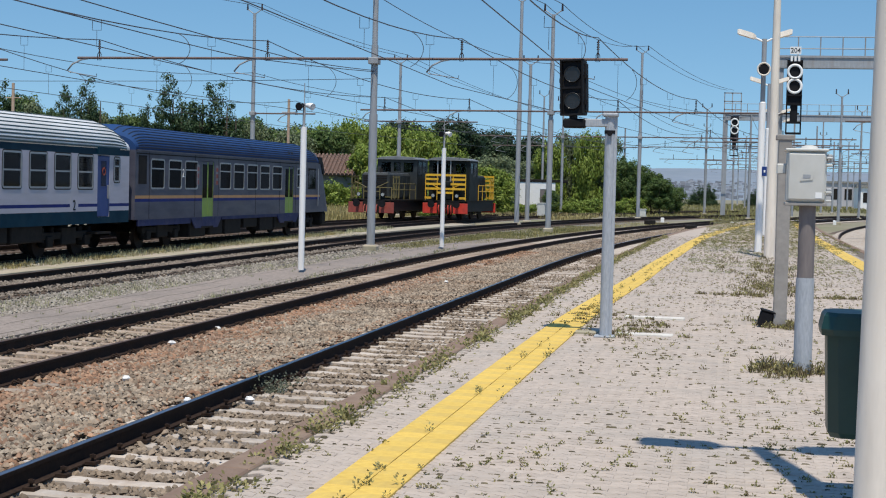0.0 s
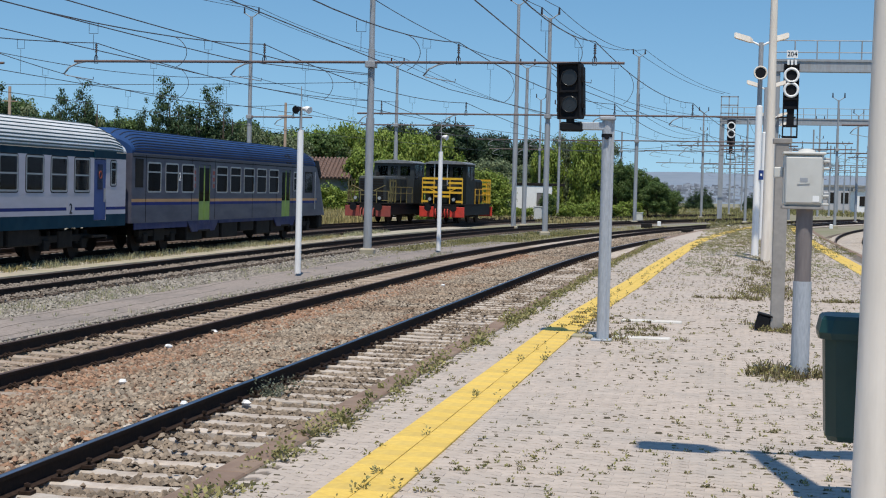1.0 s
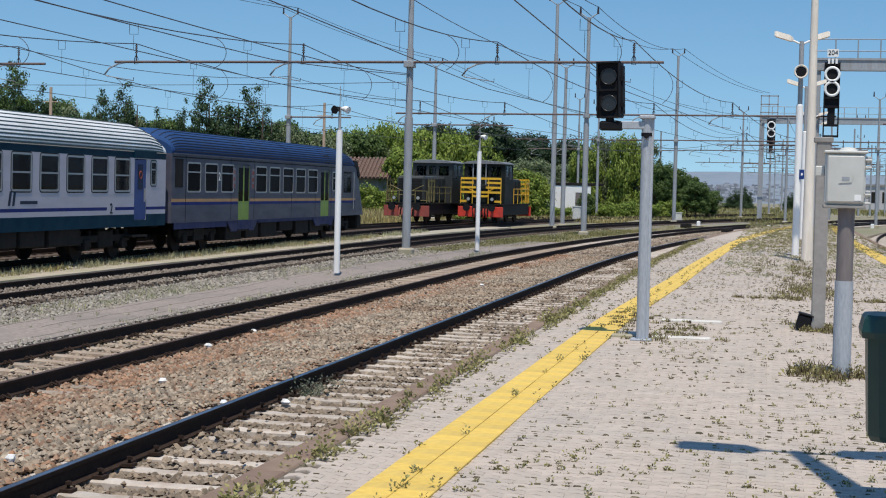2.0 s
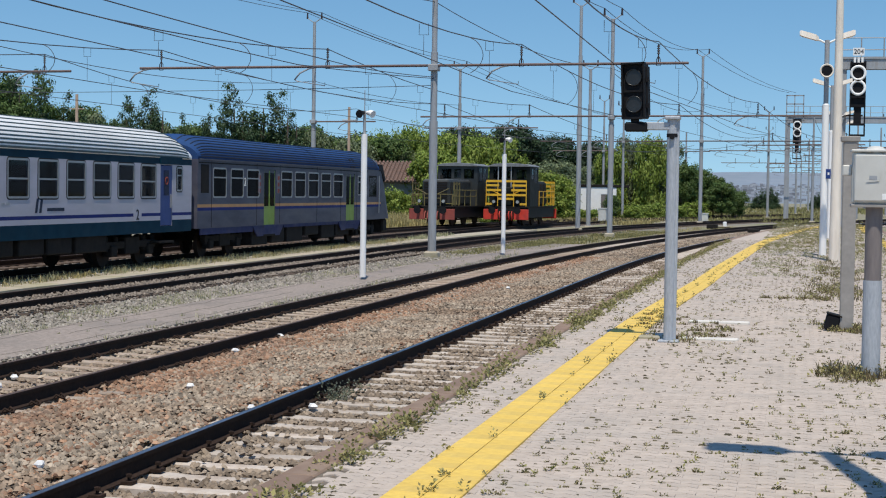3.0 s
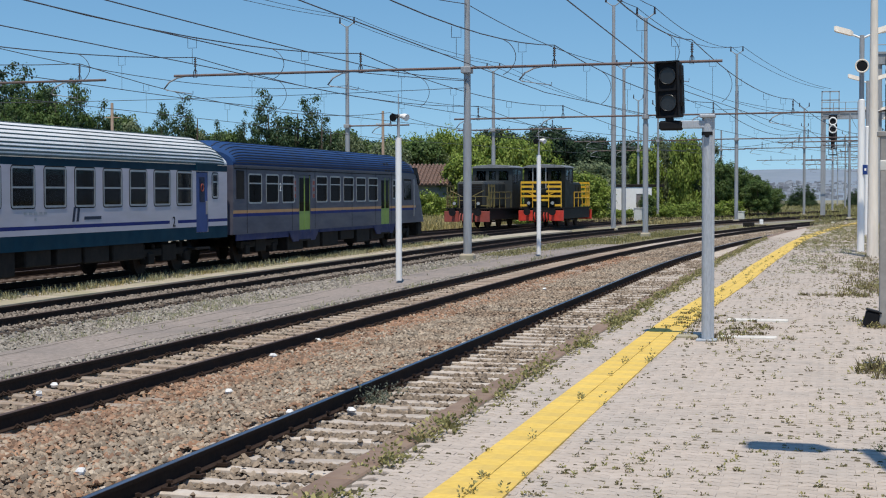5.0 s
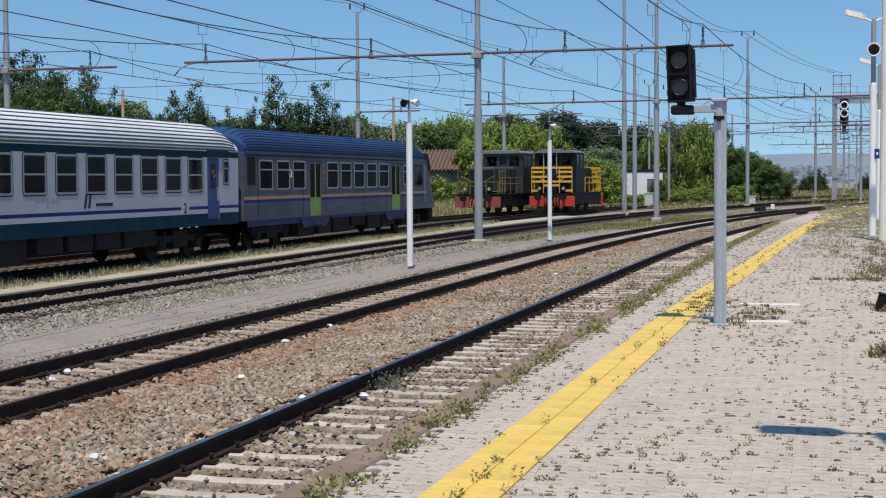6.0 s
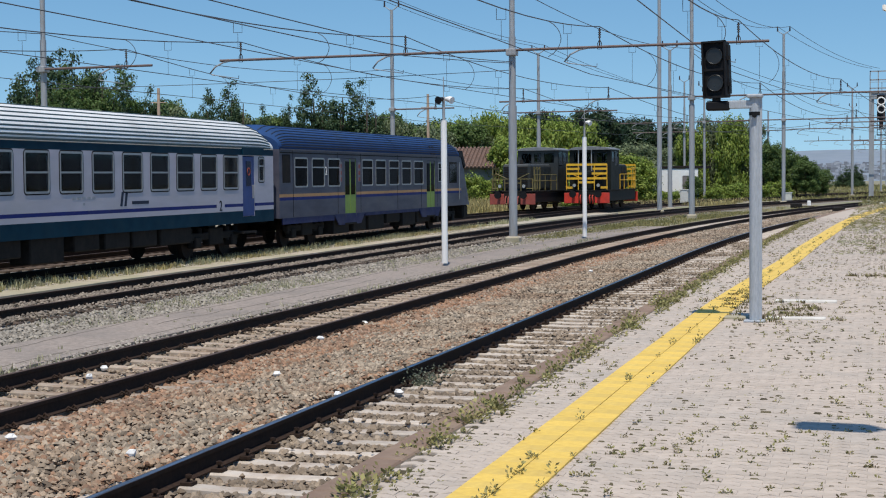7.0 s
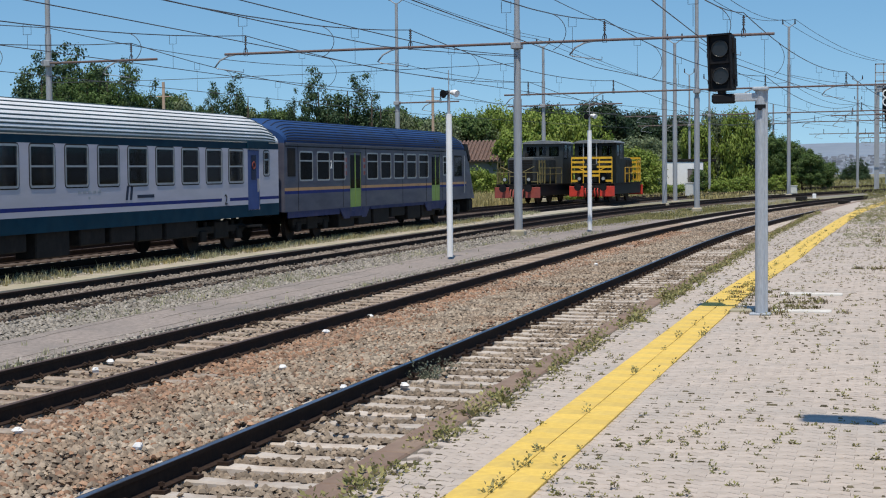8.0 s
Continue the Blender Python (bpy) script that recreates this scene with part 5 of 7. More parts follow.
def build_trailer():
    y0 = 46.5
    L = 24.3
    t = thing("driving_trailer", "grey control car with blue ribbed roof and lime doors", "railway coach", "parked train", pose(-19.6, y0, 0))
    wins = [(47.85, 49.05), (49.47, 50.68), (51.05, 52.3), (54.72, 55.98), (56.34, 57.6), (58.0, 59.3), (59.68, 60.95), (61.36, 62.7)]
    wins = [(a - y0, b - y0) for a, b in wins]
    doors = [(52.82 - y0, 54.06 - y0), (63.22 - y0, 64.5 - y0)]
    body_end = 20.0
    small = [(65.0 - y0, 65.9 - y0)]
    ops = [(a, b, 1.96, 2.90) for a, b in wins] + [(a, b, 0.86, 2.93) for a, b in doors] + [(a, b, 2.05, 2.85) for a, b in small]
    bands = [(0.98, 1.54, 0), (1.54, 1.64, 2), (1.64, 1.74, 3), (1.74, 3.16, 0)]
    chunks = [side_wall(s * 1.41, s, 0, body_end, bands, ops) for s in (1, -1)]
    chunks.append(([(-1.41, 0, 0.98), (1.41, 0, 0.98), (1.41, 0, 3.16), (-1.41, 0, 3.16)], [(0, 1, 2, 3)], [0]))
    multi("body", chunks, [GREY_BODY, SKIRT_BLUE, TRAIN_BLUE, ORANGE], t)
    # end panels with darker grille at the coupled end
    for s in (1, -1):
        part("end_grille", Shape().box(s * 1.415 - 0.008, s * 1.415 + 0.008, 0.28, 0.95, 2.1, 3.0), DARK, t, "dark louvre panel")
        part("drip_rail", Shape().box(s * 1.42 - 0.02, s * 1.42 + 0.02, 0.1, body_end, 3.13, 3.18), GREY_BODY, t)
        # skirt in stretches, deeper at the doors
        for a, b, zb in ((0.3, 5.2, 0.78), (5.2, 8.6, 0.60), (8.6, 15.6, 0.86), (15.6, 19.0, 0.60), (19.0, 20.0, 0.72)):
            sk = Shape()
            taper = 0.5 if zb < 0.7 else 0.0
            rows = [[(s * 1.36, a, 0.99), (s * 1.40, a, 0.99), (s * 1.40, a + taper, zb), (s * 1.36, a + taper, zb)],
                    [(s * 1.36, b, 0.99), (s * 1.40, b, 0.99), (s * 1.40, b - taper, zb), (s * 1.36, b - taper, zb)]]
            sk.loft(rows)
            part("skirt", sk, SKIRT_BLUE, t, "dark blue lower skirt")
        for k, (a, b) in enumerate(wins):
            window_unit(t, s * 1.40, s, a, b, 1.96, 2.90, 2.60, 0.09, blind=0.0 if k % 3 else 0.2, pane_mat=GLASS_DEEP)
        for a, b in small:
            window_unit(t, s * 1.40, s, a, b, 2.05, 2.85, 2.6, 0.06, pane_mat=GLASS_DEEP)
        for a, b in doors:
            for h in (0, 1):
                d = thing_part("door", t, pose(s * 1.37, a + (b - a) * (0.25 + 0.5 * h), 0.9))
                w = (b - a) / 4 - 0.012
                part("door_leaf", Shape().box(-0.02, 0.02, -w, w, 0.0, 1.02, 0.008), LIME, d, "lime green lower leaf")
                part("door_upper", Shape().box(-0.02, 0.02, -w, w, 1.02, 2.02, 0.008), GREY_BODY, d, "grey upper leaf")
                for e in (-w, w - 0.05):
                    part("door_edge", Shape().box(-0.024, 0.024, e, e + 0.05, 1.02, 2.0), LIME, d, "lime green edge strip")
                part("door_pane", Shape().box(s * 0.022 - 0.003, s * 0.022 + 0.003, -w + 0.07, w - 0.07, 0.75, 1.92), GLASS_DEEP, d)
            part("door_step", Shape().box(min(s * 1.0, s * 1.42), max(s * 1.0, s * 1.42), a, b, 0.60, 0.66), DARK, t)
    for y, z in ((5.7, 2.45), (7.75, 2.45)):
        sg = Shape()
        sg.box(1.412, 1.415, y, y + 0.3, z - 0.35, z + 0.35)
        pn = part("sticker_panel", sg, STICKER_GREY, t, "pale notice panel beside the door")
        for dz in (-0.26, -0.03, 0.2):
            part("red_notice", Shape().box(1.416, 1.419, y + 0.05, y + 0.25, z + dz - 0.07, z + dz + 0.07), LOCO_REDDULL, pn, "faded red notice")
    fc = bpy.data.curves.new("class_number", "FONT")
    fc.body, fc.size, fc.extrude, fc.align_x = "2", 0.4, 0.004, "CENTER"
    fc.materials.append(WHITE)
    ob = new("class_number", fc)
    ob.parent = t
    ob.matrix_basis = pose(1.42, 4.35, 2.35, 90, 0, 90)
    # cab: the section shears back towards the roof
    sec = [(1.41, 0.98), (1.41, 3.16), (1.22, 3.55), (0.7, 3.85), (-0.7, 3.85), (-1.22, 3.55), (-1.41, 3.16), (-1.41, 0.98)]
    rows = []
    for f, k in ((0.0, 1.0), (0.5, 1.0), (0.85, 0.97), (1.0, 0.90)):
        row = []
        for x, z in sec:
            yend = 24.3 - max(0.0, z - 1.35) * 0.72
            row.append((x * k, body_end + (yend - body_end) * f, z * (1 if f < 0.9 else 0.985)))
        rows.append(row)
    part("cab_shell", Shape().loft(rows), GREY_BODY, t)
    for s in (1, -1):
        cw = Shape().loft([[(s * 1.418, y, 2.05), (s * 1.418, y, 2.82), (s * 1.40, y, 2.82), (s * 1.40, y, 2.05)] for y in (20.35, 21.5)])
        part("cab_side_window", cw, GLASS, t)
        part("cab_window_frame", Shape().loft([[(s * 1.414, y, 1.98), (s * 1.414, y, 2.9), (s * 1.39, y, 2.9), (s * 1.39, y, 1.98)] for y in (20.28, 21.57)]), DARK, t)
        st = Shape().loft([[(s * 1.418, y, 1.64), (s * 1.418, y, 1.74), (s * 1.39, y, 1.74), (s * 1.39, y, 1.64)] for y in (20.0, 22.3)])
        part("stripe", st, ORANGE, t)
        st = Shape().loft([[(s * 1.418, y, 1.54), (s * 1.418, y, 1.638), (s * 1.39, y, 1.638), (s * 1.39, y, 1.54)] for y in (20.0, 22.3)])
        part("stripe", st, TRAIN_BLUE, t)
    for s in (1, -1):
        part("cab_handrail", Shape().tube([(s * 1.45, 21.85, 1.25), (s * 1.46, 21.85, 1.4), (s * 1.46, 21.85, 2.75), (s * 1.45, 21.85, 2.9)], 0.022, 6), FRAME_GREY, t, "pale steel handrail")
        # panel joints down the flank
        for y in (1.2, 5.55, 8.05, 12.6, 15.9, 18.3):
            part("panel_joint", Shape().box(s * 1.412 - 0.004, s * 1.412 + 0.004, y, y + 0.022, 1.0, 3.12), DARK, t)
        # the shadow below the drip rail, drawn as a dark strip
        part("gutter_shadow_strip", Shape().box(s * 1.415 - 0.006, s * 1.415 + 0.006, 0.1, 20.0, 3.04, 3.075), DARK, t, "dark strip drawn as the rain gutter's shadow")
        wedge = [(22.05, 3.42), (22.62, 3.42), (23.2, 2.74), (22.95, 2.66), (22.5, 3.1), (22.05, 3.14)]
        part("windscreen_surround", Shape().loft([[(x, y, z) for y, z in wedge] for x in (s * 1.30, s * 1.395)]), BLACK, t, "black windscreen surround")
    for x in (-0.95, 0.95):
        part("headlamp", Shape().disc((x, 24.2, 1.55), (0, 1, 0), 0.13, 0.06, 14), LAMP_GLASS, t)
    ws = Shape()
    ws.add([(-1.1, 23.33, 2.72), (1.1, 23.33, 2.72), (1.05, 22.72, 3.52), (-1.05, 22.72, 3.52), (-1.1, 23.24, 2.70), (1.1, 23.24, 2.70), (1.05, 22.62, 3.50), (-1.05, 22.62, 3.50)],
           [(0, 1, 2, 3), (4, 7, 6, 5), (0, 4, 5, 1), (1, 5, 6, 2), (2, 6, 7, 3), (3, 7, 4, 0)])
    part("windscreen", ws, GLASS, t)
    part("plough", Shape().box(-1.2, 1.2, 23.5, 24.25, 0.35, 0.98, 0.08), DARK, t)
    roof_shell(0, 22.0, 3.16, 3.98, 1.42, (5, 10, 16, 22, 29, 37, 46, 57, 70), 0.30, ROOF_BLUE, ROOF_NAVY, t)
    for yy in (17.3, 17.75):
        rows = [[(1.43, y, 3.2), (1.33, y, 3.55), (1.28, y, 3.53), (1.38, y, 3.18)] for y in (yy, yy + 0.28)]
        part("roof_vent", Shape().loft(rows), DARK, t, "dark roof vent")
    coach_base(t, 23.0, 0.98, (3.2, 20.6))
    return t


build_trailer()


# ---- shunting locomotives ----
def build_loco(label, m, body, rail, red, bar=0.072, low_rail=False, roof_mat=ROOF_PALE):
    """Local y runs from the cab end (0) to the hood end (9.2)."""
    t = thing("shunting_locomotive", label, "locomotive", "shunting locomotives", m)
    part("main_frame", Shape().box(-1.25, 1.25, 0.25, 8.95, 0.62, 1.22, 0.03), BLACK, t)
    for s in (-1, 1):
        part("side_valance", Shape().box(min(s * 1.25, s * 1.45), max(s * 1.25, s * 1.45), 0.5, 8.7, 0.55, 1.24, 0.02), BLACK, t)
    part("running_board", Shape().box(-1.5, 1.5, 0.08, 9.12, 1.24, 1.32), DARK, t)
    for y, s in ((0.12, -1), (9.08, 1)):
        for x in (-1.05, 1.05):
            part("buffer_beam", Shape().box(x - 0.5, x + 0.5, y - 0.06, y + 0.06, 0.42, 1.12, 0.02), red, t, "red end beam")
        part("beam_centre", Shape().box(-0.56, 0.56, y - 0.05, y + 0.05, 0.5, 1.2), DARK, t)
        for x in (-0.87, 0.87):
            bu = Shape().tube([(x, y, 1.04), (x, y + s * 0.45, 1.04)], 0.1, 10)
            bu.disc((x, y + s * 0.40, 1.04), (0, s, 0), 0.24, 0.06, 18)
            part("buffer", bu, BLACK, t)
        for x in (-0.42, -0.22, 0.0, 0.22, 0.42):
            part("brake_hose", Shape().tube([(x, y + s * 0.06, 0.95), (x, y + s * 0.22, 0.85), (x + 0.04, y + s * 0.2, 0.5), (x, y + s * 0.1, 0.4)], 0.05, 6), red, t)
        part("coupling_hook", Shape().box(-0.08, 0.08, min(y, y + s * 0.3), max(y, y + s * 0.3), 0.95, 1.15, 0.03), DARK, t)
        # platform end railing
        for z, spans in ((1.47, ((-1.42, -0.95), (0.95, 1.42))), (1.82, ((-0.55, 0.55),)), (2.08, ((-1.38, 1.38),)), (2.40, ((-1.38, -0.35), (0.35, 1.38))),
                         (2.72, ((-1.38, -0.5), (0.4, 1.38))), (3.0, ((-1.38, 1.38),))):
            if low_rail and y > 5 and z > 2.2:
                continue
            for a, b in spans:
                part("railing_bar", Shape().box(a, b, y - 0.035, y + 0.035, z - bar, z + bar), rail, t)
        for x in (-1.38, -0.58, 0.52, 1.38):
            part("railing_post", Shape().box(x - 0.022, x + 0.022, y - 0.03, y + 0.03, 1.3, 2.1 if low_rail and y > 5 else 3.02), rail, t)
        for s2 in (-1, 1):
            part("railing_brace", Shape().tube([(s2 * 0.4, y, 2.1), (s2 * 1.15, y, 2.45)], 0.03, 6), rail, t)
            lp = Shape().tube([(s2 * 0.82, y + 0.05 * s, 1.62), (s2 * 0.82, y + s * 0.16, 1.62)], 0.14, 16)
            part("headlamp", lp, DARK, t)
            part("headlamp_glass", Shape().disc((s2 * 0.82, y + s * 0.165, 1.62), (0, s, 0), 0.11, 0.015, 16), LAMP_GLASS, t)
    # low nose under the cab windows, then cab, then long hood
    part("nose", Shape().box(-0.95, 0.95, 0.45, 1.1, 1.32, 2.6, 0.06), body, t)
    chunks = []
    win_side = [(1.5, 2.2, 3.15, 3.85), (2.45, 3.3, 2.95, 3.9)]
    for s in (1, -1):
        chunks.append(side_wall(s * 1.42, s, 1.1, 3.6, [(1.32, 4.02, 0)], win_side))
    for y, s in ((1.1, -1), (3.6, 1)):
        v, f, mi = side_wall(y, s, -1.42, 1.42, [(1.32, 4.02, 0)], [(-1.15, -0.45, 3.15, 3.8), (0.45, 1.15, 3.15, 3.8), (-0.25, 0.25, 3.2, 3.8)])
        chunks.append(([(b, a, c) for a, b, c in v], f, mi))
    multi("cab_body", chunks, [body], t)
    for s in (1, -1):
        for a, b, c, d in win_side:
            part("cab_window", Shape().box(s * 1.40 - 0.005, s * 1.40 + 0.005, a, b, c, d), GLASS, t)
    for y in (1.12, 3.58):
        for a, b in ((-1.15, -0.45), (0.45, 1.15), (-0.25, 0.25)):
            part("cab_window", Shape().box(a, b, y - 0.005, y + 0.005, 3.15, 3.8), GLASS, t)
    for x in (-0.8, 0.1):
        part("pillar_rib", Shape().box(x - 0.03, x + 0.03, 1.04, 1.1, 2.6, 4.1), GREY_PAINT, t)
    rows = []
    for y, g in ((0.92, 0.0), (0.98, 1.0), (3.72, 1.0), (3.78, 0.0)):
        rows.append([(x * (1.0 + 0.01 * g), y, 4.0 + (z - 4.0) * (0.9 + 0.1 * g)) for x, z in ((-1.47, 4.0), (-1.46, 4.05), (-1.1, 4.17), (0, 4.24), (1.1, 4.17), (1.46, 4.05), (1.47, 4.0))])
    part("cab_roof", Shape().loft(rows), roof_mat, t, "grey curved cab roof")
    part("hood", Shape().box(-0.95, 0.95, 3.6, 8.35, 1.32, 3.02, 0.12), body, t)
    part("hood_top", Shape().box(-0.84, 0.84, 3.66, 8.2, 3.012, 3.05, 0.015), roof_mat, t, "pale sheet along the hood top")
    for k in range(5):
        for s in (-1, 1):
            part("hood_door", Shape().box(s * 0.96 - 0.012, s * 0.96 + 0.012, 3.75 + k * 0.9, 4.55 + k * 0.9, 1.5, 2.85, 0.005), body, t)
    for z in range(9):
        part("grille_slat", Shape().box(-0.8, 0.8, 8.34, 8.40, 1.5 + z * 0.16, 1.6 + z * 0.16), DARK, t)
    part("exhaust", Shape().tube([(0.3, 6.2, 3.0), (0.3, 6.2, 3.35)], 0.12, 10), DARK, t)
    for s in (-1, 1):
        for z in (1.95, 2.35):
            part("side_rail", Shape().tube([(s * 1.42, 3.9, z), (s * 1.42, 9.0, z)], 0.028, 6), rail, t)
        for y in (3.9, 5.2, 6.5, 7.8, 8.6):
            part("side_rail_post", Shape().tube([(s * 1.42, y, 1.3), (s * 1.42, y, 2.36)], 0.03, 6), rail, t)
        for y in (7.6, 8.2, 8.8):
            part("corner_rail", Shape().box(s * 1.42 - 0.03, s * 1.42 + 0.03, y, y + 0.1, 1.4, 2.85), rail, t)
        part("corner_bar", Shape().box(s * 1.42 - 0.03, s * 1.42 + 0.03, 7.6, 8.9, 2.7, 2.8), rail, t)
        part("cab_step", Shape().box(min(s * 1.3, s * 1.52), max(s * 1.3, s * 1.52), 2.5, 3.2, 0.45, 0.5), DARK, t)
    for y in (2.0, 4.6, 7.2):
        for x in (-0.75, 0.75):
            part("wheel", Shape().disc((x - 0.065, y, 0.53), (1, 0, 0), 0.53, 0.13, 26), STEEL_RUST, t)
        part("axle", Shape().tube([(-0.8, y, 0.53), (0.8, y, 0.53)], 0.09, 10), DARK, t)
    for s in (-1, 1):
        part("coupling_rod", Shape().box(s * 0.9 - 0.03, s * 0.9 + 0.03, 1.9, 7.3, 0.36, 0.46), DARK, t)
    return t


build_loco("dark green shunter with yellow railings and red buffer beams", at(103.3, -19.65, 0, 0, BEND4), LOCO_GREEN, LOCO_YELLOW, LOCO_RED)
build_loco("dull grey shunter with faded red beams, on the rear siding", at(107.2, -23.9, 0, 180, BEND5), LOCO_GREY, LOCO_DULLYELLOW, LOCO_REDDULL, 0.024, True)


# ---- buildings behind the yard ----
def tiled_house():
    t = thing("old_shed", "low grey shed with weathered brown tiled roof", "shed", m=pose(-39.0, 139, -0.3, 0, 0, 4))
    part("wall", Shape().box(-7, 5.2, 0, 7, 0, 3.4), PLASTER, t)
    roof = Shape()
    roof.loft([[(-7.4, -0.5, 3.35), (-7.4, 3.5, 5.2), (-7.4, 7.5, 3.35), (-7.4, 3.5, 5.05)], [(5.6, -0.5, 3.35), (5.6, 3.5, 5.2), (5.6, 7.5, 3.35), (5.6, 3.5, 5.05)]])
    r = part("roof", roof, ROOF_TILE, t)
    tiles = Shape()
    for k in range(10):
        y0 = -0.5 + k * 0.4
        z0 = 3.36 + k * 0.185
        for i in range(36):
            x = -7.4 + i * 0.361
            tiles.tube([(x + 0.18, y0 - 0.02, z0 + 0.03), (x + 0.18, y0 + 0.42, z0 + 0.22)], [0.15, 0.13], 6)
    tagged(part("roof_tiles", tiles, ROOF_TILE, r, raw=True), kind="stuff")
    for x in (-4.2, -1.8, 0.6, 3.0):
        w = thing_part("window", t, pose(x, 0, 2.2))
        part("frame", Shape().box(-0.5, 0.5, -0.04, 0.02, -0.35, 0.35, 0.01), CONC_POST, w)
        part("pane", Shape().box(-0.42, 0.42, -0.05, -0.042, -0.27, 0.27), BLACK, w)


tiled_house()


def white_hut():
    t = thing("white_hut", "small white hut with dark flat roof", "hut", m=pose(-18.3, 150.0, -0.3, 0, 0, 6))
    chunks = [side_wall(-0.0, -1, -1.7, 1.7, [(0, 3.15, 0)], [(0.25, 1.2, 1.0, 2.5)])]
    v, f, mi = chunks[0]
    multi("wall", [([(b, a, c) for a, b, c in v], f, mi)], [WHITE], t)
    part("side_wall", Shape().box(-1.7, -1.6, 0.06, 3.0, 0, 3.15), WHITE, t)
    part("side_wall", Shape().box(1.6, 1.7, 0.06, 3.0, 0, 3.15), WHITE, t)
    part("back_wall", Shape().box(-1.6, 1.6, 2.9, 3.0, 0, 3.15), WHITE, t)
    part("roof", Shape().box(-1.85, 2.9, -0.06, 3.4, 3.15, 3.42, 0.03), DARK, t, "dark flat roof edge")
    # a dark board fills the open window, its dim inside put into the colour
    part("shutter", Shape().box(0.27, 1.18, 0.03, 0.06, 1.02, 2.48), DARK_POLE, t)


white_hut()
for x, y, s, h in ((-15.95, 134, 0.34, 1.25), (-8.29, 150, 0.33, 0.78)):
    c = thing("trackside_cabinet", "small pale grey trackside equipment cabinet", "cabinet", "trackside cabinets", pose(x, y, -0.27))
    part("body", Shape().box(-s, s, -0.3, 0.3, 0, h, 0.03), BOX_GREY, c)
    part("door", Shape().box(-s + 0.08, s - 0.08, -0.33, -0.3, 0.12, h - 0.1, 0.01), BOX_GREY, c)
    part("lid", Shape().box(-s - 0.05, s + 0.05, -0.36, 0.36, h, h + 0.07), BOX_GREY, c)


def block_building(name, label, x, y, w, d, h, wall, floors, bays):
    t = thing(name, label, "building", "buildings beyond the yard", pose(x, y, height_far(x, y)))
    part("wall", Shape().box(-w / 2, w / 2, 0, d, 0, h), wall, t)
    part("roof", Shape().box(-w / 2 - 0.4, w / 2 + 0.4, -0.4, d + 0.4, h, h + 0.5), PLASTER, t)
    for i in range(floors):
        for j in range(bays):
            wx = -w / 2 + (j + 0.5) * w / bays
            z = h * (i + 0.55) / floors
            part("window", Shape().box(wx - w / bays * 0.28, wx + w / bays * 0.28, -0.06, 0.0, z - h / floors * 0.22, z + h / floors * 0.22), DARK, t)


block_building("depot_building", "long pale depot building past the platform tracks", 38, 330, 26, 14, 4.6, WHITE, 1, 6)
block_building("depot_building", "pale station hall far along the yard", 30, 430, 24, 14, 6.5, HOUSE_WALL, 1, 7)


# ---- distance ----
def ridge(name, dist, a0, a1, hmin, hmax, seed, material, label):
    sh = Shape()
    n = 90
    for i in range(n + 1):
        a = radians(a0 + (a1 - a0) * i / n)
        h = hmin + (hmax - hmin) * (0.5 + 0.5 * noise.noise((i * 0.09, seed, 0))) + 3.0 * noise.noise((i * 0.6, seed, 3))
        x, y = dist * math.sin(a), dist * math.cos(a)
        sh.v += [(x * 0.8, y * 0.8, -6.0), (x, y, h), (x * 1.2, y * 1.2, h * 0.9)]
    for i in range(n):
        k = i * 3
        sh.f += [(k, k + 3, k + 4, k + 1), (k + 1, k + 4, k + 5, k + 2)]
        sh.s += [True, True]
    tagged(part(name, sh, material), label, "hills", kind="structure")


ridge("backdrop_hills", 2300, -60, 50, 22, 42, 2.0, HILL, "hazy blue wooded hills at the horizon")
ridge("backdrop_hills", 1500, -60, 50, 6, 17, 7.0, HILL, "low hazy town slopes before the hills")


def town():
    rng = random.Random(31)
    sh = Shape()
    for _ in range(1500):
        a = radians(rng.uniform(-9, 9))
        r = rng.uniform(1250, 1480)
        x, y = r * math.sin(a), r * math.cos(a)
        w, h = rng.uniform(1.5, 5), rng.uniform(1.2, 3.6)
        z = -6 + (r - 1200) * 0.06
        sh.box(x - w / 2, x + w / 2, y, y + 6, z - 1.5, z + h)
    tagged(part("town_houses", sh, TOWN_WALL, raw=True), "hazy pale town houses on the far slopes", "houses", kind="stuff")


town()


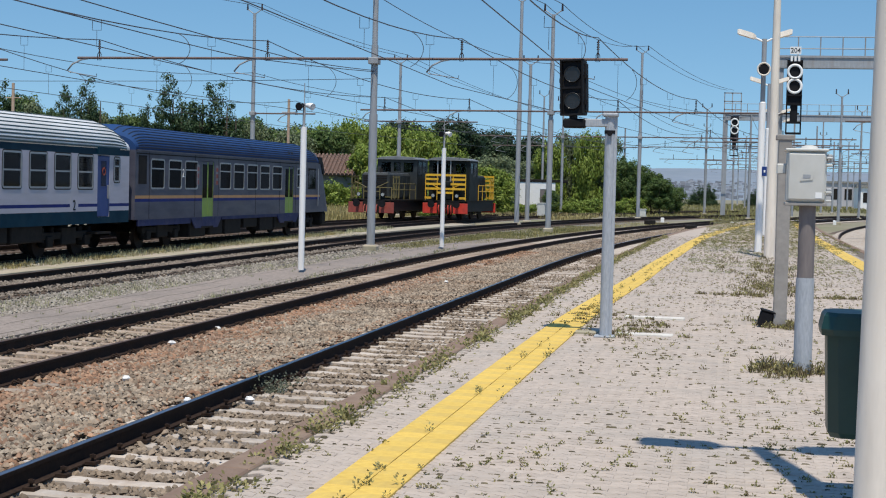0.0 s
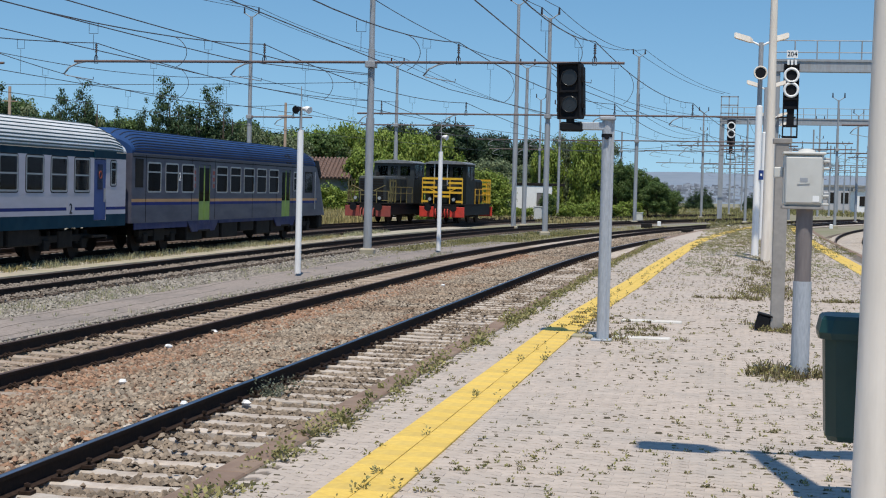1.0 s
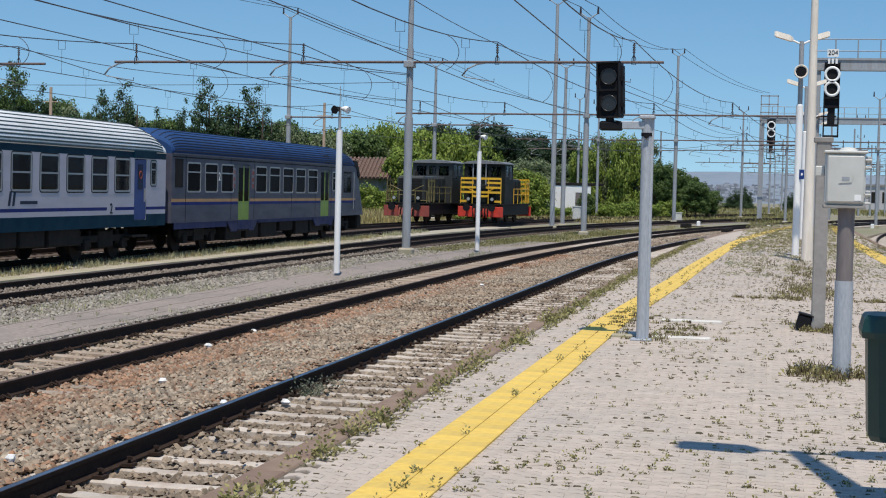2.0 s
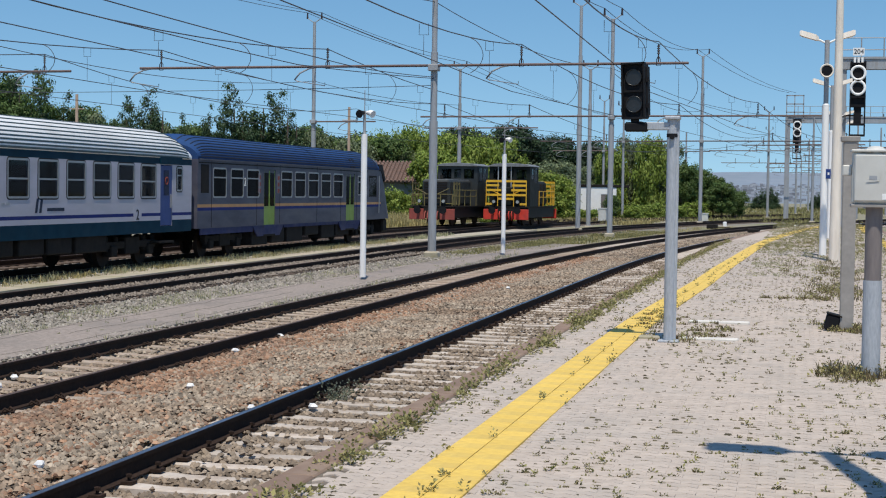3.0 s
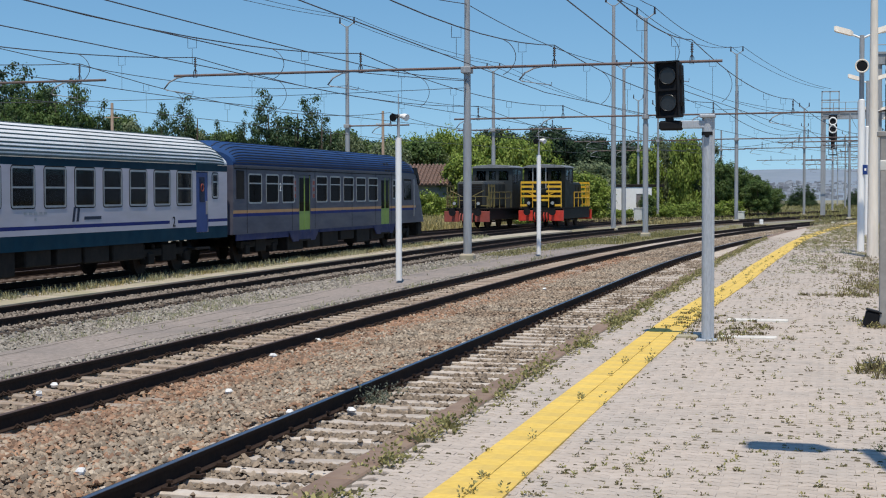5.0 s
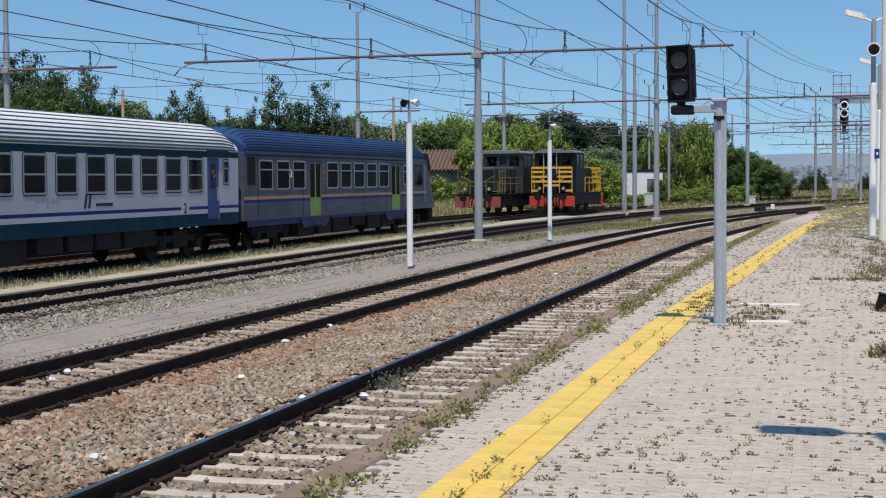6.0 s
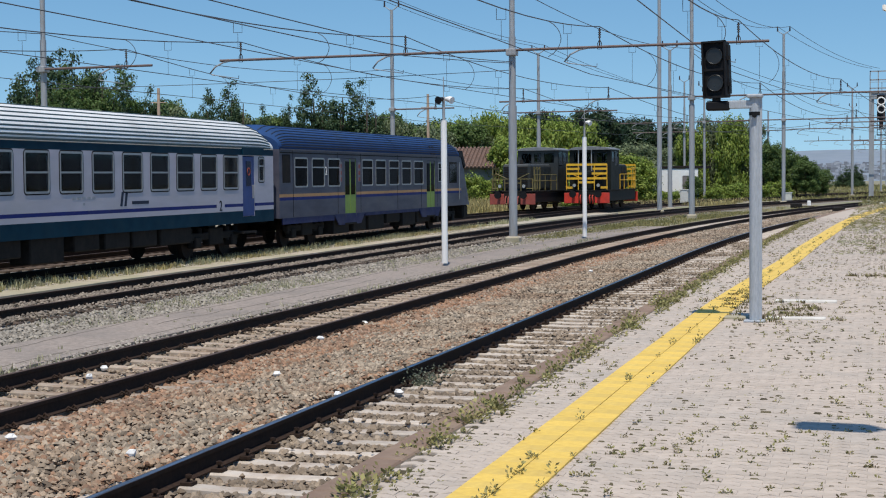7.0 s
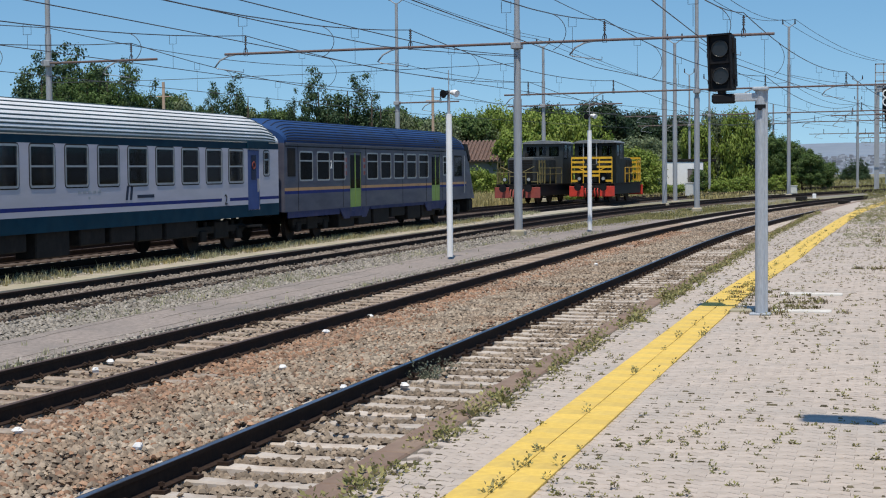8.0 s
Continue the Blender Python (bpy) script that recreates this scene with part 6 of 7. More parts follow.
# ---- trees, shrubs, grass and weeds ----
def crown_shape(seed, w, h, z0, blobs, leaves, size, cone=0.0, lump=(0.06, 0.17)):
    """Leaf cards scattered over many lumps that fill an uneven crown."""
    rng = random.Random(seed)
    v, f = [], []
    cs = []
    for _ in range(blobs):
        a, q = rng.uniform(0, 6.283), rng.random()
        zz = rng.uniform(0.06, 0.95)
        lim = math.sin(math.pi * min(0.97, 0.12 + zz * 0.8)) ** 0.6 * (1 - cone * zz)
        r = w * 0.5 * lim * math.sqrt(q) * 0.85
        cs.append((r * math.cos(a), r * math.sin(a), z0 + h * zz, w * rng.uniform(lump[0], lump[1]) * (1 - 0.45 * cone * zz)))
    for _ in range(leaves):
        cx, cy, cz, cr = rng.choice(cs)
        d = Vector((rng.gauss(0, 1), rng.gauss(0, 1), rng.gauss(0.15, 0.9))).normalized()
        p = Vector((cx, cy, cz)) + d * cr * rng.uniform(0.4, 1.25)
        nrm = (d + Vector((rng.uniform(-0.7, 0.7), rng.uniform(-0.7, 0.7), rng.uniform(-0.3, 0.8)))).normalized()
        u = nrm.cross(Vector((0, 0, 1))).normalized() if abs(nrm.z) < 0.95 else Vector((1, 0, 0))
        t = nrm.cross(u)
        s = size * rng.uniform(0.55, 1.3)
        k = len(v)
        v += [tuple(p - u * s * 0.5), tuple(p - t * s * 0.62), tuple(p + u * s * 0.5 + nrm * s * 0.12), tuple(p + t * s * 0.62)]
        f.append((k, k + 1, k + 2, k + 3))
    return v, f


def tree_kind(name, label, seed, w, h, trunk, material, blobs, leaves, size, group, category="tree", cone=0.0, lump=(0.06, 0.17)):
    t = thing(name, label, category, group)
    tr = Shape()
    rng = random.Random(seed + 50)
    top = trunk + h * 0.6
    tr.tube([(0, 0, -0.3), (0.05, 0, trunk), (0.1, 0.1, top)], [0.05 * w ** 0.9 * 0.8, 0.04 * w ** 0.9 * 0.7, 0.03], 8)
    for k in range(7):
        a, z = rng.uniform(0, 6.28), rng.uniform(trunk * 0.8, top * 0.8)
        r = w * rng.uniform(0.25, 0.42)
        tr.tube([(0.05, 0.05, z), (r * 0.5 * math.cos(a), r * 0.5 * math.sin(a), z + r * 0.35), (r * math.cos(a), r * math.sin(a), z + r * 0.9)], [0.08, 0.05, 0.02], 5)
    part("trunk", tr, BARK, t)
    v, f = crown_shape(seed, w, h, trunk, blobs, leaves, size, cone=cone, lump=lump)
    me = bpy.data.meshes.new("crown")
    me.from_pydata(v, [], f)
    me.materials.append(material)
    c = new("crown", me)
    c.parent = t
    return t


def plume_crown(seed, w, h, z0, plumes, leaves, size, airy):
    """Leaf cards on upright plumes of uneven height, so that the outline is ragged with gaps."""
    rng = random.Random(seed)
    lumps = []
    for k in range(plumes):
        a, q = rng.uniform(0, 6.283), math.sqrt(rng.random())
        bx, by = w * 0.40 * q * math.cos(a), w * 0.40 * q * math.sin(a)
        top = h * (1.0 if k == 0 else rng.uniform(0.62, 0.99) * (1 - 0.22 * q))
        lean = rng.uniform(-0.06, 0.06) * h
        n = 13
        for i in range(n):
            u = i / (n - 1)
            girth = (1.1 - 0.8 * u ** 1.5) * (0.6 + 0.4 * math.sin(math.pi * min(1, u * 1.5 + 0.2)))
            off = 0.95 * girth * (0.6 if u > 0.9 else 1.0)
            lumps.append((bx + lean * u + rng.gauss(0, off), by + rng.gauss(0, off), z0 + (top - z0) * (0.05 + 0.92 * u) + rng.gauss(0, 0.25), rng.uniform(0.6, 1.2) * (0.45 + 0.55 * girth)))
    weights = [q[3] ** 2 for q in lumps]
    picks = rng.choices(lumps, weights, k=leaves)
    v, f = [], []
    for cx, cy, cz, cr in picks:
        d = Vector((rng.gauss(0, 1), rng.gauss(0, 1), rng.gauss(0.2, 1.0))).normalized()
        p = Vector((cx, cy, cz)) + d * cr * (rng.random() ** 0.45) * rng.uniform(0.75, airy)
        nrm = (d + Vector((rng.uniform(-0.9, 0.9), rng.uniform(-0.9, 0.9), rng.uniform(-0.3, 0.9)))).normalized()
        u = nrm.cross(Vector((0, 0, 1))).normalized() if abs(nrm.z) < 0.95 else Vector((1, 0, 0))
        t = nrm.cross(u)
        q = size * rng.uniform(0.5, 1.3)
        k = len(v)
        v += [tuple(p - u * q * 0.5), tuple(p - t * q * 0.7), tuple(p + u * q * 0.5 + nrm * q * 0.12), tuple(p + t * q * 0.7)]
        f.append((k, k + 1, k + 2, k + 3))
    return v, f


def feathery_tree(label, seed, w, h, material, plumes, leaves, size, group, airy=1.35):
    t = thing("tree", label, "tree", group)
    rng = random.Random(seed + 90)
    tr = Shape().tube([(0, 0, -0.3), (0.05, 0, h * 0.3), (0.1, 0.1, h * 0.85)], [0.22, 0.16, 0.03], 8)
    for k in range(9):
        a, z = rng.uniform(0, 6.28), h * rng.uniform(0.15, 0.55)
        r = w * rng.uniform(0.2, 0.4)
        tr.tube([(0.05, 0.05, z), (r * 0.6 * math.cos(a), r * 0.6 * math.sin(a), z + r * 0.6), (r * math.cos(a), r * math.sin(a), z + r * 1.5)], [0.08, 0.05, 0.02], 5)
    part("trunk", tr, BARK, t)
    v, f = plume_crown(seed, w, h, 0.4, plumes, leaves, size, airy)
    me = bpy.data.meshes.new("crown")
    me.from_pydata(v, [], f)
    me.materials.append(material)
    c = new("crown", me)
    c.parent = t
    return t


def plant_all():
    rng = random.Random(77)
    kinds = {
        "mid": [tree_kind("tree", "mid green bushy tree beyond the yard", s, 6.0, 7.0, 1.2, LEAF_MID, 72, 14000, 0.21, "trees behind the train") for s in (3, 4)],
        "poplar": [feathery_tree("dark green feathery tree beyond the parked train", q, 5.6, 10.0, LEAF_DARK, 12, 34000, 0.14, "feathery trees behind the train") for q in (14, 15, 16, 17)],
        "slim": [feathery_tree("slim green poplar beyond the parked train", q, 2.6, 10.0, LEAF_DARK, 5, 14000, 0.13, "feathery trees behind the train", 1.25) for q in (24, 25)],
        "light": [feathery_tree("loose mid green tree beyond the parked train", q, 5.6, 10.0, LEAF_MID, 12, 34000, 0.14, "feathery trees behind the train") for q in (34, 35)],
        "pine": [tree_kind("pine_tree", "dark umbrella-crowned pine in a dense wood", s, 7.0, 5.5, 4.0, LEAF_PINE, 70, 13000, 0.25, "pines behind the locomotives", cone=-0.25) for s in (5, 6)],
        "bright": [tree_kind("shrub", "bright yellow-green leafy shrub", s, 5.5, 5.2, 0.1, LEAF_BRIGHT, 70, 12000, 0.19, "shrubs along the yard edge", "shrub") for s in (7, 8)],
        "low": [tree_kind("shrub", "low bright green spreading bush", s, 4.2, 2.5, 0.0, LEAF_BRIGHT, 40, 4500, 0.17, "low bushes", "shrub") for s in (9, 10)],
        "grey": [tree_kind("tree", "silvery green rounded tree", s, 6.0, 6.2, 0.3, LEAF_GREYGREEN, 80, 14000, 0.19, "silvery trees") for s in (12, 13)],
    }
    used, turn = set(), {}

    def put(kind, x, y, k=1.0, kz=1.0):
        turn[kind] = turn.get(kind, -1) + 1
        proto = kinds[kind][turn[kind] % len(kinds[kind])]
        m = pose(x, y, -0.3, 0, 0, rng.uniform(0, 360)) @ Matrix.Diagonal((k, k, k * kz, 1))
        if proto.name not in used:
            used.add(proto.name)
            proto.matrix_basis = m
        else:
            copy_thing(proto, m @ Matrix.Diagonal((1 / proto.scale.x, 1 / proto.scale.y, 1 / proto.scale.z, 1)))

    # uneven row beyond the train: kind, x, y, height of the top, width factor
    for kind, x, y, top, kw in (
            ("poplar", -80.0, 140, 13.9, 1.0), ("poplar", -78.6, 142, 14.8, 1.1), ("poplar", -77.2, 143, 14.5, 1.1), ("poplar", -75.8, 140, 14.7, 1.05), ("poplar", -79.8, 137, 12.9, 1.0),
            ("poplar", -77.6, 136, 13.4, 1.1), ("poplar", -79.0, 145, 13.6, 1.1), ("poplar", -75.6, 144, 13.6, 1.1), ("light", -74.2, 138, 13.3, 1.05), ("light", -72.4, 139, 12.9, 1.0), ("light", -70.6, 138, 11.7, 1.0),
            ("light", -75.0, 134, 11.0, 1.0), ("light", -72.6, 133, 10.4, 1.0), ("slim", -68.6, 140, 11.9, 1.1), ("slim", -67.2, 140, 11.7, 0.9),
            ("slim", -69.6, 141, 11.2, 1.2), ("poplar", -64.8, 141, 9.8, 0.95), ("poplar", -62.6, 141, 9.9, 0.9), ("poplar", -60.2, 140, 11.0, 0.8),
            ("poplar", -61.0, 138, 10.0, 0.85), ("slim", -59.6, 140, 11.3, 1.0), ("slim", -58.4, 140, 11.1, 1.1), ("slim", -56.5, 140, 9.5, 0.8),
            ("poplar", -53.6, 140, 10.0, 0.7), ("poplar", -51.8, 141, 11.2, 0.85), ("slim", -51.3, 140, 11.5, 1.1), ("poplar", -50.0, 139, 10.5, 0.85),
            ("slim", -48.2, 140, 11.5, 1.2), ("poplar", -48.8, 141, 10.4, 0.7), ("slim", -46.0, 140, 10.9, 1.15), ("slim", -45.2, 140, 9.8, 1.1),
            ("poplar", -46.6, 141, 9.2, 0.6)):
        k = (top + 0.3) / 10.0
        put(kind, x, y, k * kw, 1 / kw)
    # lower growth that closes the gaps under the row
    for i in range(34):
        x = -80.5 + i * 1.32 + rng.uniform(-0.5, 0.5)
        top = (8.3 if -58 < x < -54 or x > -45 else 9.0) * rng.uniform(0.80, 0.93) * (1.2 if x < -66 else 1.0)
        put("mid" if i % 3 else "grey", x, 146 + rng.uniform(-2, 3), 0.9, top / 0.9 / (8.0 if i % 3 else 6.4))
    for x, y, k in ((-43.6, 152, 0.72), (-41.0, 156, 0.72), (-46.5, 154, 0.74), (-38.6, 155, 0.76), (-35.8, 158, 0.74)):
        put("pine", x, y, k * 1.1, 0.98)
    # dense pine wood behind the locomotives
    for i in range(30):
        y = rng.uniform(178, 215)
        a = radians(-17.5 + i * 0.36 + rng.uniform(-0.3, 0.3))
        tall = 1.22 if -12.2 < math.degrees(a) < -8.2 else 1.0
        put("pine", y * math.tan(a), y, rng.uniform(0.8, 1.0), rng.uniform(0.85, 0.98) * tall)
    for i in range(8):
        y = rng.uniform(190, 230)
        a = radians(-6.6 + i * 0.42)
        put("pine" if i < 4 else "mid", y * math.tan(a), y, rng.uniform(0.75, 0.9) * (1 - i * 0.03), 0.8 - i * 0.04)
    # bright shrubs at the edge of the yard
    for i in range(22):
        a = radians(-17.2 + i * 0.42 + rng.uniform(-0.15, 0.15))
        y = 126 + i * 0.9 + rng.uniform(-2, 6)
        if -16.0 < math.degrees(a) < -13.4:
            put("low", y * math.tan(a), y - 2, rng.uniform(0.8, 1.0))
            continue
        put("bright", y * math.tan(a), y, rng.uniform(0.85, 1.1), rng.uniform(0.9, 1.1) * (0.78 if i > 12 else 1.0))
    for i in range(14):
        a = radians(-10.2 + i * 0.42)
        y = 152 + i * 3.2 + rng.uniform(-3, 6)
        put("grey" if i % 3 else "bright", y * math.tan(a), y, rng.uniform(0.9, 1.15) * (0.95 if i < 11 else 0.7), rng.uniform(0.72, 0.86))
    for i in range(16):
        a = radians(-12.8 + i * 0.62 + rng.uniform(-0.2, 0.2))
        y = 130 + max(0, i - 4) * 3.2 + rng.uniform(-2, 3)
        if -9.2 < math.degrees(a) < -6.6:
            continue
        put("low", y * math.tan(a), y, rng.uniform(0.6, 0.95), rng.uniform(0.6, 0.9))
    # taller trees where the yard narrows, falling away towards the open field
    for i, (x, top) in enumerate(((-19.4, 7.2), (-17.6, 8.2), (-16.4, 8.6), (-15.2, 8.5), (-13.6, 7.9), (-12.4, 7.0), (-11.2, 5.5), (-10.0, 5.0), (-8.8, 4.4), (-7.6, 3.6), (-6.5, 2.9))):
        kind, tall = (("bright", 5.6), ("grey", 6.6), ("light", 10.6))[i % 3] if i < 6 else ("mid", 8.4)
        wide = 0.78 if i < 6 else 0.6
        put(kind, x, 170 + (i % 3) * 3, wide, (top + 0.3) / tall / wide)
    # two dark clumps standing in the far field
    for x, y, k in ((-6.2, 300, 0.55), (-4.6, 303, 0.62), (4.2, 330, 0.5), (-19.0, 262, 0.6), (-16.0, 270, 0.6), (-13.0, 280, 0.55), (33, 300, 0.6), (40, 320, 0.6), (46, 310, 0.7)):
        put("poplar", x, y, k * 1.1, 0.62)
    # bright growth behind and beside the tiled shed
    for x, y, top in ((-41.6, 151, 7.6), (-39.4, 152, 8.0), (-37.2, 151, 8.3), (-35.2, 150, 8.0), (-33.2, 146, 7.6), (-31.4, 142, 7.4), (-29.8, 141, 7.2), (-28.2, 143, 7.4), (-26.6, 146, 7.0)):
        put("bright", x, y, 0.85, (top + 0.3) / 5.5 / 0.85)
    # undergrowth against the white hut
    for x, y, k in ((-16.75, 147.5, 0.30), (-19.3, 146.5, 0.46), (-18.2, 146.0, 0.42)):
        put("mid" if k < 0.4 else "low", x, y, k, 0.95)


plant_all()


def grass(name, label, spots, h, width, material, seed, blades=5, spread=0.06, category="grass", lean_to=0.7):
    """Thin bent blades in tufts: spots are (x, y, z, scale)."""
    rng = random.Random(seed)
    v, f = [], []
    for x, y, z, k in spots:
        for _ in range(blades):
            a = rng.uniform(0, 6.283)
            bx, by = x + rng.gauss(0, spread) * k, y + rng.gauss(0, spread) * k
            hh = h * k * rng.uniform(0.45, 1.2)
            lean = rng.uniform(0.1, lean_to) * hh
            w = width * rng.uniform(0.6, 1.3)
            px, py = -math.sin(a) * w, math.cos(a) * w
            lx, ly = math.cos(a) * lean, math.sin(a) * lean
            n = len(v)
            v += [(bx - px, by - py, z), (bx + px, by + py, z), (bx + px * 0.9 + lx * 0.4, by + py * 0.9 + ly * 0.4, z + hh * 0.6),
                  (bx - px * 0.9 + lx * 0.4, by - py * 0.9 + ly * 0.4, z + hh * 0.6), (bx + lx, by + ly, z + hh)]
            f += [(n, n + 1, n + 2, n + 3), (n + 3, n + 2, n + 4)]
    me = bpy.data.meshes.new(name)
    me.from_pydata(v, [], f)
    me.materials.append(material)
    return tagged(new(name, me), label, category, kind="stuff")


def scatter(seed, n, x0, x1, y0, y1, z, k0=0.6, k1=1.2, bend=None, patch=0.0, patch_size=3.0):
    rng = random.Random(seed)
    out = []
    while len(out) < n:
        x, y = rng.uniform(x0, x1), rng.uniform(y0, y1)
        if patch and noise.noise((x / patch_size, y / patch_size, seed)) < patch * rng.uniform(0.3, 1.2) - 0.1:
            if rng.random() < 0.85:
                n -= 0.3
                continue
        if bend:
            x, y, _a, _b = tp(y, x, 0.0, bend)
        out.append((x, y, z, rng.uniform(k0, k1)))
    return out


grass("dry_grass", "tall straw-coloured dry grass at the yard edge", scatter(1, 5200, -46, -25.8, 96, 134, -0.3) + scatter(2, 1500, -26, -12, 128, 150, -0.3, 0.3, 0.6),
      0.75, 0.022, GRASS_DRY, 1, 6, 0.12)
grass("dry_grass", "dry yellow grass strip along the parked train", scatter(3, 1500, -18.7, -17.9, 16, 74, -0.11, 0.4, 1.0, None, 0.25), 0.17, 0.010, GRASS_DRY, 2, 7, 0.09)
grass("weeds", "green weeds along the parked train", scatter(4, 1500, -18.6, -17.8, 18, 84, -0.11, 0.3, 1.2, None, 0.35), 0.2, 0.006, WEED_PALE, 3, 9, 0.09)
grass("green_grass", "rough green grass between tracks", scatter(5, 5200, -13.6, -10.6, 61, 104, -0.26, 0.5, 1.2, BEND3, 0.1, 6.0), 0.13, 0.012, GRASS_GREEN, 4, 6, 0.1)
grass("dry_grass", "thin dry grass between tracks", scatter(6, 1100, -13.8, -10.2, 58, 125, -0.26, 0.5, 1.1, BEND3), 0.12, 0.012, GRASS_DRY, 5, 5, 0.1)
grass("weeds", "small green weeds beside the asphalt path", scatter(7, 300, -10.8, -10.3, 16, 62, -0.2, 0.4, 1.2, None, 0.3) + scatter(8, 620, -13.9, -12.3, 24, 60, -0.24, 0.4, 1.1, None, 0.35)
      + scatter(9, 70, -12.3, -10.8, 18, 70, -0.08, 0.2, 0.6, None, 0.45), 0.13, 0.005, WEED_PALE, 6, 9, 0.06)
grass("far_grass", "yellow-green rough grass far along the yard", scatter(10, 4200, -22, 6, 150, 235, -0.3, 0.5, 1.2) + [(x, y, height_far(x, y), k * 1.6) for x, y, _z, k in scatter(20, 6500, -45, 45, 235, 430, 0, 0.5, 1.2)], 0.34, 0.05, GRASS_GREEN, 7, 4, 0.3)


def sprigs(name, label, spots, r, size, material, seed, leaves=14, rise=1.3):
    """Low rosettes of small pointed leaves: spots are (x, y, z, scale)."""
    rng = random.Random(seed)
    v, f = [], []
    for x, y, z, k in spots:
        tall = rng.uniform(0.5, 1.3)
        for _ in range(leaves):
            a, u = rng.uniform(0, 6.283), rng.random()
            d = r * k * math.sqrt(u)
            c = Vector((x + d * math.cos(a), y + d * math.sin(a), z + r * k * tall * rise * rng.random() * (1.15 - u)))
            out = Vector((math.cos(a), math.sin(a), rng.uniform(0.1, 1.4))).normalized()
            side = out.cross(Vector((rng.uniform(-1, 1), rng.uniform(-1, 1), 1))).normalized()
            q = size * (0.6 + 0.4 * k) * rng.uniform(0.6, 1.3)
            n = len(v)
            v += [tuple(c), tuple(c + out * q * 0.5 + side * q * 0.3), tuple(c + out * q), tuple(c + out * q * 0.5 - side * q * 0.3)]
            f.append((n, n + 1, n + 2, n + 3))
    me = bpy.data.meshes.new(name)
    me.from_pydata(v, [], f)
    me.materials.append(material)
    return tagged(new(name, me), label, "weeds", kind="stuff")


def platform_weeds():
    rng = random.Random(99)
    spots, dead, kerbside = [], [], []
    while len(spots) < 2900:
        y = 7.3 + 52 * rng.random() ** 1.35
        x = rng.uniform(-2.6, 2.0 + y * 0.02)
        if abs(x + 1.99 - plat_bend(y)) > 0.26 and rng.random() < 0.35 + 0.6 * noise.noise((x * 0.9, y * 0.35, 4)):
            row = round((y - 5.6) / 0.106)
            spots.append((x, 5.6 + (row + 0.5) * 0.106, PLAT - 0.012, rng.uniform(0.35, 1.0) * (1.7 if rng.random() < 0.06 else 1)))
    for s in spots:
        if rng.random() < 0.5:
            dead.append((s[0] + rng.uniform(-0.03, 0.03), s[1], s[2], s[3] * 0.8))
    for _ in range(900):
        y = rng.uniform(7, 60)
        k = 0.5 + 0.5 * noise.noise((y * 0.6, 1, 1))
        if rng.random() < k * 1.2:
            kerbside.append((EDGE_L + 0.25 + kerb_bend(y) + rng.gauss(0, 0.06), y, PLAT - 0.01, rng.uniform(0.6, 1.9) * (0.5 + k)))
    for _ in range(120):
        y = 6.0 + 40 * rng.random() ** 1.3
        spots.append((-1.99 + rng.choice((-0.215, 0.0, 0.0, 0.215)) + plat_bend(y) + rng.gauss(0, 0.012), y, PLAT + 0.01, rng.uniform(0.7, 1.8)))
    sprigs("platform_weeds", "small green weeds in the paving joints", spots, 0.016, 0.021, WEED, 11, 15, 3.0)
    sprigs("platform_weeds", "dead brown weeds in the paving joints", dead + [(x, y, z, 1.0) for x, y, z, _ in scatter(60, 900, -2.3, 3, 18, 62, PLAT - 0.01)] + [(x, y, z, 1.6) for x, y, z, _ in scatter(61, 1500, -0.6, 4, 55, 100, PLAT - 0.004)], 0.018, 0.021, WEED_BROWN, 12, 11, 2.2)
    sprigs("kerb_weeds", "green weeds along the platform kerb", kerbside + [(x, y, z, k * 0.9) for x, y, z, k in scatter(62, 3400, -1.2, 4, 48, 104, PLAT - 0.004, 0.5, 1.2, None, 0.1, 2.0)], 0.05, 0.032, WEED, 13, 22)
    sprigs("platform_weeds", "yellowish dry weeds spread over the far paving", scatter(63, 3200, -1.0, 3.2, 34, 100, PLAT - 0.004, 0.4, 1.1, None, 0.2, 2.5), 0.045, 0.034, WEED_PALE, 17, 14)
    clumps = [(0.62 + rng.gauss(0, 0.16), 15.3 + rng.gauss(0, 0.22), PLAT, rng.uniform(0.7, 1.5)) for _ in range(34)]
    clumps += [(-1.4 + rng.gauss(0, 0.3), 18.6 + rng.gauss(0, 0.25), PLAT, rng.uniform(0.4, 1.0)) for _ in range(10)]
    clumps += [(-1.0 + rng.gauss(0, 0.25), 19.9 + rng.gauss(0, 0.5), PLAT, rng.uniform(0.3, 0.7)) for _ in range(22)]
    clumps += [(0.66 + rng.gauss(0, 0.2), 20.9 + rng.gauss(0, 0.3), PLAT, rng.uniform(0.5, 1.2)) for _ in range(30)]
    clumps += [(0.8 + rng.gauss(0, 0.5), 36 + rng.gauss(0, 4), PLAT, rng.uniform(0.6, 1.4)) for _ in range(60)]
    clumps += [(-1.9 + plat_bend(22) + rng.gauss(0, 0.2), 21.6 + rng.gauss(0, 1.5), PLAT, rng.uniform(0.25, 0.6)) for _ in range(46)]
    clumps += [(0.72 + rng.gauss(0, 0.28), 28.6 + rng.gauss(0, 1.2), PLAT, rng.uniform(0.7, 1.7)) for _ in range(44)]
    clumps += [(rng.uniform(-0.6, 2.2), 26.8 + rng.gauss(0, 0.12), PLAT, rng.uniform(0.3, 0.7)) for _ in range(40)]
    sprigs("weed_clumps", "larger weed clumps round the platform posts", clumps, 0.075, 0.032, WEED, 14, 26)
    grass("weed_clumps", "dead weed clumps round the platform posts", [(x + 0.05, y, z, k * 0.8) for x, y, z, k in clumps], 0.11, 0.006, WEED_BROWN, 15, 12, 0.07, "weeds", 1.0)
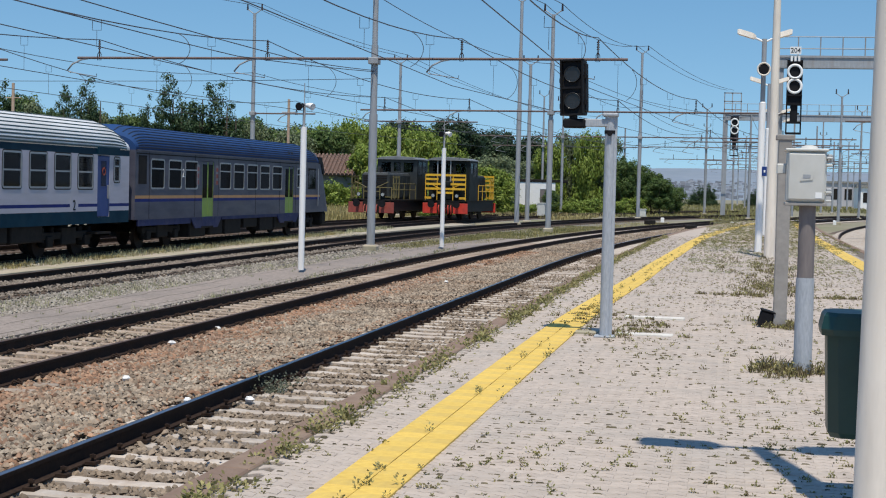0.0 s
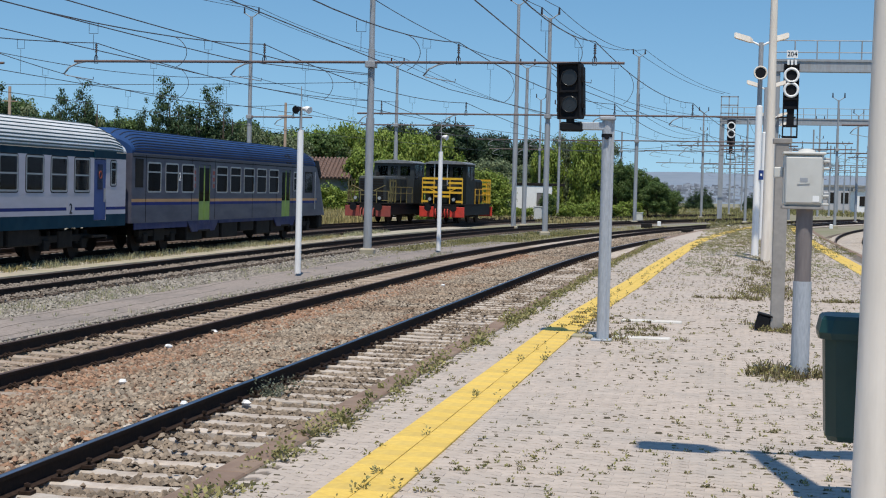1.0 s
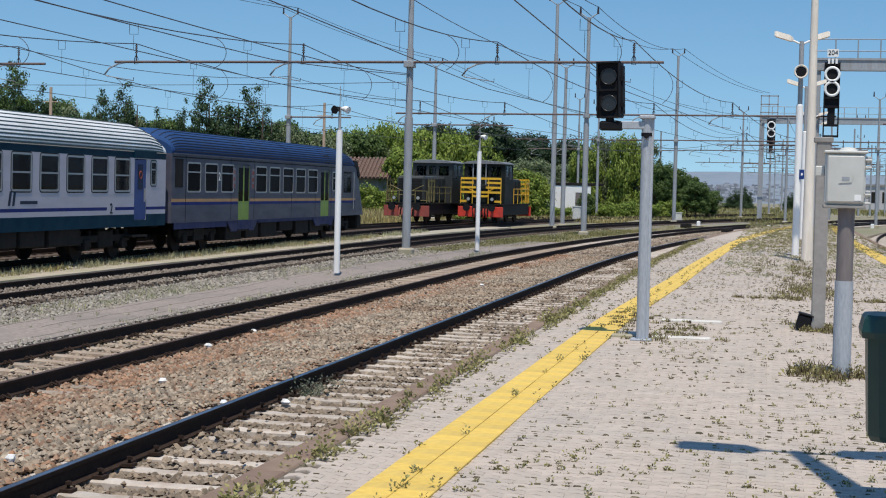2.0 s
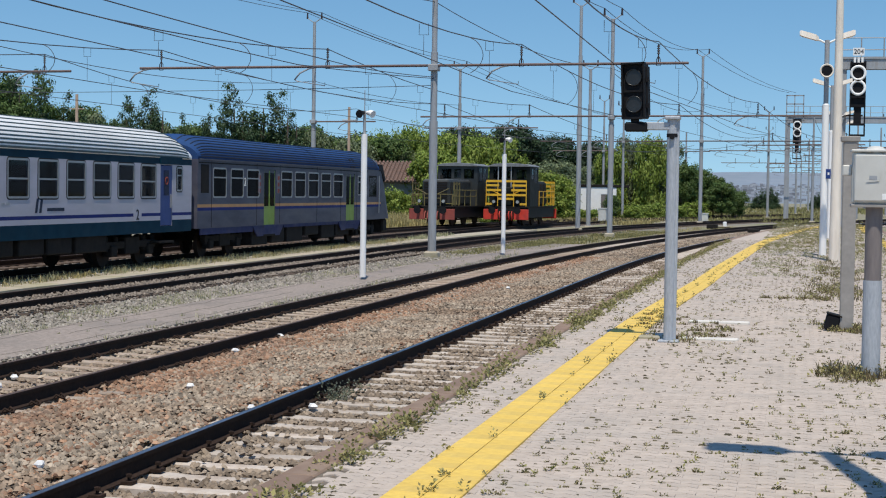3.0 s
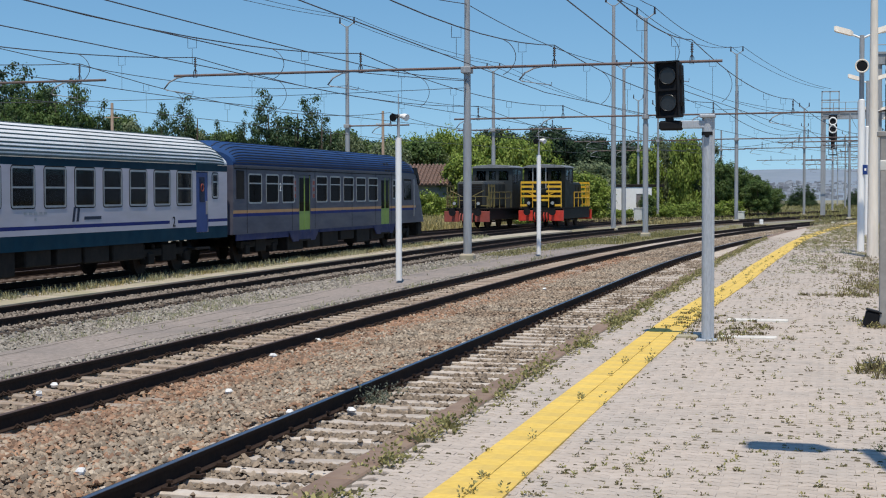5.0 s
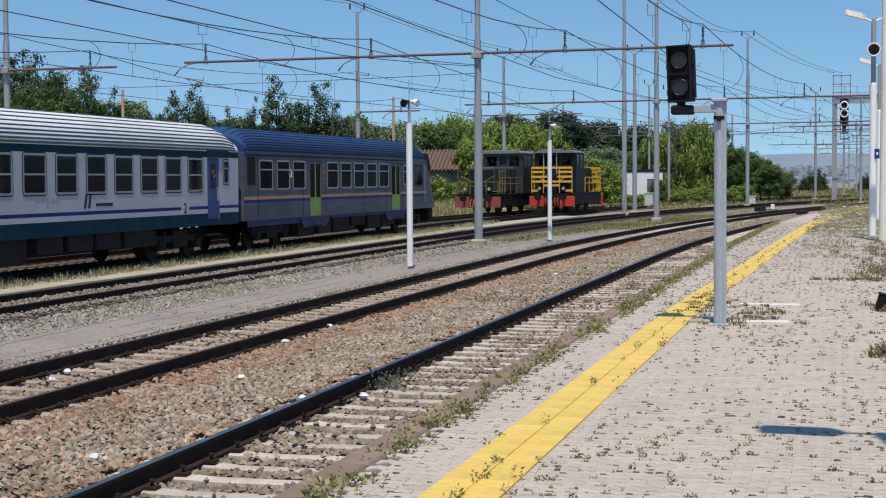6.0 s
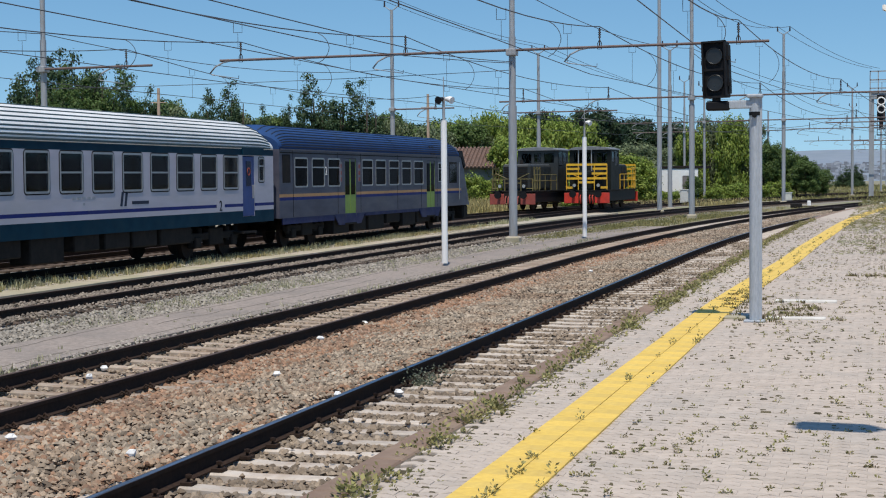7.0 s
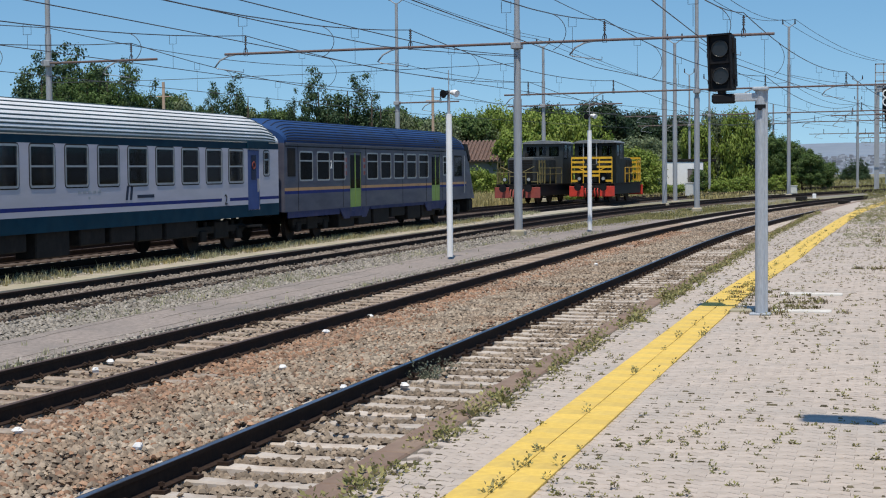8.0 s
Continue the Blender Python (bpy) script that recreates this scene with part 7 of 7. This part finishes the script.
    sprigs("rail_weed", "grey-green weed bush growing beside the rail", [(-5.22 + rng.gauss(0, 0.06), 17.8 + rng.gauss(0, 0.30), -0.2, rng.uniform(0.7, 1.4)) for _ in range(30)], 0.11, 0.034, WEED_GREY, 16, 26)


platform_weeds()


def joint_moss():
    """Dark dashes in short runs of the paving joints, painted as paver edge shadows."""
    rng = random.Random(123)
    v, f = [], []
    for _ in range(5200):
        y = 6.5 + 45 * rng.random() ** 1.4
        x = rng.uniform(-2.7, 2.2 + y * 0.02)
        row = round((y - 5.6) / 0.106)
        y = 5.6 + (row + 0.5) * 0.106
        if abs(x + 1.99 - plat_bend(y)) < 0.26 or rng.random() > 0.55 + 0.7 * noise.noise((x * 0.7, y * 0.4, 8)):
            continue
        w, d, h = rng.uniform(0.012, 0.042), rng.uniform(0.007, 0.016), PLAT + rng.uniform(0.002, 0.012)
        k = len(v)
        v += [(x - w, y, PLAT - 0.012), (x - w * 0.3, y - d, PLAT - 0.012), (x + w, y - d * 0.3, PLAT - 0.012), (x + w * 0.2, y + d, PLAT - 0.012),
              (x - w * 0.5, y, h), (x + w * 0.4, y + d * 0.2, h * 0.998)]
        f += [(k, k + 1, k + 4), (k + 1, k + 5, k + 4), (k + 1, k + 2, k + 5), (k + 2, k + 3, k + 5), (k + 3, k + 4, k + 5), (k + 3, k, k + 4)]
    me = bpy.data.meshes.new("joint_moss")
    me.from_pydata(v, [], f)
    me.materials.append(JOINT_SHADOW)
    tagged(new("joint_moss", me), "dark dashes painted as edge shadows in the paving joints", "moss", kind="stuff")


joint_moss()
for x, y, h in ((-43.2, 90.2, 8.2), (-30.3, 105.8, 8.3)):
    bp = thing("tan_pole", "weathered tan concrete pole rising behind the train", "pole", "tan poles", pose(x, y, -0.3))
    part("pole", Shape().tube([(0, 0, 0), (0, 0, h)], [0.13, 0.09], 10), TAN_POLE, bp)
    part("arm", Shape().tube([(-0.5, 0, h - 0.9), (0.5, 0, h - 0.9)], 0.03, 6), TAN_POLE, bp)
for k, (s, d) in enumerate(((104, -6.9), (112, -2.9), (118, -12.6), (126, -9.0), (134, -5.5))):
    pm = thing("point_machine", "low dark point machine box beside the track", "point machine", "point machines", at(s, d, -0.25))
    part("case", Shape().box(-0.35, 0.35, -0.4, 0.4, 0, 0.34, 0.04), DARK, pm)
    part("rod", Shape().tube([(0.3, 0, 0.12), (1.3, 0, 0.12)], 0.03, 6), STEEL_RUST, pm)
for s, d in ((120, -6.8), (128, -14.0), (140, -2.0)):
    mk = tagged(part("marker_stone", Shape().box(-0.14, 0.14, -0.1, 0.1, -0.3, 0.12, 0.04), WHITE, m=at(s, d)), "small white fouling point marker between tracks", "marker stone", "marker stones")


def litter():
    rng = random.Random(44)
    for k, (x, y, z) in enumerate(((-7.78, 13.00, -0.17), (-9.25, 17.26, -0.17), (-9.48, 18.08, -0.17), (-5.76, 16.39, -0.17), (-5.16, 16.70, -0.17), (-8.04, 22.12, -0.17), (-7.00, 39.09, -0.17), (-8.17, 24.60, -0.17), (-6.29, 12.47, -0.17), (-7.10, 17.96, -0.17))):
        sh = Shape()
        rows = []
        for zz, r in ((0.0, 0.03), (0.03, 0.05), (0.06, 0.03)):
            rows.append([(r * rng.uniform(0.7, 1.5) * math.cos(a), r * rng.uniform(0.7, 1.3) * math.sin(a), zz) for a in [6.283 * j / 7 for j in range(7)]])
        sh.loft(rows)
        tagged(part("litter_scrap", sh, WHITE, m=pose(x, y, z, 0, 0, k * 40)), "crumpled white scrap lying on the ballast", "litter", "scraps of litter")


litter()


build_pavers()
build_far_paving()
